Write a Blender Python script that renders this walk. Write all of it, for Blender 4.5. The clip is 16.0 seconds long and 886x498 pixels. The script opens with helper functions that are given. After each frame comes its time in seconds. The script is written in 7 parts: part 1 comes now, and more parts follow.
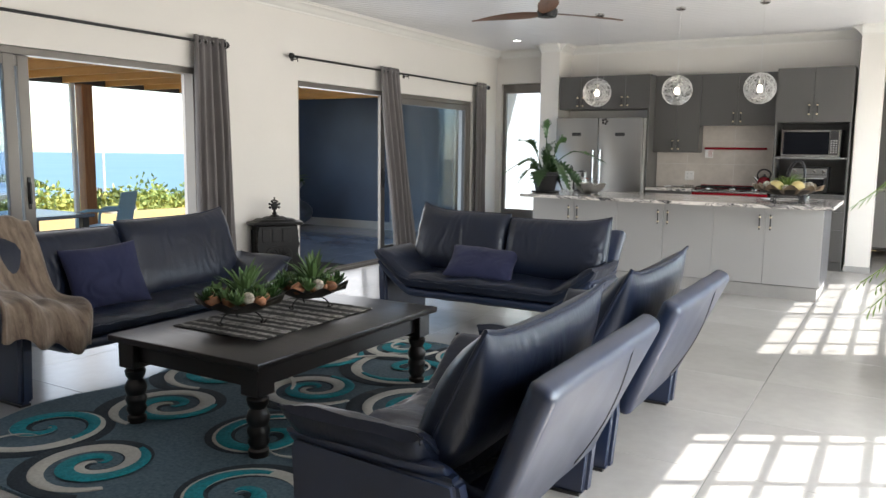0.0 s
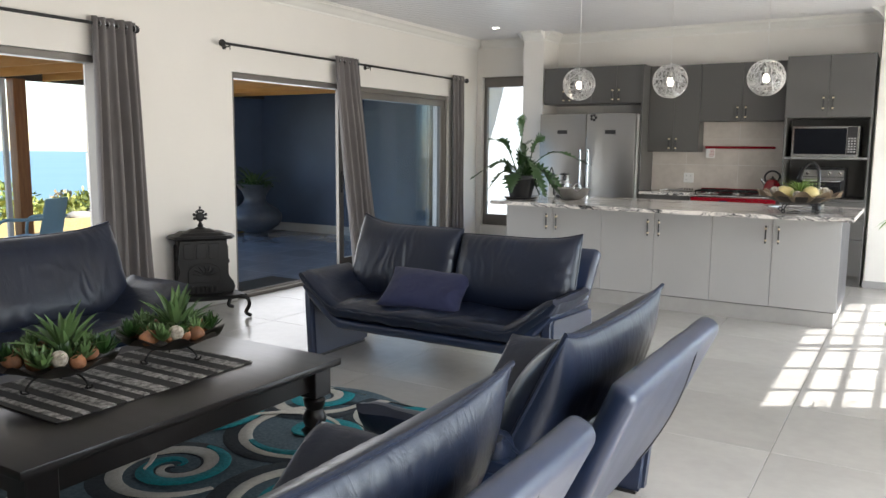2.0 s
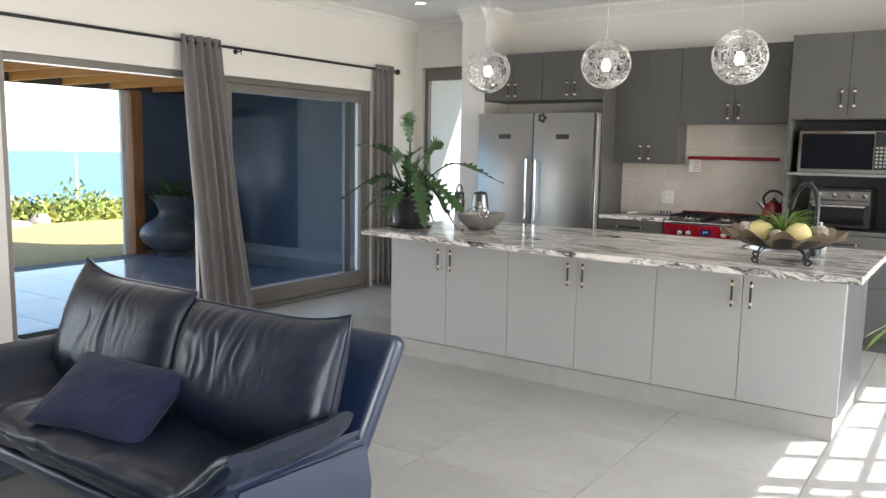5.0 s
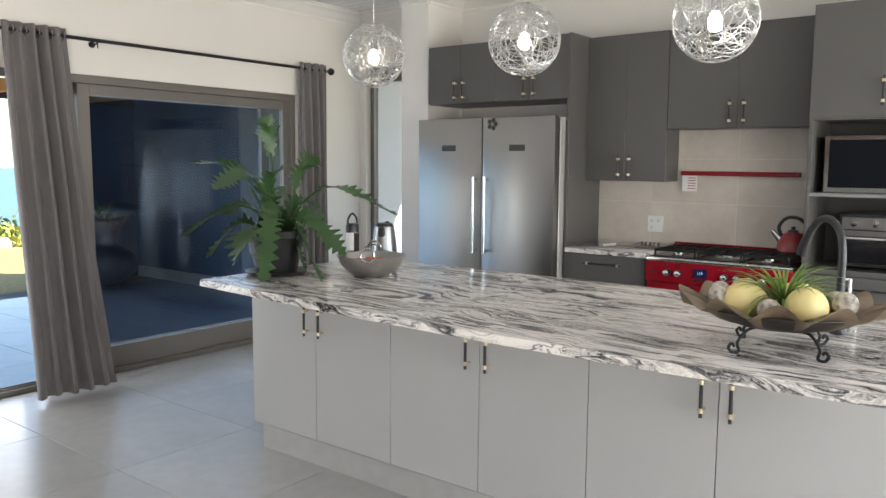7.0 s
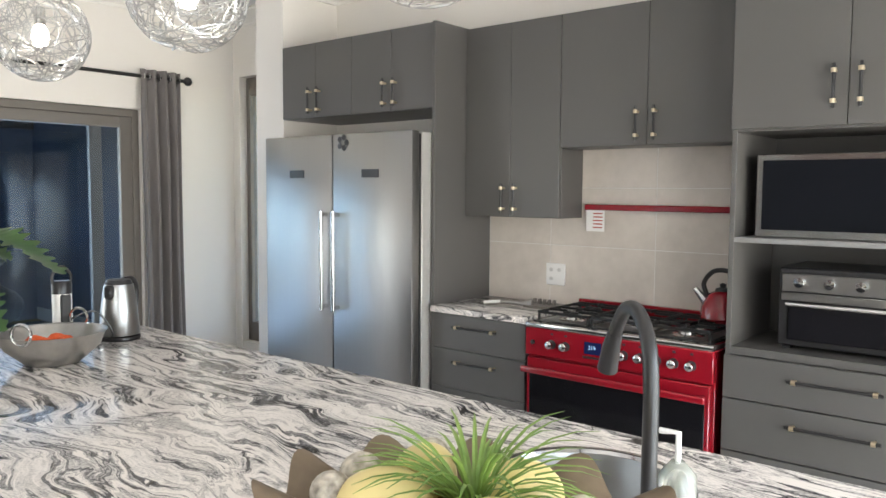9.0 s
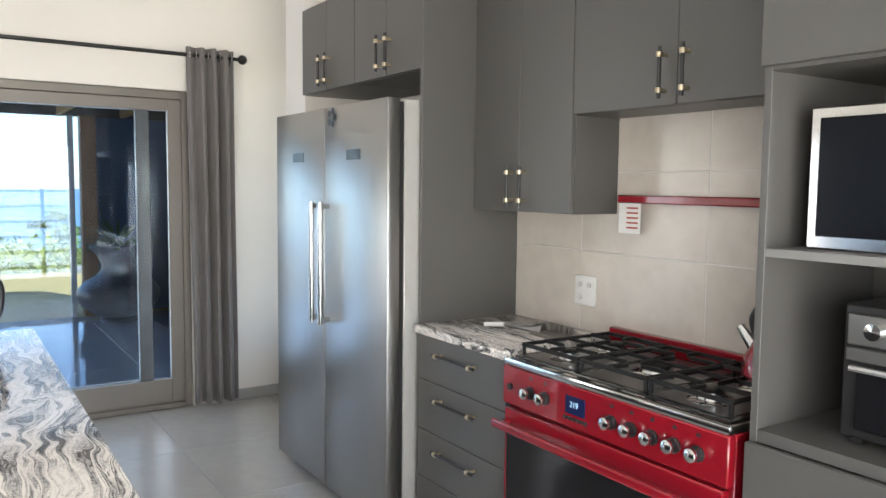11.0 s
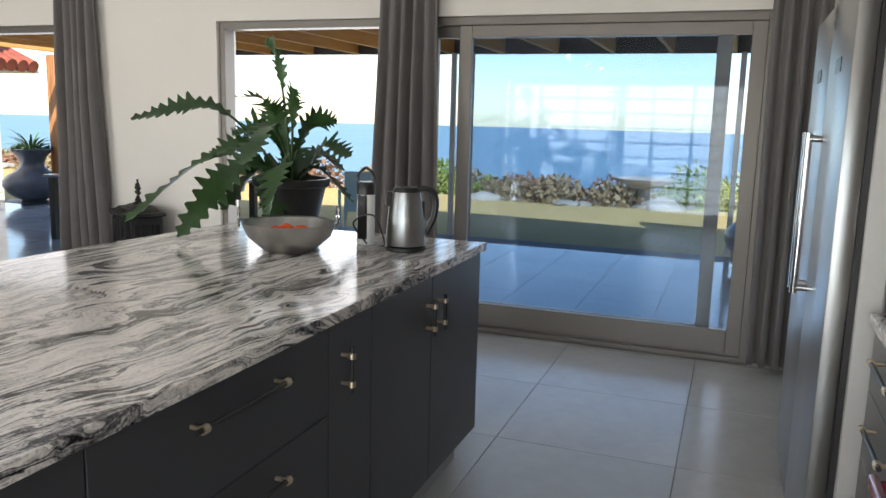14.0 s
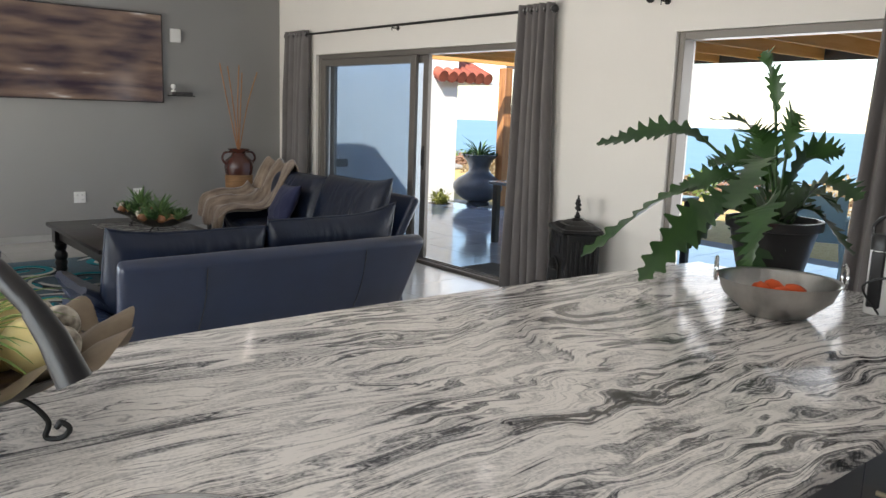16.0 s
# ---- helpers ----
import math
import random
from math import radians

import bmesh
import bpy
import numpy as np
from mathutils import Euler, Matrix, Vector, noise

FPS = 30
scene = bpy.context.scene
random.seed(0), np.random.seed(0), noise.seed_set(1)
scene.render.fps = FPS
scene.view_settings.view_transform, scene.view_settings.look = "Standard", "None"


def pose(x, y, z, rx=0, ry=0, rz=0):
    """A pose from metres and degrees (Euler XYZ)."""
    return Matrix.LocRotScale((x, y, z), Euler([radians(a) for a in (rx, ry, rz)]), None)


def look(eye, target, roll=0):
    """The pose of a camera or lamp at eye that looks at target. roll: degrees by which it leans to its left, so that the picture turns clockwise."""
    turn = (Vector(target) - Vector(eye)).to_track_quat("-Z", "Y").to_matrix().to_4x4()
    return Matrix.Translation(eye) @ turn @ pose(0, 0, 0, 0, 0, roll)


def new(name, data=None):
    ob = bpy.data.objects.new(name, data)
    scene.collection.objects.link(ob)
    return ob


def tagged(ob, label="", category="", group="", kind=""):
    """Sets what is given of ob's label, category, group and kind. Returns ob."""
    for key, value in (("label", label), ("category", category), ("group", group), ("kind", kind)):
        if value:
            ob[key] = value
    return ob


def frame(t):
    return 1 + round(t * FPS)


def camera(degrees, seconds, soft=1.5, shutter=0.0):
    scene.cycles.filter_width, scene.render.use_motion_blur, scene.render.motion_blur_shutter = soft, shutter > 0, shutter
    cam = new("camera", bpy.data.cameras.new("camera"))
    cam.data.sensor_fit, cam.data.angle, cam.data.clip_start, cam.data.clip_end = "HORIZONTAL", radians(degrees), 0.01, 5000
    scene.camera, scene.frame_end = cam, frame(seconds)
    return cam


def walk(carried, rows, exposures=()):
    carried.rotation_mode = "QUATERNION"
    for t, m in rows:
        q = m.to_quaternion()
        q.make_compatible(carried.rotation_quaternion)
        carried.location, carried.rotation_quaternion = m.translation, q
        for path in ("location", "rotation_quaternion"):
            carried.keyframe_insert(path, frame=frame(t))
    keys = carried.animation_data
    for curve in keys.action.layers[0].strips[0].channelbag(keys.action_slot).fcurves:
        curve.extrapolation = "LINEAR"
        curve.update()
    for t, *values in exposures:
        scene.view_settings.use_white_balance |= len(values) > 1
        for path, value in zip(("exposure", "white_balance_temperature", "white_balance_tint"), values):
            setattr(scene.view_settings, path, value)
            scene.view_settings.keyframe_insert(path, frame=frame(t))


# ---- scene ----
cam = camera(59.4, 16.0)
EXPOSURES = [(0, 1.35), (2.5, 1.4), (3.5, 1.6), (6.5, 1.55), (8, 1.65), (9, 1.95), (11.5, 2.0), (12.5, 2.0), (13.2, 1.75), (14, 1.15), (15, 1.1), (16, 1.2)]
PATH = [
    (0, (0.831, -0.517, 1.411), (-0.175, 1.193, 1.157), 0.7),
    (0.5, (0.768, -0.304, 1.399), (-0.245, 1.402, 1.144), 0.7),
    (1, (0.729, -0.036, 1.385), (-0.288, 1.667, 1.129), 0.7),
    (1.5, (0.711, 0.307, 1.406), (-0.309, 2.008, 1.147), 0.6),
    (2, (0.69, 0.671, 1.444), (-0.337, 2.368, 1.184), 0.5),
    (2.5, (0.701, 1.039, 1.462), (-0.333, 2.731, 1.201), 0.5),
    (3, (0.734, 1.442, 1.475), (-0.317, 3.123, 1.216), 0.5),
    (3.5, (0.76, 1.857, 1.506), (-0.311, 3.526, 1.248), 0.5),
    (4, (0.807, 2.315, 1.494), (-0.287, 3.969, 1.24), 0.5),
    (4.2, (0.807, 2.493, 1.5), (-0.295, 4.143, 1.245), 0.6),
    (6.3, (0.617, 4.345, 1.499), (-0.571, 5.937, 1.26), 0.7),
    (6.5, (0.613, 4.53, 1.509), (-0.586, 6.113, 1.27), 0.5),
    (7, (0.529, 4.996, 1.53), (-0.684, 6.57, 1.31), 0.4),
    (7.5, (0.477, 5.449, 1.577), (-0.761, 7.006, 1.371), 0.2),
    (8, (0.466, 5.898, 1.537), (-0.781, 7.453, 1.364), 0.5),
    (8.5, (0.481, 6.329, 1.529), (-0.774, 7.879, 1.379), 0.6),
    (9, (0.545, 6.766, 1.549), (-0.734, 8.297, 1.4), 0.4),
    (9.2, (0.589, 6.973, 1.548), (-0.714, 8.483, 1.4), 0.4),
    (11.5, (0.569, 8.578, 1.507), (-1.229, 9.434, 1.318), 0.8),
    (12, (0.501, 8.938, 1.5), (-1.403, 9.507, 1.275), 1.0),
    (12.5, (0.413, 9.216, 1.479), (-1.554, 9.473, 1.22), 1.2),
    (13, (0.312, 9.362, 1.459), (-1.666, 9.313, 1.171), 1.3),
    (13.5, (0.255, 9.46, 1.447), (-1.683, 9.081, 1.132), 1.5),
    (14, (0.276, 9.492, 1.448), (-1.573, 8.806, 1.116), 1.5),
    (14.5, (0.263, 9.423, 1.445), (-1.467, 8.478, 1.103), 1.4),
    (15, (0.188, 9.282, 1.458), (-1.408, 8.127, 1.111), 1.6),
    (15.5, (0.124, 9.166, 1.47), (-1.323, 7.829, 1.122), 1.9),
    (16, (0.038, 9.073, 1.516), (-1.22, 7.558, 1.167), 2.0),
]
walk(cam, [(t, look(eye, target, roll)) for t, eye, target, roll in PATH], EXPOSURES)

# ---- world and lights ----
SUN_EL, SUN_AZ = radians(43.0), radians(30.0)
world = bpy.data.worlds.new("world")
scene.world = world
world.use_nodes = True
wn = world.node_tree
sky = wn.nodes.new("ShaderNodeTexSky")
sky.sky_type, sky.sun_disc = "NISHITA", False
sky.sun_elevation, sky.sun_rotation = SUN_EL, math.pi / 2 - SUN_AZ
sky.altitude, sky.dust_density, sky.ozone_density = 50.0, 0.4, 1.0
wn.nodes["Background"].inputs["Strength"].default_value = 0.14
wn.links.new(sky.outputs[0], wn.nodes["Background"].inputs["Color"])
sun_way = Vector((math.cos(SUN_EL) * math.cos(SUN_AZ), math.cos(SUN_EL) * math.sin(SUN_AZ), math.sin(SUN_EL)))
sun = new("sun", bpy.data.lights.new("sun", "SUN"))
sun.data.energy, sun.data.angle, sun.data.color = 4.5, radians(0.5), (1.0, 0.95, 0.87)
sun.matrix_world = look(sun_way * 30, (0, 0, 0))


def area_lamp(name, m, w, h, watts, colour):
    lamp = new(name, bpy.data.lights.new(name, "AREA"))
    lamp.data.shape, lamp.data.size, lamp.data.size_y, lamp.data.energy, lamp.data.color = "RECTANGLE", w, h, watts, colour
    lamp.matrix_world = m
    return lamp


# the sky's light in the openings of the room
for y0, y1, watts in ((1.0, 2.9, 4), (2.95, 4.45, 7), (5.85, 7.4, 10), (7.5, 9.6, 7)):
    area_lamp("window_light", look((-5.0, (y0 + y1) / 2, 1.1), (0, (y0 + y1) / 2, 0.95)), y1 - y0, 1.9, watts, (0.95, 0.96, 1.0))
for y0, y1, watts in ((1.05, 4.5, 110), (6.15, 9.8, 85)):
    area_lamp("window_light", look((1.93, (y0 + y1) / 2, 1.1), (0, (y0 + y1) / 2, 1.05)), y1 - y0, 1.9, watts, (1.0, 0.95, 0.88))

# ---- materials ----
MATS = {}


def mat(name, colour, rough=0.5, metal=0.0, colour2=None, scale=4.0, fine=60.0, bump=0.15, vary=0.1, stretch=(1, 1, 1), spec=0.5, coat=0.0, sheen=0.0, emit=None, strength=0.0, trans=0.0, per_object=0.0):
    """A principled material whose colour varies at two scales and whose fine relief is a bump."""
    if name in MATS:
        return MATS[name]
    m = bpy.data.materials.new(name)
    m.use_nodes = True
    t = m.node_tree
    b = t.nodes["Principled BSDF"]
    c2 = colour2 or tuple(min(1, c * (1 - vary)) for c in colour)
    co = t.nodes.new("ShaderNodeTexCoord")
    mp = t.nodes.new("ShaderNodeMapping")
    mp.inputs["Scale"].default_value = stretch
    t.links.new(co.outputs["Object"], mp.inputs[0])
    n1 = t.nodes.new("ShaderNodeTexNoise")
    n1.inputs["Scale"].default_value, n1.inputs["Detail"].default_value = scale, 5
    n2 = t.nodes.new("ShaderNodeTexNoise")
    n2.inputs["Scale"].default_value, n2.inputs["Detail"].default_value = fine, 3
    t.links.new(mp.outputs[0], n1.inputs["Vector"])
    t.links.new(mp.outputs[0], n2.inputs["Vector"])
    add = t.nodes.new("ShaderNodeMath")
    add.operation = "MULTIPLY_ADD"
    add.inputs[1].default_value = 0.35
    t.links.new(n2.outputs["Fac"], add.inputs[0])
    t.links.new(n1.outputs["Fac"], add.inputs[2])
    ramp = t.nodes.new("ShaderNodeMapRange")
    ramp.inputs["From Min"].default_value, ramp.inputs["From Max"].default_value = 0.45, 0.9
    t.links.new(add.outputs[0], ramp.inputs["Value"])
    mix = t.nodes.new("ShaderNodeMix")
    mix.data_type = "RGBA"
    mix.inputs["A"].default_value, mix.inputs["B"].default_value = (*colour, 1), (*c2, 1)
    t.links.new(ramp.outputs[0], mix.inputs["Factor"])
    last = mix.outputs["Result"]
    if per_object:
        info = t.nodes.new("ShaderNodeObjectInfo")
        mr = t.nodes.new("ShaderNodeMapRange")
        mr.inputs["To Min"].default_value, mr.inputs["To Max"].default_value = 1 - per_object, 1 + per_object
        t.links.new(info.outputs["Random"], mr.inputs["Value"])
        hsv = t.nodes.new("ShaderNodeHueSaturation")
        t.links.new(mr.outputs[0], hsv.inputs["Value"])
        t.links.new(last, hsv.inputs["Color"])
        last = hsv.outputs[0]
    t.links.new(last, b.inputs["Base Color"])
    rr = t.nodes.new("ShaderNodeMapRange")
    rr.inputs["To Min"].default_value, rr.inputs["To Max"].default_value = max(0.02, rough * 0.85), min(1, rough * 1.15)
    t.links.new(n1.outputs["Fac"], rr.inputs["Value"])
    t.links.new(rr.outputs[0], b.inputs["Roughness"])
    b.inputs["Metallic"].default_value = metal
    b.inputs["Specular IOR Level"].default_value = spec
    b.inputs["Coat Weight"].default_value = coat
    b.inputs["Sheen Weight"].default_value = sheen
    b.inputs["Transmission Weight"].default_value = trans
    if emit:
        b.inputs["Emission Color"].default_value, b.inputs["Emission Strength"].default_value = (*emit, 1), strength
    if bump:
        bp = t.nodes.new("ShaderNodeBump")
        bp.inputs["Strength"].default_value, bp.inputs["Distance"].default_value = bump, 0.003
        t.links.new(add.outputs[0], bp.inputs["Height"])
        t.links.new(bp.outputs[0], b.inputs["Normal"])
    MATS[name] = m
    return m


def creased(m):
    """Adds the folds of worn leather to a material's relief."""
    t = m.node_tree
    bump = [n for n in t.nodes if n.type == "BUMP"][0]
    co, mp = t.nodes.new("ShaderNodeTexCoord"), t.nodes.new("ShaderNodeMapping")
    mp.inputs["Scale"].default_value = (1.6, 1.0, 0.75)
    n = t.nodes.new("ShaderNodeTexNoise")
    n.inputs["Scale"].default_value, n.inputs["Detail"].default_value, n.inputs["Distortion"].default_value = 7.0, 3.0, 1.6
    a, b, p = (t.nodes.new("ShaderNodeMath") for _ in range(3))
    a.operation, a.inputs[1].default_value = "SUBTRACT", 0.5
    b.operation = "ABSOLUTE"
    p.operation, p.inputs[1].default_value = "POWER", 0.6
    t.links.new(co.outputs["Object"], mp.inputs[0])
    t.links.new(mp.outputs[0], n.inputs["Vector"])
    t.links.new(n.outputs["Fac"], a.inputs[0])
    t.links.new(a.outputs[0], b.inputs[0])
    t.links.new(b.outputs[0], p.inputs[0])
    fold = t.nodes.new("ShaderNodeBump")
    fold.inputs["Strength"].default_value, fold.inputs["Distance"].default_value = 0.22, 0.008
    t.links.new(p.outputs[0], fold.inputs["Height"])
    t.links.new(fold.outputs[0], bump.inputs["Normal"])


def glass_mat(name, colour, base=0.03):
    """Window glass: clear with a slight tint, and a mirror reflection that grows at grazing angles."""
    m = bpy.data.materials.new(name)
    m.use_nodes = True
    t = m.node_tree
    t.nodes.remove(t.nodes["Principled BSDF"])
    tr, gl, mx, lw = (t.nodes.new(k) for k in ("ShaderNodeBsdfTransparent", "ShaderNodeBsdfGlossy", "ShaderNodeMixShader", "ShaderNodeLayerWeight"))
    tr.inputs[0].default_value = (*colour, 1)
    gl.inputs["Roughness"].default_value = 0.0
    p, k = t.nodes.new("ShaderNodeMath"), t.nodes.new("ShaderNodeMath")
    p.operation, p.inputs[1].default_value = "POWER", 4.5
    k.operation, k.inputs[1].default_value, k.inputs[2].default_value = "MULTIPLY_ADD", 0.9, base
    t.links.new(lw.outputs["Facing"], p.inputs[0])
    t.links.new(p.outputs[0], k.inputs[0])
    t.links.new(k.outputs[0], mx.inputs[0])
    t.links.new(tr.outputs[0], mx.inputs[1])
    t.links.new(gl.outputs[0], mx.inputs[2])
    t.links.new(mx.outputs[0], t.nodes["Material Output"].inputs[0])
    return m


M_WALL = mat("wall_paint", (0.8, 0.775, 0.735), 0.7, scale=1.5, fine=120, bump=0.1, vary=0.03)
M_GREYWALL = mat("grey_wall_paint", (0.28, 0.278, 0.275), 0.6, scale=1.5, fine=120, bump=0.1, vary=0.05)
M_NAVY = mat("navy_wall_paint", (0.1, 0.14, 0.225), 0.5, scale=1.2, fine=60, bump=0.3, vary=0.25)
M_CEIL = mat("ceiling_board", (0.74, 0.74, 0.76), 0.35, scale=2, fine=90, bump=0.03, vary=0.03)
M_CORNICE = mat("cornice_plaster", (0.82, 0.81, 0.78), 0.6, vary=0.03, bump=0.05)
M_TILE = mat("floor_tile", (0.43, 0.425, 0.415), 0.22, scale=1.6, fine=14, bump=0.03, colour2=(0.35, 0.347, 0.34), per_object=0.04)
M_GROUT = mat("grout", (0.2, 0.195, 0.19), 0.8, vary=0.2)
M_PATIO = mat("patio_tile", (0.32, 0.38, 0.48), 0.1, scale=2.5, fine=14, bump=0.02, colour2=(0.25, 0.3, 0.4), per_object=0.08)
M_FRAME = mat("grey_aluminium", (0.2, 0.185, 0.17), 0.4, 0.35, scale=3, fine=200, bump=0.03, vary=0.08)
M_CAB = mat("charcoal_cabinet", (0.09, 0.088, 0.086), 0.36, scale=2, fine=150, bump=0.03, vary=0.06)
# the same charcoal with the shade behind the island put into its colour
M_CAB_SHADED = mat("charcoal_cabinet_shaded", (0.045, 0.047, 0.055), 0.4, scale=2, fine=150, bump=0.03, vary=0.06)
M_CABF = mat("grey_island_door", (0.42, 0.42, 0.42), 0.35, scale=2, fine=150, bump=0.02, vary=0.04)
M_STEEL = mat("brushed_steel", (0.37, 0.368, 0.36), 0.31, 1.0, scale=2, fine=60, stretch=(1, 1, 0.03), bump=0.03, vary=0.08)
M_STEELS = mat("polished_steel", (0.7, 0.7, 0.69), 0.12, 1.0, scale=6, fine=80, bump=0.02, vary=0.08)
M_BLACK = mat("black_plastic", (0.018, 0.018, 0.02), 0.35, vary=0.2, bump=0.03)
M_IRON = mat("cast_iron", (0.012, 0.012, 0.013), 0.5, 0.3, fine=90, bump=0.4, vary=0.3)
M_BRASS = mat("brass", (0.66, 0.56, 0.4), 0.36, 1.0, vary=0.1, bump=0.02)
M_RED = mat("red_enamel", (0.25, 0.006, 0.015), 0.22, vary=0.15, bump=0.01, coat=0.5)
M_LEATHER = mat("navy_leather", (0.009, 0.015, 0.034), 0.33, scale=5, fine=170, bump=0.2, vary=0.25, spec=0.5)
creased(M_LEATHER)
M_SHELL = mat("navy_leather_shell", (0.008, 0.019, 0.055), 0.4, scale=5, fine=170, bump=0.08, vary=0.2, spec=0.5, coat=0.55)
M_SHELL.node_tree.nodes["Principled BSDF"].inputs["Coat Roughness"].default_value = 0.26
M_SHELL.node_tree.nodes["Principled BSDF"].inputs["Coat IOR"].default_value = 1.68
M_CUSHION = mat("navy_fabric", (0.010, 0.015, 0.06), 0.85, scale=8, fine=300, bump=0.5, vary=0.15, sheen=0.1)
M_TABLE = mat("black_varnished_wood", (0.007, 0.005, 0.005), 0.3, scale=3, fine=60, stretch=(1, 8, 1), bump=0.12, vary=0.4)
M_CURTAIN = mat("grey_curtain", (0.165, 0.153, 0.152), 0.8, scale=6, fine=220, bump=0.4, vary=0.12, sheen=0.2)
M_ROD = mat("black_rod", (0.01, 0.01, 0.01), 0.35, vary=0.1, bump=0.02)
M_WOOD = mat("orange_pine", (0.88, 0.52, 0.2), 0.5, colour2=(0.78, 0.4, 0.13), scale=2.5, fine=18, stretch=(1, 10, 10), bump=0.15)
M_POST = mat("pine_post", (0.42, 0.2, 0.075), 0.5, colour2=(0.25, 0.1, 0.035), scale=2.5, fine=18, stretch=(10, 10, 1), bump=0.15)
M_POT = mat("blue_grey_pot", (0.095, 0.11, 0.14), 0.35, scale=7, fine=50, bump=0.3, vary=0.35)
M_WHITE = mat("white_plastic", (0.75, 0.75, 0.74), 0.4, vary=0.03, bump=0.01)
M_SPLASH = mat("splash_tile", (0.62, 0.57, 0.52), 0.2, scale=3, fine=16, bump=0.02, colour2=(0.48, 0.44, 0.4), per_object=0.04)
M_LEAF = mat("plant_leaf", (0.018, 0.05, 0.016), 0.35, colour2=(0.035, 0.085, 0.02), scale=9, fine=60, bump=0.2, per_object=0.15)
M_LIME = mat("lime_leaf", (0.24, 0.36, 0.08), 0.45, colour2=(0.13, 0.24, 0.05), scale=9, fine=60, bump=0.1, per_object=0.15)
M_SUCC = mat("succulent_leaf", (0.07, 0.14, 0.05), 0.45, colour2=(0.12, 0.2, 0.07), scale=12, fine=70, bump=0.1, per_object=0.2)
M_SOIL = mat("potting_soil", (0.035, 0.025, 0.018), 0.95, scale=20, fine=90, bump=0.8, vary=0.4)
M_GLASS = glass_mat("window_glass", (0.76, 0.82, 0.88))
M_OUTWALL = mat("white_outside_wall", (0.8, 0.79, 0.76), 0.8, scale=2, fine=90, bump=0.2, vary=0.04)
M_LAMPGLASS = mat("glowing_bulb", (1, 0.95, 0.85), 0.5, bump=0, emit=(1.0, 0.9, 0.74), strength=4)
M_DOWNLIGHT = mat("downlight_lens", (1, 1, 1), 0.5, bump=0, emit=(1.0, 0.95, 0.88), strength=8)
M_WIRE = mat("silver_wire", (0.55, 0.55, 0.55), 0.3, 0.9, bump=0, vary=0.1)

# ---- mesh helpers ----


def finish(bm, name, smooth=40):
    me = bpy.data.meshes.new(name)
    bmesh.ops.recalc_face_normals(bm, faces=bm.faces)
    bm.to_mesh(me)
    bm.free()
    if smooth:
        me.polygons.foreach_set("use_smooth", [True] * len(me.polygons))
        me.set_sharp_from_angle(angle=radians(smooth))
    return me


def part(name, bm, material, parent, label="", smooth=40, m=None):
    me = finish(bm, name, smooth)
    me.materials.append(material)
    ob = new(name, me)
    ob.parent = parent
    if m is not None:
        ob.matrix_basis = m
    return tagged(ob, label)


def thing(name, m, label, category, group=""):
    ob = new(name)
    ob.matrix_world = m
    return tagged(ob, label, category, group)


def solo(name, bm, material, m, label, category, group="", smooth=40, kind=""):
    """A thing that is one mesh."""
    me = finish(bm, name, smooth)
    me.materials.append(material)
    ob = new(name, me)
    ob.matrix_world = m
    return tagged(ob, label, category, group, kind)


def structure(name, bm, material, label="", smooth=0):
    ob = solo(name, bm, material, Matrix(), label, "", smooth=smooth)
    return tagged(ob, kind="structure")


def box(bm, x0, x1, y0, y1, z0, z1, bevel=0.0, seg=1, m=None):
    r = bmesh.ops.create_cube(bm, size=1.0)
    vs = r["verts"]
    for v in vs:
        v.co = Vector(((x0 + x1) / 2 + v.co.x * (x1 - x0), (y0 + y1) / 2 + v.co.y * (y1 - y0), (z0 + z1) / 2 + v.co.z * (z1 - z0)))
    if m is not None:
        bmesh.ops.transform(bm, matrix=m, verts=vs)
    if bevel:
        es = list({e for v in vs for e in v.link_edges})
        bmesh.ops.bevel(bm, geom=es, offset=bevel, segments=seg, affect="EDGES", profile=0.5)
    return bm


def bx(*a, **k):
    return box(bmesh.new(), *a, **k)


def lathe(profile, seg=24, centre=(0, 0), bm=None, wave=0, amp=0.0, cap=True):
    """A body turned about z from (radius, height) points. wave, amp: a scalloped rim that grows outwards."""
    bm = bm or bmesh.new()
    rows = []
    rmax = max(r for r, z in profile)
    for r, z in profile:
        row = []
        for i in range(seg):
            a = 2 * math.pi * i / seg
            k = amp * math.sin(wave * a) * (r / rmax) ** 3 if wave else 0
            row.append(bm.verts.new((centre[0] + (r + k * 0.5) * math.cos(a), centre[1] + (r + k * 0.5) * math.sin(a), z + k)))
        rows.append(row)
    for a, b in zip(rows, rows[1:]):
        for i in range(seg):
            bm.faces.new((a[i], a[(i + 1) % seg], b[(i + 1) % seg], b[i]))
    if cap:
        if profile[0][0] > 0.0005:
            bm.faces.new(rows[0][::-1])
        if profile[-1][0] > 0.0005:
            bm.faces.new(rows[-1])
    return bm


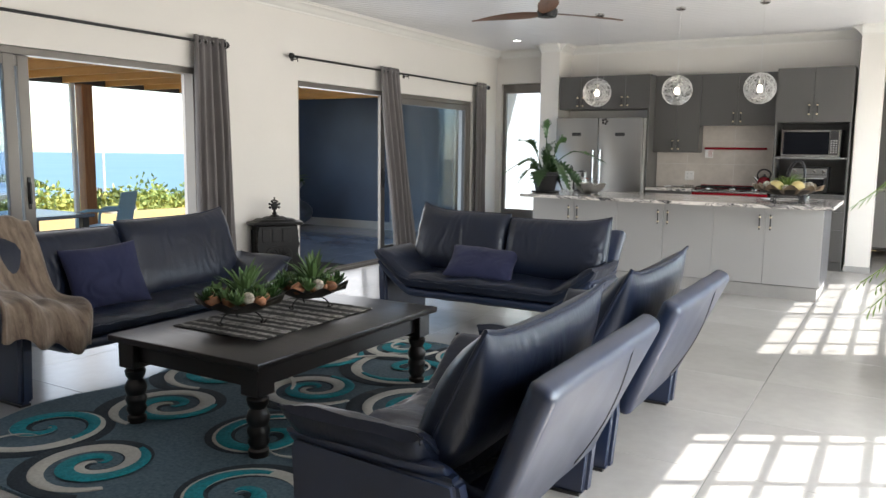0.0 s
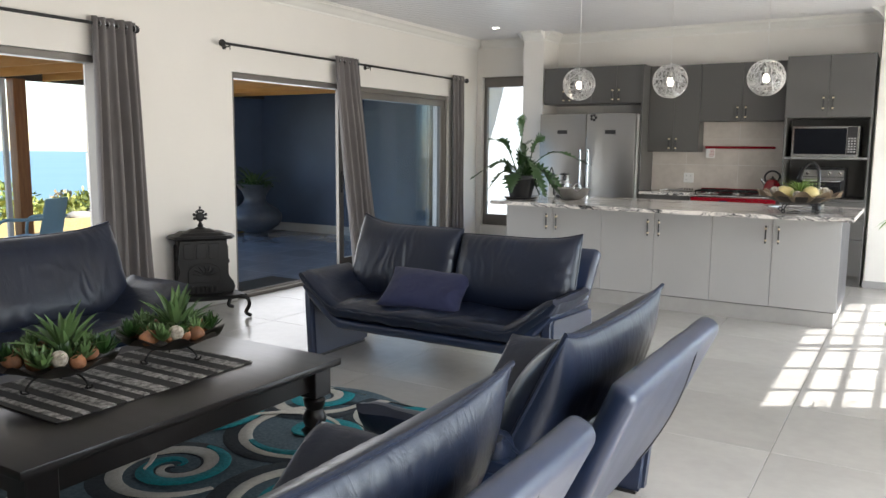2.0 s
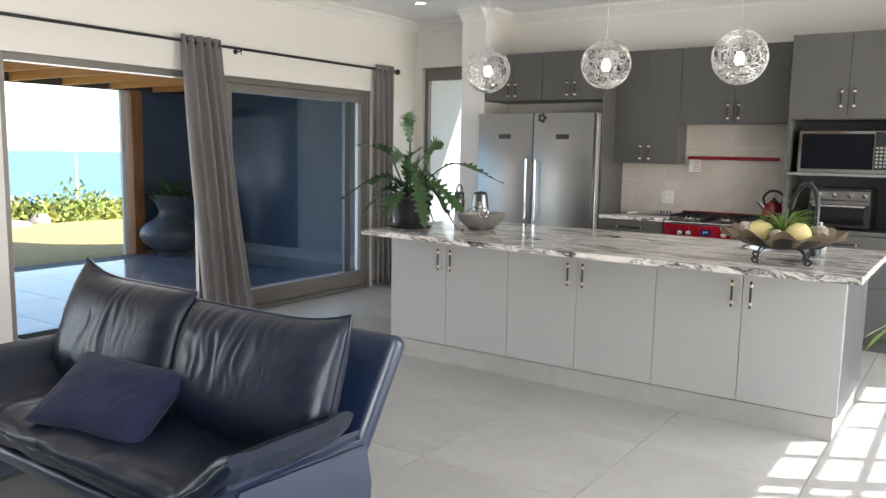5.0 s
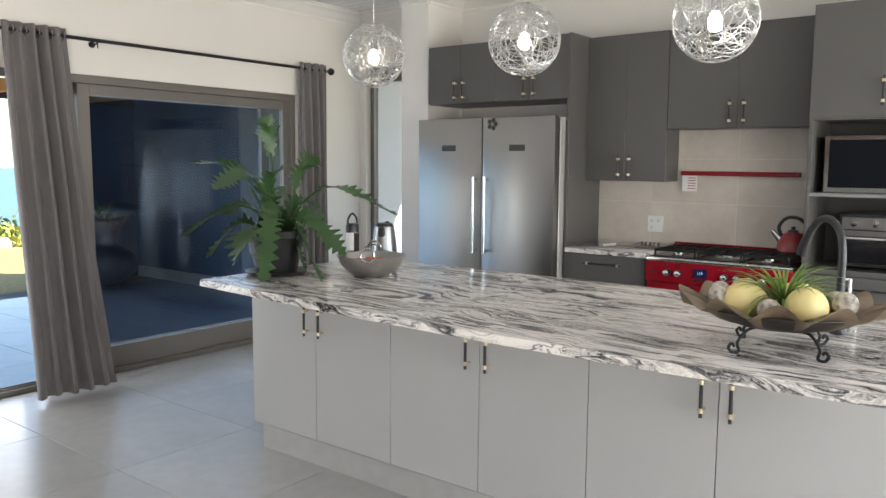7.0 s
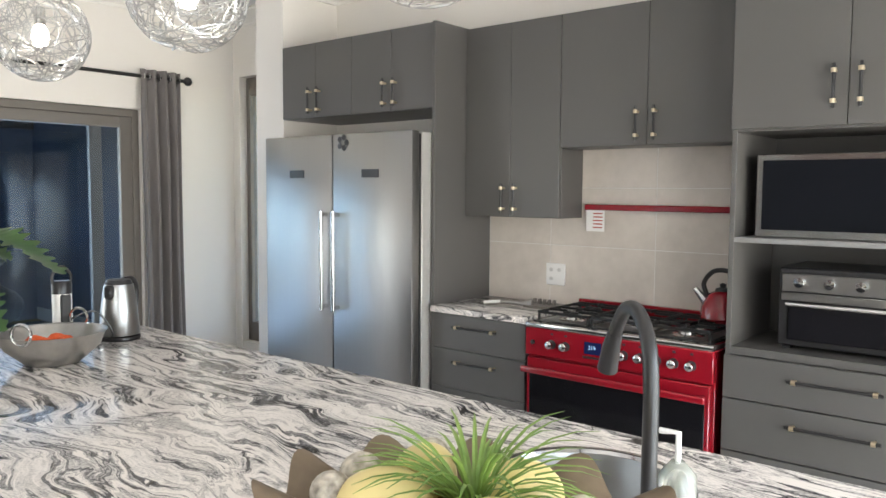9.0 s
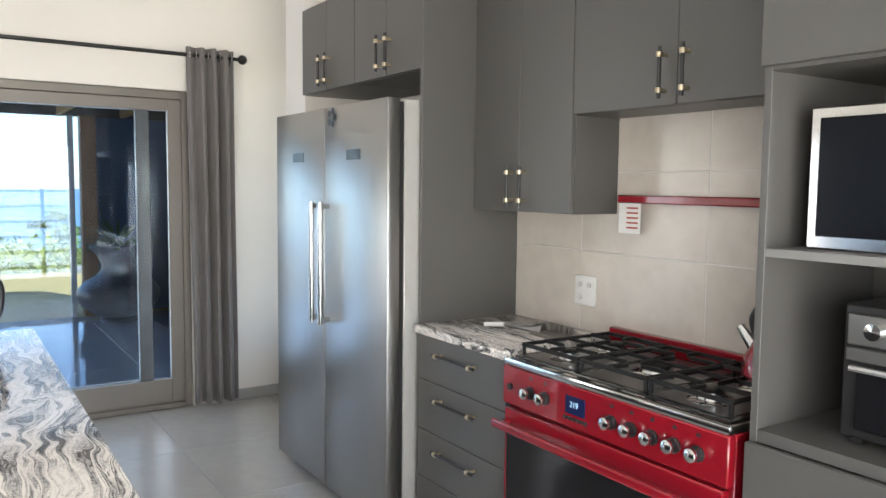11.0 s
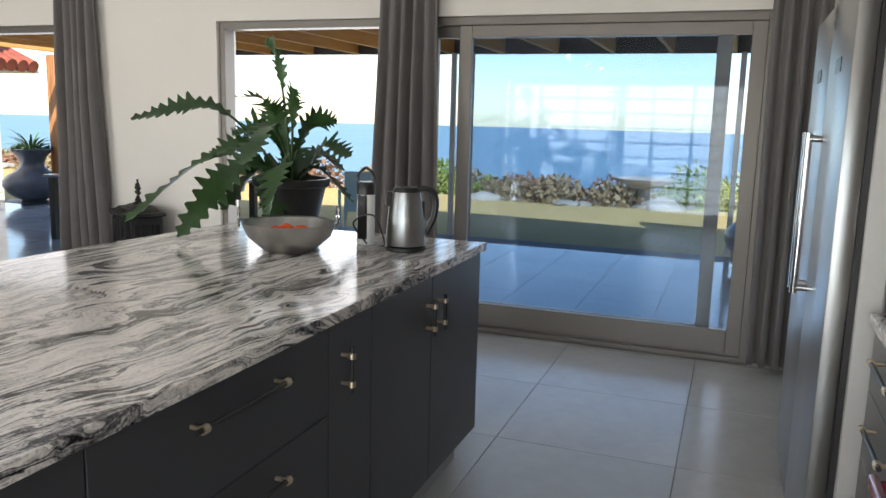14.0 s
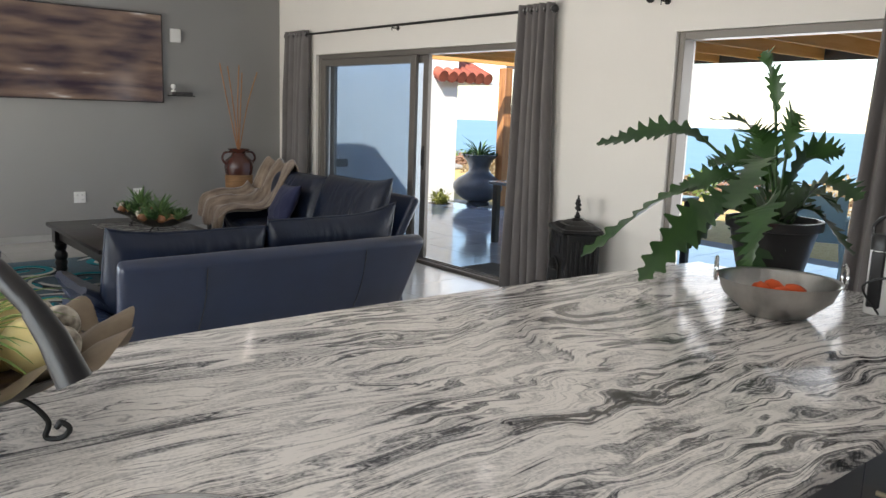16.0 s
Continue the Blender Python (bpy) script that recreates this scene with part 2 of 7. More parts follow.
def tube(bm, pts, radius, seg=8, radii=None, closed=False):
    pts = [Vector(p) for p in pts]
    n = len(pts)
    rows = []
    up = None
    for i, p in enumerate(pts):
        if closed:
            d = pts[(i + 1) % n] - pts[i - 1]
        else:
            d = pts[min(i + 1, n - 1)] - pts[max(i - 1, 0)]
        d.normalize()
        if up is None:
            up = Vector((0, 0, 1)) if abs(d.z) < 0.9 else Vector((1, 0, 0))
        side = d.cross(up)
        if side.length < 1e-4:
            side = d.cross(Vector((0.3, 1, 0.2)))
        side.normalize()
        up = side.cross(d).normalized()
        r = radii[i] if radii else radius
        rows.append([bm.verts.new(p + (side * math.cos(a) + up * math.sin(a)) * r) for a in (2 * math.pi * k / seg for k in range(seg))])
    pairs = list(zip(rows, rows[1:])) + ([(rows[-1], rows[0])] if closed else [])
    for a, b in pairs:
        for k in range(seg):
            bm.faces.new((a[k], a[(k + 1) % seg], b[(k + 1) % seg], b[k]))
    if not closed:
        bm.faces.new(rows[0][::-1])
        bm.faces.new(rows[-1])
    return bm


def curve_pts(ctrl, n=12):
    """Points on a smooth line through the control points."""
    ctrl = [Vector(c) for c in ctrl]
    out = []
    ext = [ctrl[0] * 2 - ctrl[1]] + ctrl + [ctrl[-1] * 2 - ctrl[-2]]
    for i in range(1, len(ext) - 2):
        p0, p1, p2, p3 = ext[i - 1:i + 3]
        for k in range(n):
            t = k / n
            out.append(0.5 * ((2 * p1) + (p2 - p0) * t + (2 * p0 - 5 * p1 + 4 * p2 - p3) * t * t + (3 * p1 - p0 - 3 * p2 + p3) * t ** 3))
    out.append(ctrl[-1])
    return out


def extrude_profile(bm, prof, p0, p1, out):
    """Sweeps a profile of (out, up) points from p0 to p1; out is the unit way away from the wall."""
    p0, p1, out = Vector(p0), Vector(p1), Vector(out)
    a = [bm.verts.new(p0 + out * u + Vector((0, 0, v))) for u, v in prof]
    b = [bm.verts.new(p1 + out * u + Vector((0, 0, v))) for u, v in prof]
    n = len(prof)
    for i in range(n):
        bm.faces.new((a[i], a[(i + 1) % n], b[(i + 1) % n], b[i]))
    bm.faces.new(a[::-1])
    bm.faces.new(b)
    return bm


# ---- walls, ceiling, floor ----
CEIL, WX, EX = 2.91, -4.68, 1.7
OP1, OP2 = (0.97, 4.5), (5.82, 9.66)
EA, EB = (1.0, 4.54), (6.1, 9.9)
HEAD = 2.11


def wall_along_y(bm, x0, x1, y0, y1, z1, holes):
    """A wall with door openings (y0, y1, z0, z1) through it."""
    y = y0
    for a, b, h0, h1 in sorted(holes):
        box(bm, x0, x1, y, a, 0, z1)
        box(bm, x0, x1, a, b, h1, z1)
        if h0 > 0:
            box(bm, x0, x1, a, b, 0, h0)
        y = b
    box(bm, x0, x1, y, y1, 0, z1)
    return bm


structure("wall_west", wall_along_y(bmesh.new(), WX - 0.24, WX, -0.1, 10.46, CEIL, [(*OP1, 0, HEAD), (*OP2, 0, HEAD)]), M_WALL, "white painted wall with sliding glass doors")
structure("wall_east", wall_along_y(bmesh.new(), EX, EX + 0.24, -3.4, 12.6, CEIL, [(*EA, 0, HEAD), (*EB, 0, HEAD)]), M_WALL, "white painted wall with barred doors")
structure("wall_south", bx(WX + 0.003, -0.4, -0.1, 0.08, 0, CEIL), M_GREYWALL, "grey painted feature wall with a television")
structure("wall_entrance", bx(-0.397, EX, -3.6, -3.4, 0, CEIL), M_WALL, "plain white wall")
structure("wall_entrance_side", bx(-0.6, -0.403, -3.4, -0.103, 0, CEIL), M_WALL, "plain white wall")
structure("wall_north", bx(-3.72, 0.27, 10.42, 10.6, 0, CEIL), M_WALL, "cream painted kitchen wall above the cabinets")
structure("wall_nib_fridge", bx(-3.74, -3.46, 9.96, 10.417, 0, CEIL), M_WALL, "white wall end beside the fridge")
structure("wall_nib_right", bx(0.30, 0.56, 9.97, 10.417, 0, CEIL), M_WALL, "white wall end beside the tall cabinet")
b = bmesh.new()
box(b, WX, -4.60, 10.44, 10.6, 0, CEIL)
box(b, -4.60, -3.743, 10.44, 10.6, 2.42, CEIL)
structure("wall_passage", b, M_WALL, "white wall over the passage")
b = bmesh.new()
box(b, 0.563, EX, 10.42, 10.6, 2.3, CEIL)
structure("wall_scullery_head", b, M_WALL, "white wall over the scullery opening")
# invented white walls that make the passage window look bright; the west one catches sun
structure("wall_court_north", bx(-5.5, -2.0, 15.0, 15.2, -0.1, 3.0), M_OUTWALL)
structure("wall_court_west", bx(-5.5, -5.3, 10.99, 14.997, -0.1, 3.0), M_OUTWALL)
structure("wall_scullery_back", bx(0.0, EX, 12.6, 12.8, 0, CEIL), M_GREYWALL)
structure("wall_scullery_side", bx(0.03, 0.2, 10.603, 12.6, 0, CEIL), M_WALL)

b = bmesh.new()
y = -3.4
while y < 12.6:
    box(b, -0.6 if y < 0.0 else -4.9 if y < 10.55 else 0.0, EX, y + 0.004, y + 0.096, CEIL, CEIL + 0.02, 0.003)
    y += 0.1
box(b, -4.95, EX + 0.3, -0.1, 10.6, CEIL + 0.02, CEIL + 0.12)
box(b, -0.65, EX + 0.3, -3.7, -0.1, CEIL + 0.02, CEIL + 0.12)
box(b, -0.1, EX + 0.3, 10.6, 12.9, CEIL + 0.02, CEIL + 0.12)
structure("ceiling", b, M_CEIL, "white grooved ceiling boards")

prof = [(0, 0), (0, -0.115), (0.012, -0.115), (0.014, -0.095), (0.03, -0.085), (0.05, -0.06), (0.075, -0.035), (0.095, -0.028), (0.098, -0.012), (0.115, -0.010), (0.115, 0)]
prof = [(u, v - 0.001) for u, v in prof]
for p0, p1, out in (((WX, 0.08, CEIL), (WX, 10.44, CEIL), (1, 0, 0)), ((-3.46, 10.42, CEIL), (0.30, 10.42, CEIL), (0, -1, 0)), ((WX, 0.08, CEIL), (-0.4, 0.08, CEIL), (0, 1, 0)),
                    ((-4.6, 10.44, CEIL), (-3.74, 10.44, CEIL), (0, -1, 0)), ((EX, -3.4, CEIL), (EX, 10.42, CEIL), (-1, 0, 0)), ((-3.74, 9.96, CEIL), (-3.46, 9.96, CEIL), (0, -1, 0)),
                    ((-3.74, 9.96, CEIL), (-3.74, 10.44, CEIL), (-1, 0, 0)), ((-3.46, 9.96, CEIL), (-3.46, 10.42, CEIL), (1, 0, 0)), ((0.30, 9.97, CEIL), (0.56, 9.97, CEIL), (0, -1, 0)),
                    ((0.30, 9.97, CEIL), (0.30, 10.42, CEIL), (-1, 0, 0)), ((0.56, 9.97, CEIL), (0.56, 10.42, CEIL), (1, 0, 0))):
    structure("cornice", extrude_profile(bmesh.new(), prof, p0, p1, out), M_CORNICE, smooth=30)
for x0, x1, y0, y1 in ((WX, WX + 0.012, 0.09, 0.96), (WX, WX + 0.012, 4.51, 5.81), (WX, WX + 0.012, 9.67, 10.43), (WX + 0.015, -0.4, 0.083, 0.095), (0.285, 0.575, 9.955, 9.967), (0.563, 0.575, 9.97, 10.4), (-3.755, -3.445, 9.945, 9.957)):
    structure("baseboard", bx(x0, x1, y0, y1, 0.002, 0.075), M_TILE)

structure("floor", bx(-4.92, EX, -3.4, 12.6, -0.2, -0.006), M_GROUT, "grout bed under the floor tiles")

# ---- sliding doors ----


def leaf(parent, name, x, y0, y1, z0, z1, stile=0.075, handle=None):
    """One framed pane of a sliding door."""
    b = bmesh.new()
    for a, c in ((y0, y0 + stile), (y1 - stile, y1)):
        box(b, x - 0.022, x + 0.022, a, c, z0, z1, 0.003)
    box(b, x - 0.021, x + 0.021, y0 + stile, y1 - stile, z0, z0 + 0.15, 0.003)
    box(b, x - 0.021, x + 0.021, y0 + stile, y1 - stile, z1 - 0.075, z1, 0.003)
    p = part(name, b, M_FRAME, parent, smooth=0)
    part("pane", bx(x - 0.004, x + 0.004, y0 + stile - 0.01, y1 - stile + 0.01, z0 + 0.14, z1 - 0.065), M_GLASS, p, smooth=0).visible_shadow = False
    if handle is not None:
        b = bx(x + 0.022, x + 0.03, handle - 0.014, handle + 0.014, 0.93, 1.17, 0.003)
        box(b, x + 0.03, x + 0.05, handle - 0.009, handle + 0.009, 0.97, 1.13, 0.004)
        part("handle", b, M_BLACK, p, "black door pull")


def slider(name, x, y0, y1, flip, lead, trail, fixed, label):
    """An aluminium sliding door: frame, a fixed leaf and a leaf slid open. x: the wall's inner face; flip: 1 where the room lies at greater x."""
    d = tagged(new(name), label, kind="structure")
    b = bmesh.new()
    xa, xb = sorted((x - flip * 0.03, x - flip * 0.15))
    box(b, xa, xb, y0 + 0.002, y0 + 0.05, 0.0, HEAD - 0.002, 0.003)
    box(b, xa, xb, y1 - 0.05, y1 - 0.002, 0.0, HEAD - 0.002, 0.003)
    box(b, xa, xb, y0 + 0.05, y1 - 0.05, HEAD - 0.055, HEAD - 0.002, 0.003)
    box(b, xa, xb, y0 + 0.05, y1 - 0.05, -0.004, 0.03, 0.003)
    for k in (0.065, 0.115):
        box(b, x - flip * k - 0.003, x - flip * k + 0.003, y0 + 0.05, y1 - 0.05, 0.03, 0.042)
    part("door_frame", b, M_FRAME, d, smooth=0)
    leaf(d, "fixed_leaf", x - flip * 0.062, fixed[0], fixed[1], 0.045, HEAD - 0.057, 0.085)
    leaf(d, "sliding_leaf", x - flip * 0.118, min(lead, trail), max(lead, trail), 0.045, HEAD - 0.057, 0.085, handle=lead + (0.045 if trail > lead else -0.045))


slider("door_1", WX, *OP1, 1, 2.96, 1.13, (1.02, 2.82), "grey aluminium sliding glass door standing half open")
slider("door_2", WX, *OP2, 1, 7.46, 9.42, (7.72, 9.61), "grey aluminium sliding glass door standing half open")
for name, (a, c) in (("door_3", EA), ("door_4", EB)):
    slider(name, EX, a, c, -1, a + 0.1, a + 1.85, (a + 1.75, c - 0.05), "grey aluminium sliding glass door behind a security grille")
    g = thing("security_grille", pose(EX + 0.17, a, 0), "grey steel security grille behind the glass door", "security grille", "security grilles")
    w, k = c - a, 0
    while k * 0.55 < w:
        part("upright", bx(-0.012, 0.012, k * 0.55 + 0.01, k * 0.55 + 0.055, 0.0, HEAD), M_FRAME, g, smooth=0)
        k += 1
    for k in range(10):
        part("bar", bx(-0.01, 0.01, 0, w, 0.1 + k * 0.21, 0.13 + k * 0.21), M_FRAME, g, smooth=0)

win = tagged(new("window_1"), "grey framed passage window", kind="structure")
b = bmesh.new()
for x0, x1, z0, z1 in ((-4.597, -4.55, 0.35, 2.417), (-3.80, -3.746, 0.35, 2.417), (-4.55, -3.8, 0.35, 0.5), (-4.55, -3.8, 2.28, 2.417)):
    box(b, x0, x1, 10.5, 10.56, z0, z1, 0.003)
part("window_frame", b, M_FRAME, win, smooth=0)
part("pane", bx(-4.56, -3.79, 10.525, 10.533, 0.49, 2.29), M_GLASS, win, smooth=0).visible_shadow = False
structure("wall_passage_sill", bx(-4.597, -3.746, 10.45, 10.6, 0.0, 0.347), M_WALL)

# ---- patio and outside ----
PX = -8.95
structure("patio_slab", bx(PX, WX - 0.243, -6.0, 11.6, -0.25, -0.016), M_GROUT)
PY = 10.75
structure("patio_wall_north", bx(-9.3, -6.9, PY, PY + 0.22, -0.015, 2.75), M_NAVY, "navy painted patio end wall")
structure("patio_wall_grey", bx(-6.897, WX - 0.243, PY - 0.004, PY + 0.22, -0.015, 2.75), mat("pale_grey_outside_paint", (0.45, 0.46, 0.47), 0.7), "grey painted patio end wall")
structure("patio_wall_return", bx(-9.35, -9.12, 9.7, PY - 0.003, -0.015, 2.75), M_NAVY, "navy painted return of the patio wall")
structure("patio_skirting", bx(-9.1, WX - 0.25, PY - 0.02, PY - 0.005, -0.012, 0.13), mat("pale_skirting", (0.6, 0.6, 0.58), 0.4), "pale skirting tiles")
structure("wing_wall", bx(-8.7, WX - 0.243, -1.5, -1.2, -0.015, 3.0), M_OUTWALL, "sunlit white wing of the house")
# unseen slab added to keep direct sun out of the passage window
structure("passage_eave", bx(-5.2, -1.5, 10.605, 12.6, 2.62, 2.75), M_OUTWALL)
wr = thing("wing_roof", pose(-8.75, -1.9, 2.12), "red clay tile eave of the house wing", "roof")
M_CLAY = mat("clay_tile", (0.36, 0.09, 0.05), 0.7, vary=0.4, scale=6, bump=0.5, per_object=0.2)
for i in range(6):
    for j in range(4):
        part("roof_tile", lathe([(0.0, -0.17), (0.1, -0.17), (0.11, 0.17), (0.0, 0.17)], 10), M_CLAY, wr, m=pose(-0.5 + i * 0.2, 0.7 - j * 0.3, 0.02 + j * 0.12, 70, 0, 0))
structure("wing_roof_board", bx(-9.7, -8.71, -2.6, -1.2, 2.0, 2.05), M_OUTWALL)
structure("outside_wall_upper", bx(WX - 0.50, WX - 0.243, -0.14, PY - 0.003, 2.62, 2.9), M_WALL)

roof = thing("patio_roof", pose(0, 0, 0), "pine patio roof on posts beside the house", "patio roof")
part("roof_sheet", bx(-9.03, WX - 0.245, 0.4, PY + 0.2, 2.447, 2.47), mat("roof_sheet", (0.6, 0.6, 0.6), 0.6), roof)
part("fascia", bx(-9.085, -9.043, -0.4, PY - 0.01, 2.235, 2.46, 0.004), mat("dark_beam", (0.09, 0.075, 0.065), 0.6), roof, "dark stained board on the rafter ends")
r0 = None
k = 0
while 0.15 + k * 0.66 < PY - 0.1:
    yy = 0.15 + k * 0.66
    if r0 is None:
        r0 = part("rafter", bx(-9.04, WX - 0.25, -0.025, 0.025, 2.242, 2.444, 0.004), M_WOOD, roof)
        r0.matrix_basis = Matrix.Translation((0, yy, 0))
    else:
        r = r0.copy()
        scene.collection.objects.link(r)
        r.matrix_basis = Matrix.Translation((0, yy, 0))
    k += 1
for yy in (-0.3, 6.32, 9.66):
    part("post", bx(-9.03, -8.87, yy - 0.08, yy + 0.08, -0.01, 2.24, 0.006), M_POST, roof)
for yy in (6.15, 9.49):
    part("rail_post", bx(-8.99, -8.94, yy - 0.03, yy + 0.03, -0.01, 2.24, 0.003), M_WHITE, roof, "pale aluminium rail post")

# ground: lawn, a bed of shrubs, and the slope down to the sea, one sheet to the horizon
M_GROUND = bpy.data.materials.new("lawn_and_scrub")
M_GROUND.use_nodes = True
t = M_GROUND.node_tree
bs = t.nodes["Principled BSDF"]
bs.inputs["Roughness"].default_value = 0.95
co = t.nodes.new("ShaderNodeTexCoord")
n1, n2, mx, rp = t.nodes.new("ShaderNodeTexNoise"), t.nodes.new("ShaderNodeTexNoise"), t.nodes.new("ShaderNodeMix"), t.nodes.new("ShaderNodeValToRGB")
n1.inputs["Scale"].default_value, n2.inputs["Scale"].default_value = 0.9, 14
n1.inputs["Detail"].default_value = n2.inputs["Detail"].default_value = 8
for n in (n1, n2):
    t.links.new(co.outputs["Object"], n.inputs["Vector"])
mx.data_type = "RGBA"
t.links.new(n1.outputs["Fac"], mx.inputs["Factor"])
t.links.new(n2.outputs["Fac"], rp.inputs["Fac"])
rp.color_ramp.elements[0].position, rp.color_ramp.elements[0].color = 0.3, (0.36, 0.24, 0.09, 1)
rp.color_ramp.elements[1].position, rp.color_ramp.elements[1].color = 0.7, (0.58, 0.43, 0.2, 1)
t.links.new(rp.outputs[0], mx.inputs["A"])
mx.inputs["B"].default_value = (0.46, 0.33, 0.11, 1)
t.links.new(mx.outputs["Result"], bs.inputs["Base Color"])
bp = t.nodes.new("ShaderNodeBump")
bp.inputs["Distance"].default_value = 0.03
t.links.new(n2.outputs["Fac"], bp.inputs["Height"])
t.links.new(bp.outputs[0], bs.inputs["Normal"])


def land(x, y):
    """The height of the ground."""
    if x > -9:
        return -0.06
    z = -0.06 + 0.03 * math.sin(x * 1.3 + y * 0.7)
    if x < -14:
        z -= (-(x + 14)) * 0.1
    if x < -30:
        z -= (-(x + 30)) * 0.25
    return max(z, -62.0)


b = bmesh.new()
xs = [60, 8, 2.2, -4.8, -9.0] + [-9.5 - 0.5 * i for i in range(24)] + [-24, -30, -45, -80, -140, -220, -300, -600, -4800]
ys = [-4000, -600, -150, -60, -30] + [-15 + 1.0 * i for i in range(46)] + [60, 150, 600, 4000]
g = [[b.verts.new((x, y, land(x, y) - (0.25 if x > -8.9 else 0))) for y in ys] for x in xs]
for i in range(len(xs) - 1):
    for j in range(len(ys) - 1):
        b.faces.new((g[i][j], g[i][j + 1], g[i + 1][j + 1], g[i + 1][j]))
structure("ground", b, M_GROUND, "dry lawn running down to scrub", smooth=60)

M_SEA = mat("sea_water", (0.10, 0.205, 0.275), 0.4, colour2=(0.12, 0.225, 0.3), scale=0.006, fine=0.15, bump=0.0)
structure("sea", bx(-4900, -210, -4900, 4900, -45.2, -45), M_SEA, "calm blue sea")


def clump(bm, x, y, z, r, h, n, rng, leaf_len=0.08, width=0.02):
    """Many small blades and leaves that fill a rough mound."""
    for _ in range(n):
        a, q, e = rng.uniform(0, 2 * math.pi), rng.random() ** 0.5, rng.random()
        p = Vector((x + r * q * math.cos(a), y + r * q * math.sin(a), z + h * e * (1 - 0.6 * q * q)))
        d = Vector((rng.uniform(-1, 1), rng.uniform(-1, 1), rng.uniform(-0.2, 1.2))).normalized()
        s = d.cross(Vector((rng.uniform(-1, 1), rng.uniform(-1, 1), rng.uniform(-1, 1)))).normalized() * width * rng.uniform(0.6, 1.4)
        ll = leaf_len * rng.uniform(0.5, 1.5)
        v = [bm.verts.new(c) for c in (p - s * 0.4, p + d * ll * 0.5 - s, p + d * ll, p + d * ll * 0.5 + s)]
        bm.faces.new(v)
    return bm


rng = random.Random(4)
SH = [mat("shrub_green", (0.11, 0.17, 0.04), 0.7, colour2=(0.2, 0.24, 0.06), scale=2, bump=0, per_object=0.3),
      mat("shrub_dry", (0.3, 0.24, 0.13), 0.8, colour2=(0.2, 0.14, 0.08), scale=2, bump=0, per_object=0.3),
      mat("shrub_red", (0.2, 0.1, 0.07), 0.8, colour2=(0.28, 0.17, 0.1), scale=2, bump=0, per_object=0.3),
      mat("shrub_yellow", (0.36, 0.36, 0.08), 0.7, colour2=(0.24, 0.28, 0.06), scale=2, bump=0, per_object=0.3)]
for i in range(150):
    yy = rng.uniform(-14, 30)
    xx = -rng.uniform(14.0, 21.0)
    m = rng.choice((SH[0], SH[3], SH[3], SH[1]) if yy > 7.5 else (SH[1], SH[2], SH[2], SH[1], SH[0]))
    h = rng.uniform(0.35, 0.75)
    r = rng.uniform(0.35, 0.8)
    if m is SH[0] and rng.random() < 0.4:
        h *= 1.7
    big = clump(bmesh.new(), 0, 0, 0, r, h, 420, rng, 0.13, 0.035)
    solo("shrub", big, m, pose(xx, yy, land(xx, yy) - 0.03), "low coastal shrub in the garden bed", "shrub", "garden shrubs", smooth=0)
M_ROCK = mat("pale_rock", (0.4, 0.37, 0.32), 0.9, scale=4, fine=30, bump=0.8, vary=0.3, per_object=0.15)
for i in range(60):
    yy, xx = rng.uniform(-10, 24), -rng.uniform(13.6, 17.0)
    b = bmesh.new()
    bmesh.ops.create_icosphere(b, subdivisions=2, radius=1)
    sx, sy, sz = rng.uniform(0.12, 0.3), rng.uniform(0.12, 0.35), rng.uniform(0.08, 0.2)
    for v in b.verts:
        k = 1 + 0.35 * noise.noise(v.co * 1.3 + Vector((i * 7.1, 0, 0)))
        v.co = Vector((v.co.x * sx * k, v.co.y * sy * k, v.co.z * sz * k))
    solo("rock", b, M_ROCK, pose(xx, yy, land(xx, yy) + 0.02), "pale rough rock at the edge of the lawn", "rock", "garden rocks", smooth=50)
for n_, (xx, yy, r, h, m) in enumerate(((-16.6, 8.75, 0.75, 1.05, SH[0]), (-16.0, 9.3, 0.5, 0.6, SH[3]), (-16.4, 3.2, 0.6, 0.9, SH[0]))):
    solo("bush", clump(bmesh.new(), 0, 0, 0, r, h, 900, rng, 0.13, 0.035), m, pose(xx, yy, land(xx, yy) - 0.03), "rounded green bush among the low shrubs", "bush", "garden bushes", smooth=0)
tree = thing("small_tree", pose(-17.2, 10.1, land(-17.2, 10.1) - 0.05) @ Matrix.Scale(0.62, 4), "small wind-bent tree with thin open crown", "tree")
part("trunk", tube(bmesh.new(), [(0, 0, 0), (0.05, 0.06, 0.6), (-0.02, 0.2, 1.1)], 0.05, 8, radii=[0.06, 0.045, 0.03]), M_POST, tree)
for k_, (dx, dy, dz) in enumerate(((0.1, 0.6, 1.6), (-0.2, -0.25, 1.7), (0.2, 0.25, 2.0), (0.0, 0.9, 1.45))):
    part("limb", tube(bmesh.new(), [(-0.02, 0.2, 1.1), (dx * 0.5, 0.2 + (dy - 0.2) * 0.6, 1.1 + (dz - 1.1) * 0.45), (dx, dy, dz)], 0.02, 6, radii=[0.028, 0.02, 0.008]), M_POST, tree)
    part("crown", clump(bmesh.new(), dx, dy, dz - 0.15, 0.35, 0.3, 260, rng, 0.1, 0.03), SH[0], tree, "tuft of small leaves", smooth=0)
bath = thing("bird_bath", pose(-14.6, 7.95, land(-14.6, 7.95) - 0.02), "pale concrete bird bath on the lawn edge", "bird bath")
part("basin", lathe([(0.1, 0.42), (0.3, 0.46), (0.52, 0.55), (0.55, 0.6), (0.5, 0.6), (0.3, 0.52), (0.0, 0.5)]), M_ROCK, bath)
part("pedestal", lathe([(0.25, 0), (0.24, 0.06), (0.13, 0.12), (0.1, 0.3), (0.13, 0.42)]), M_ROCK, bath)
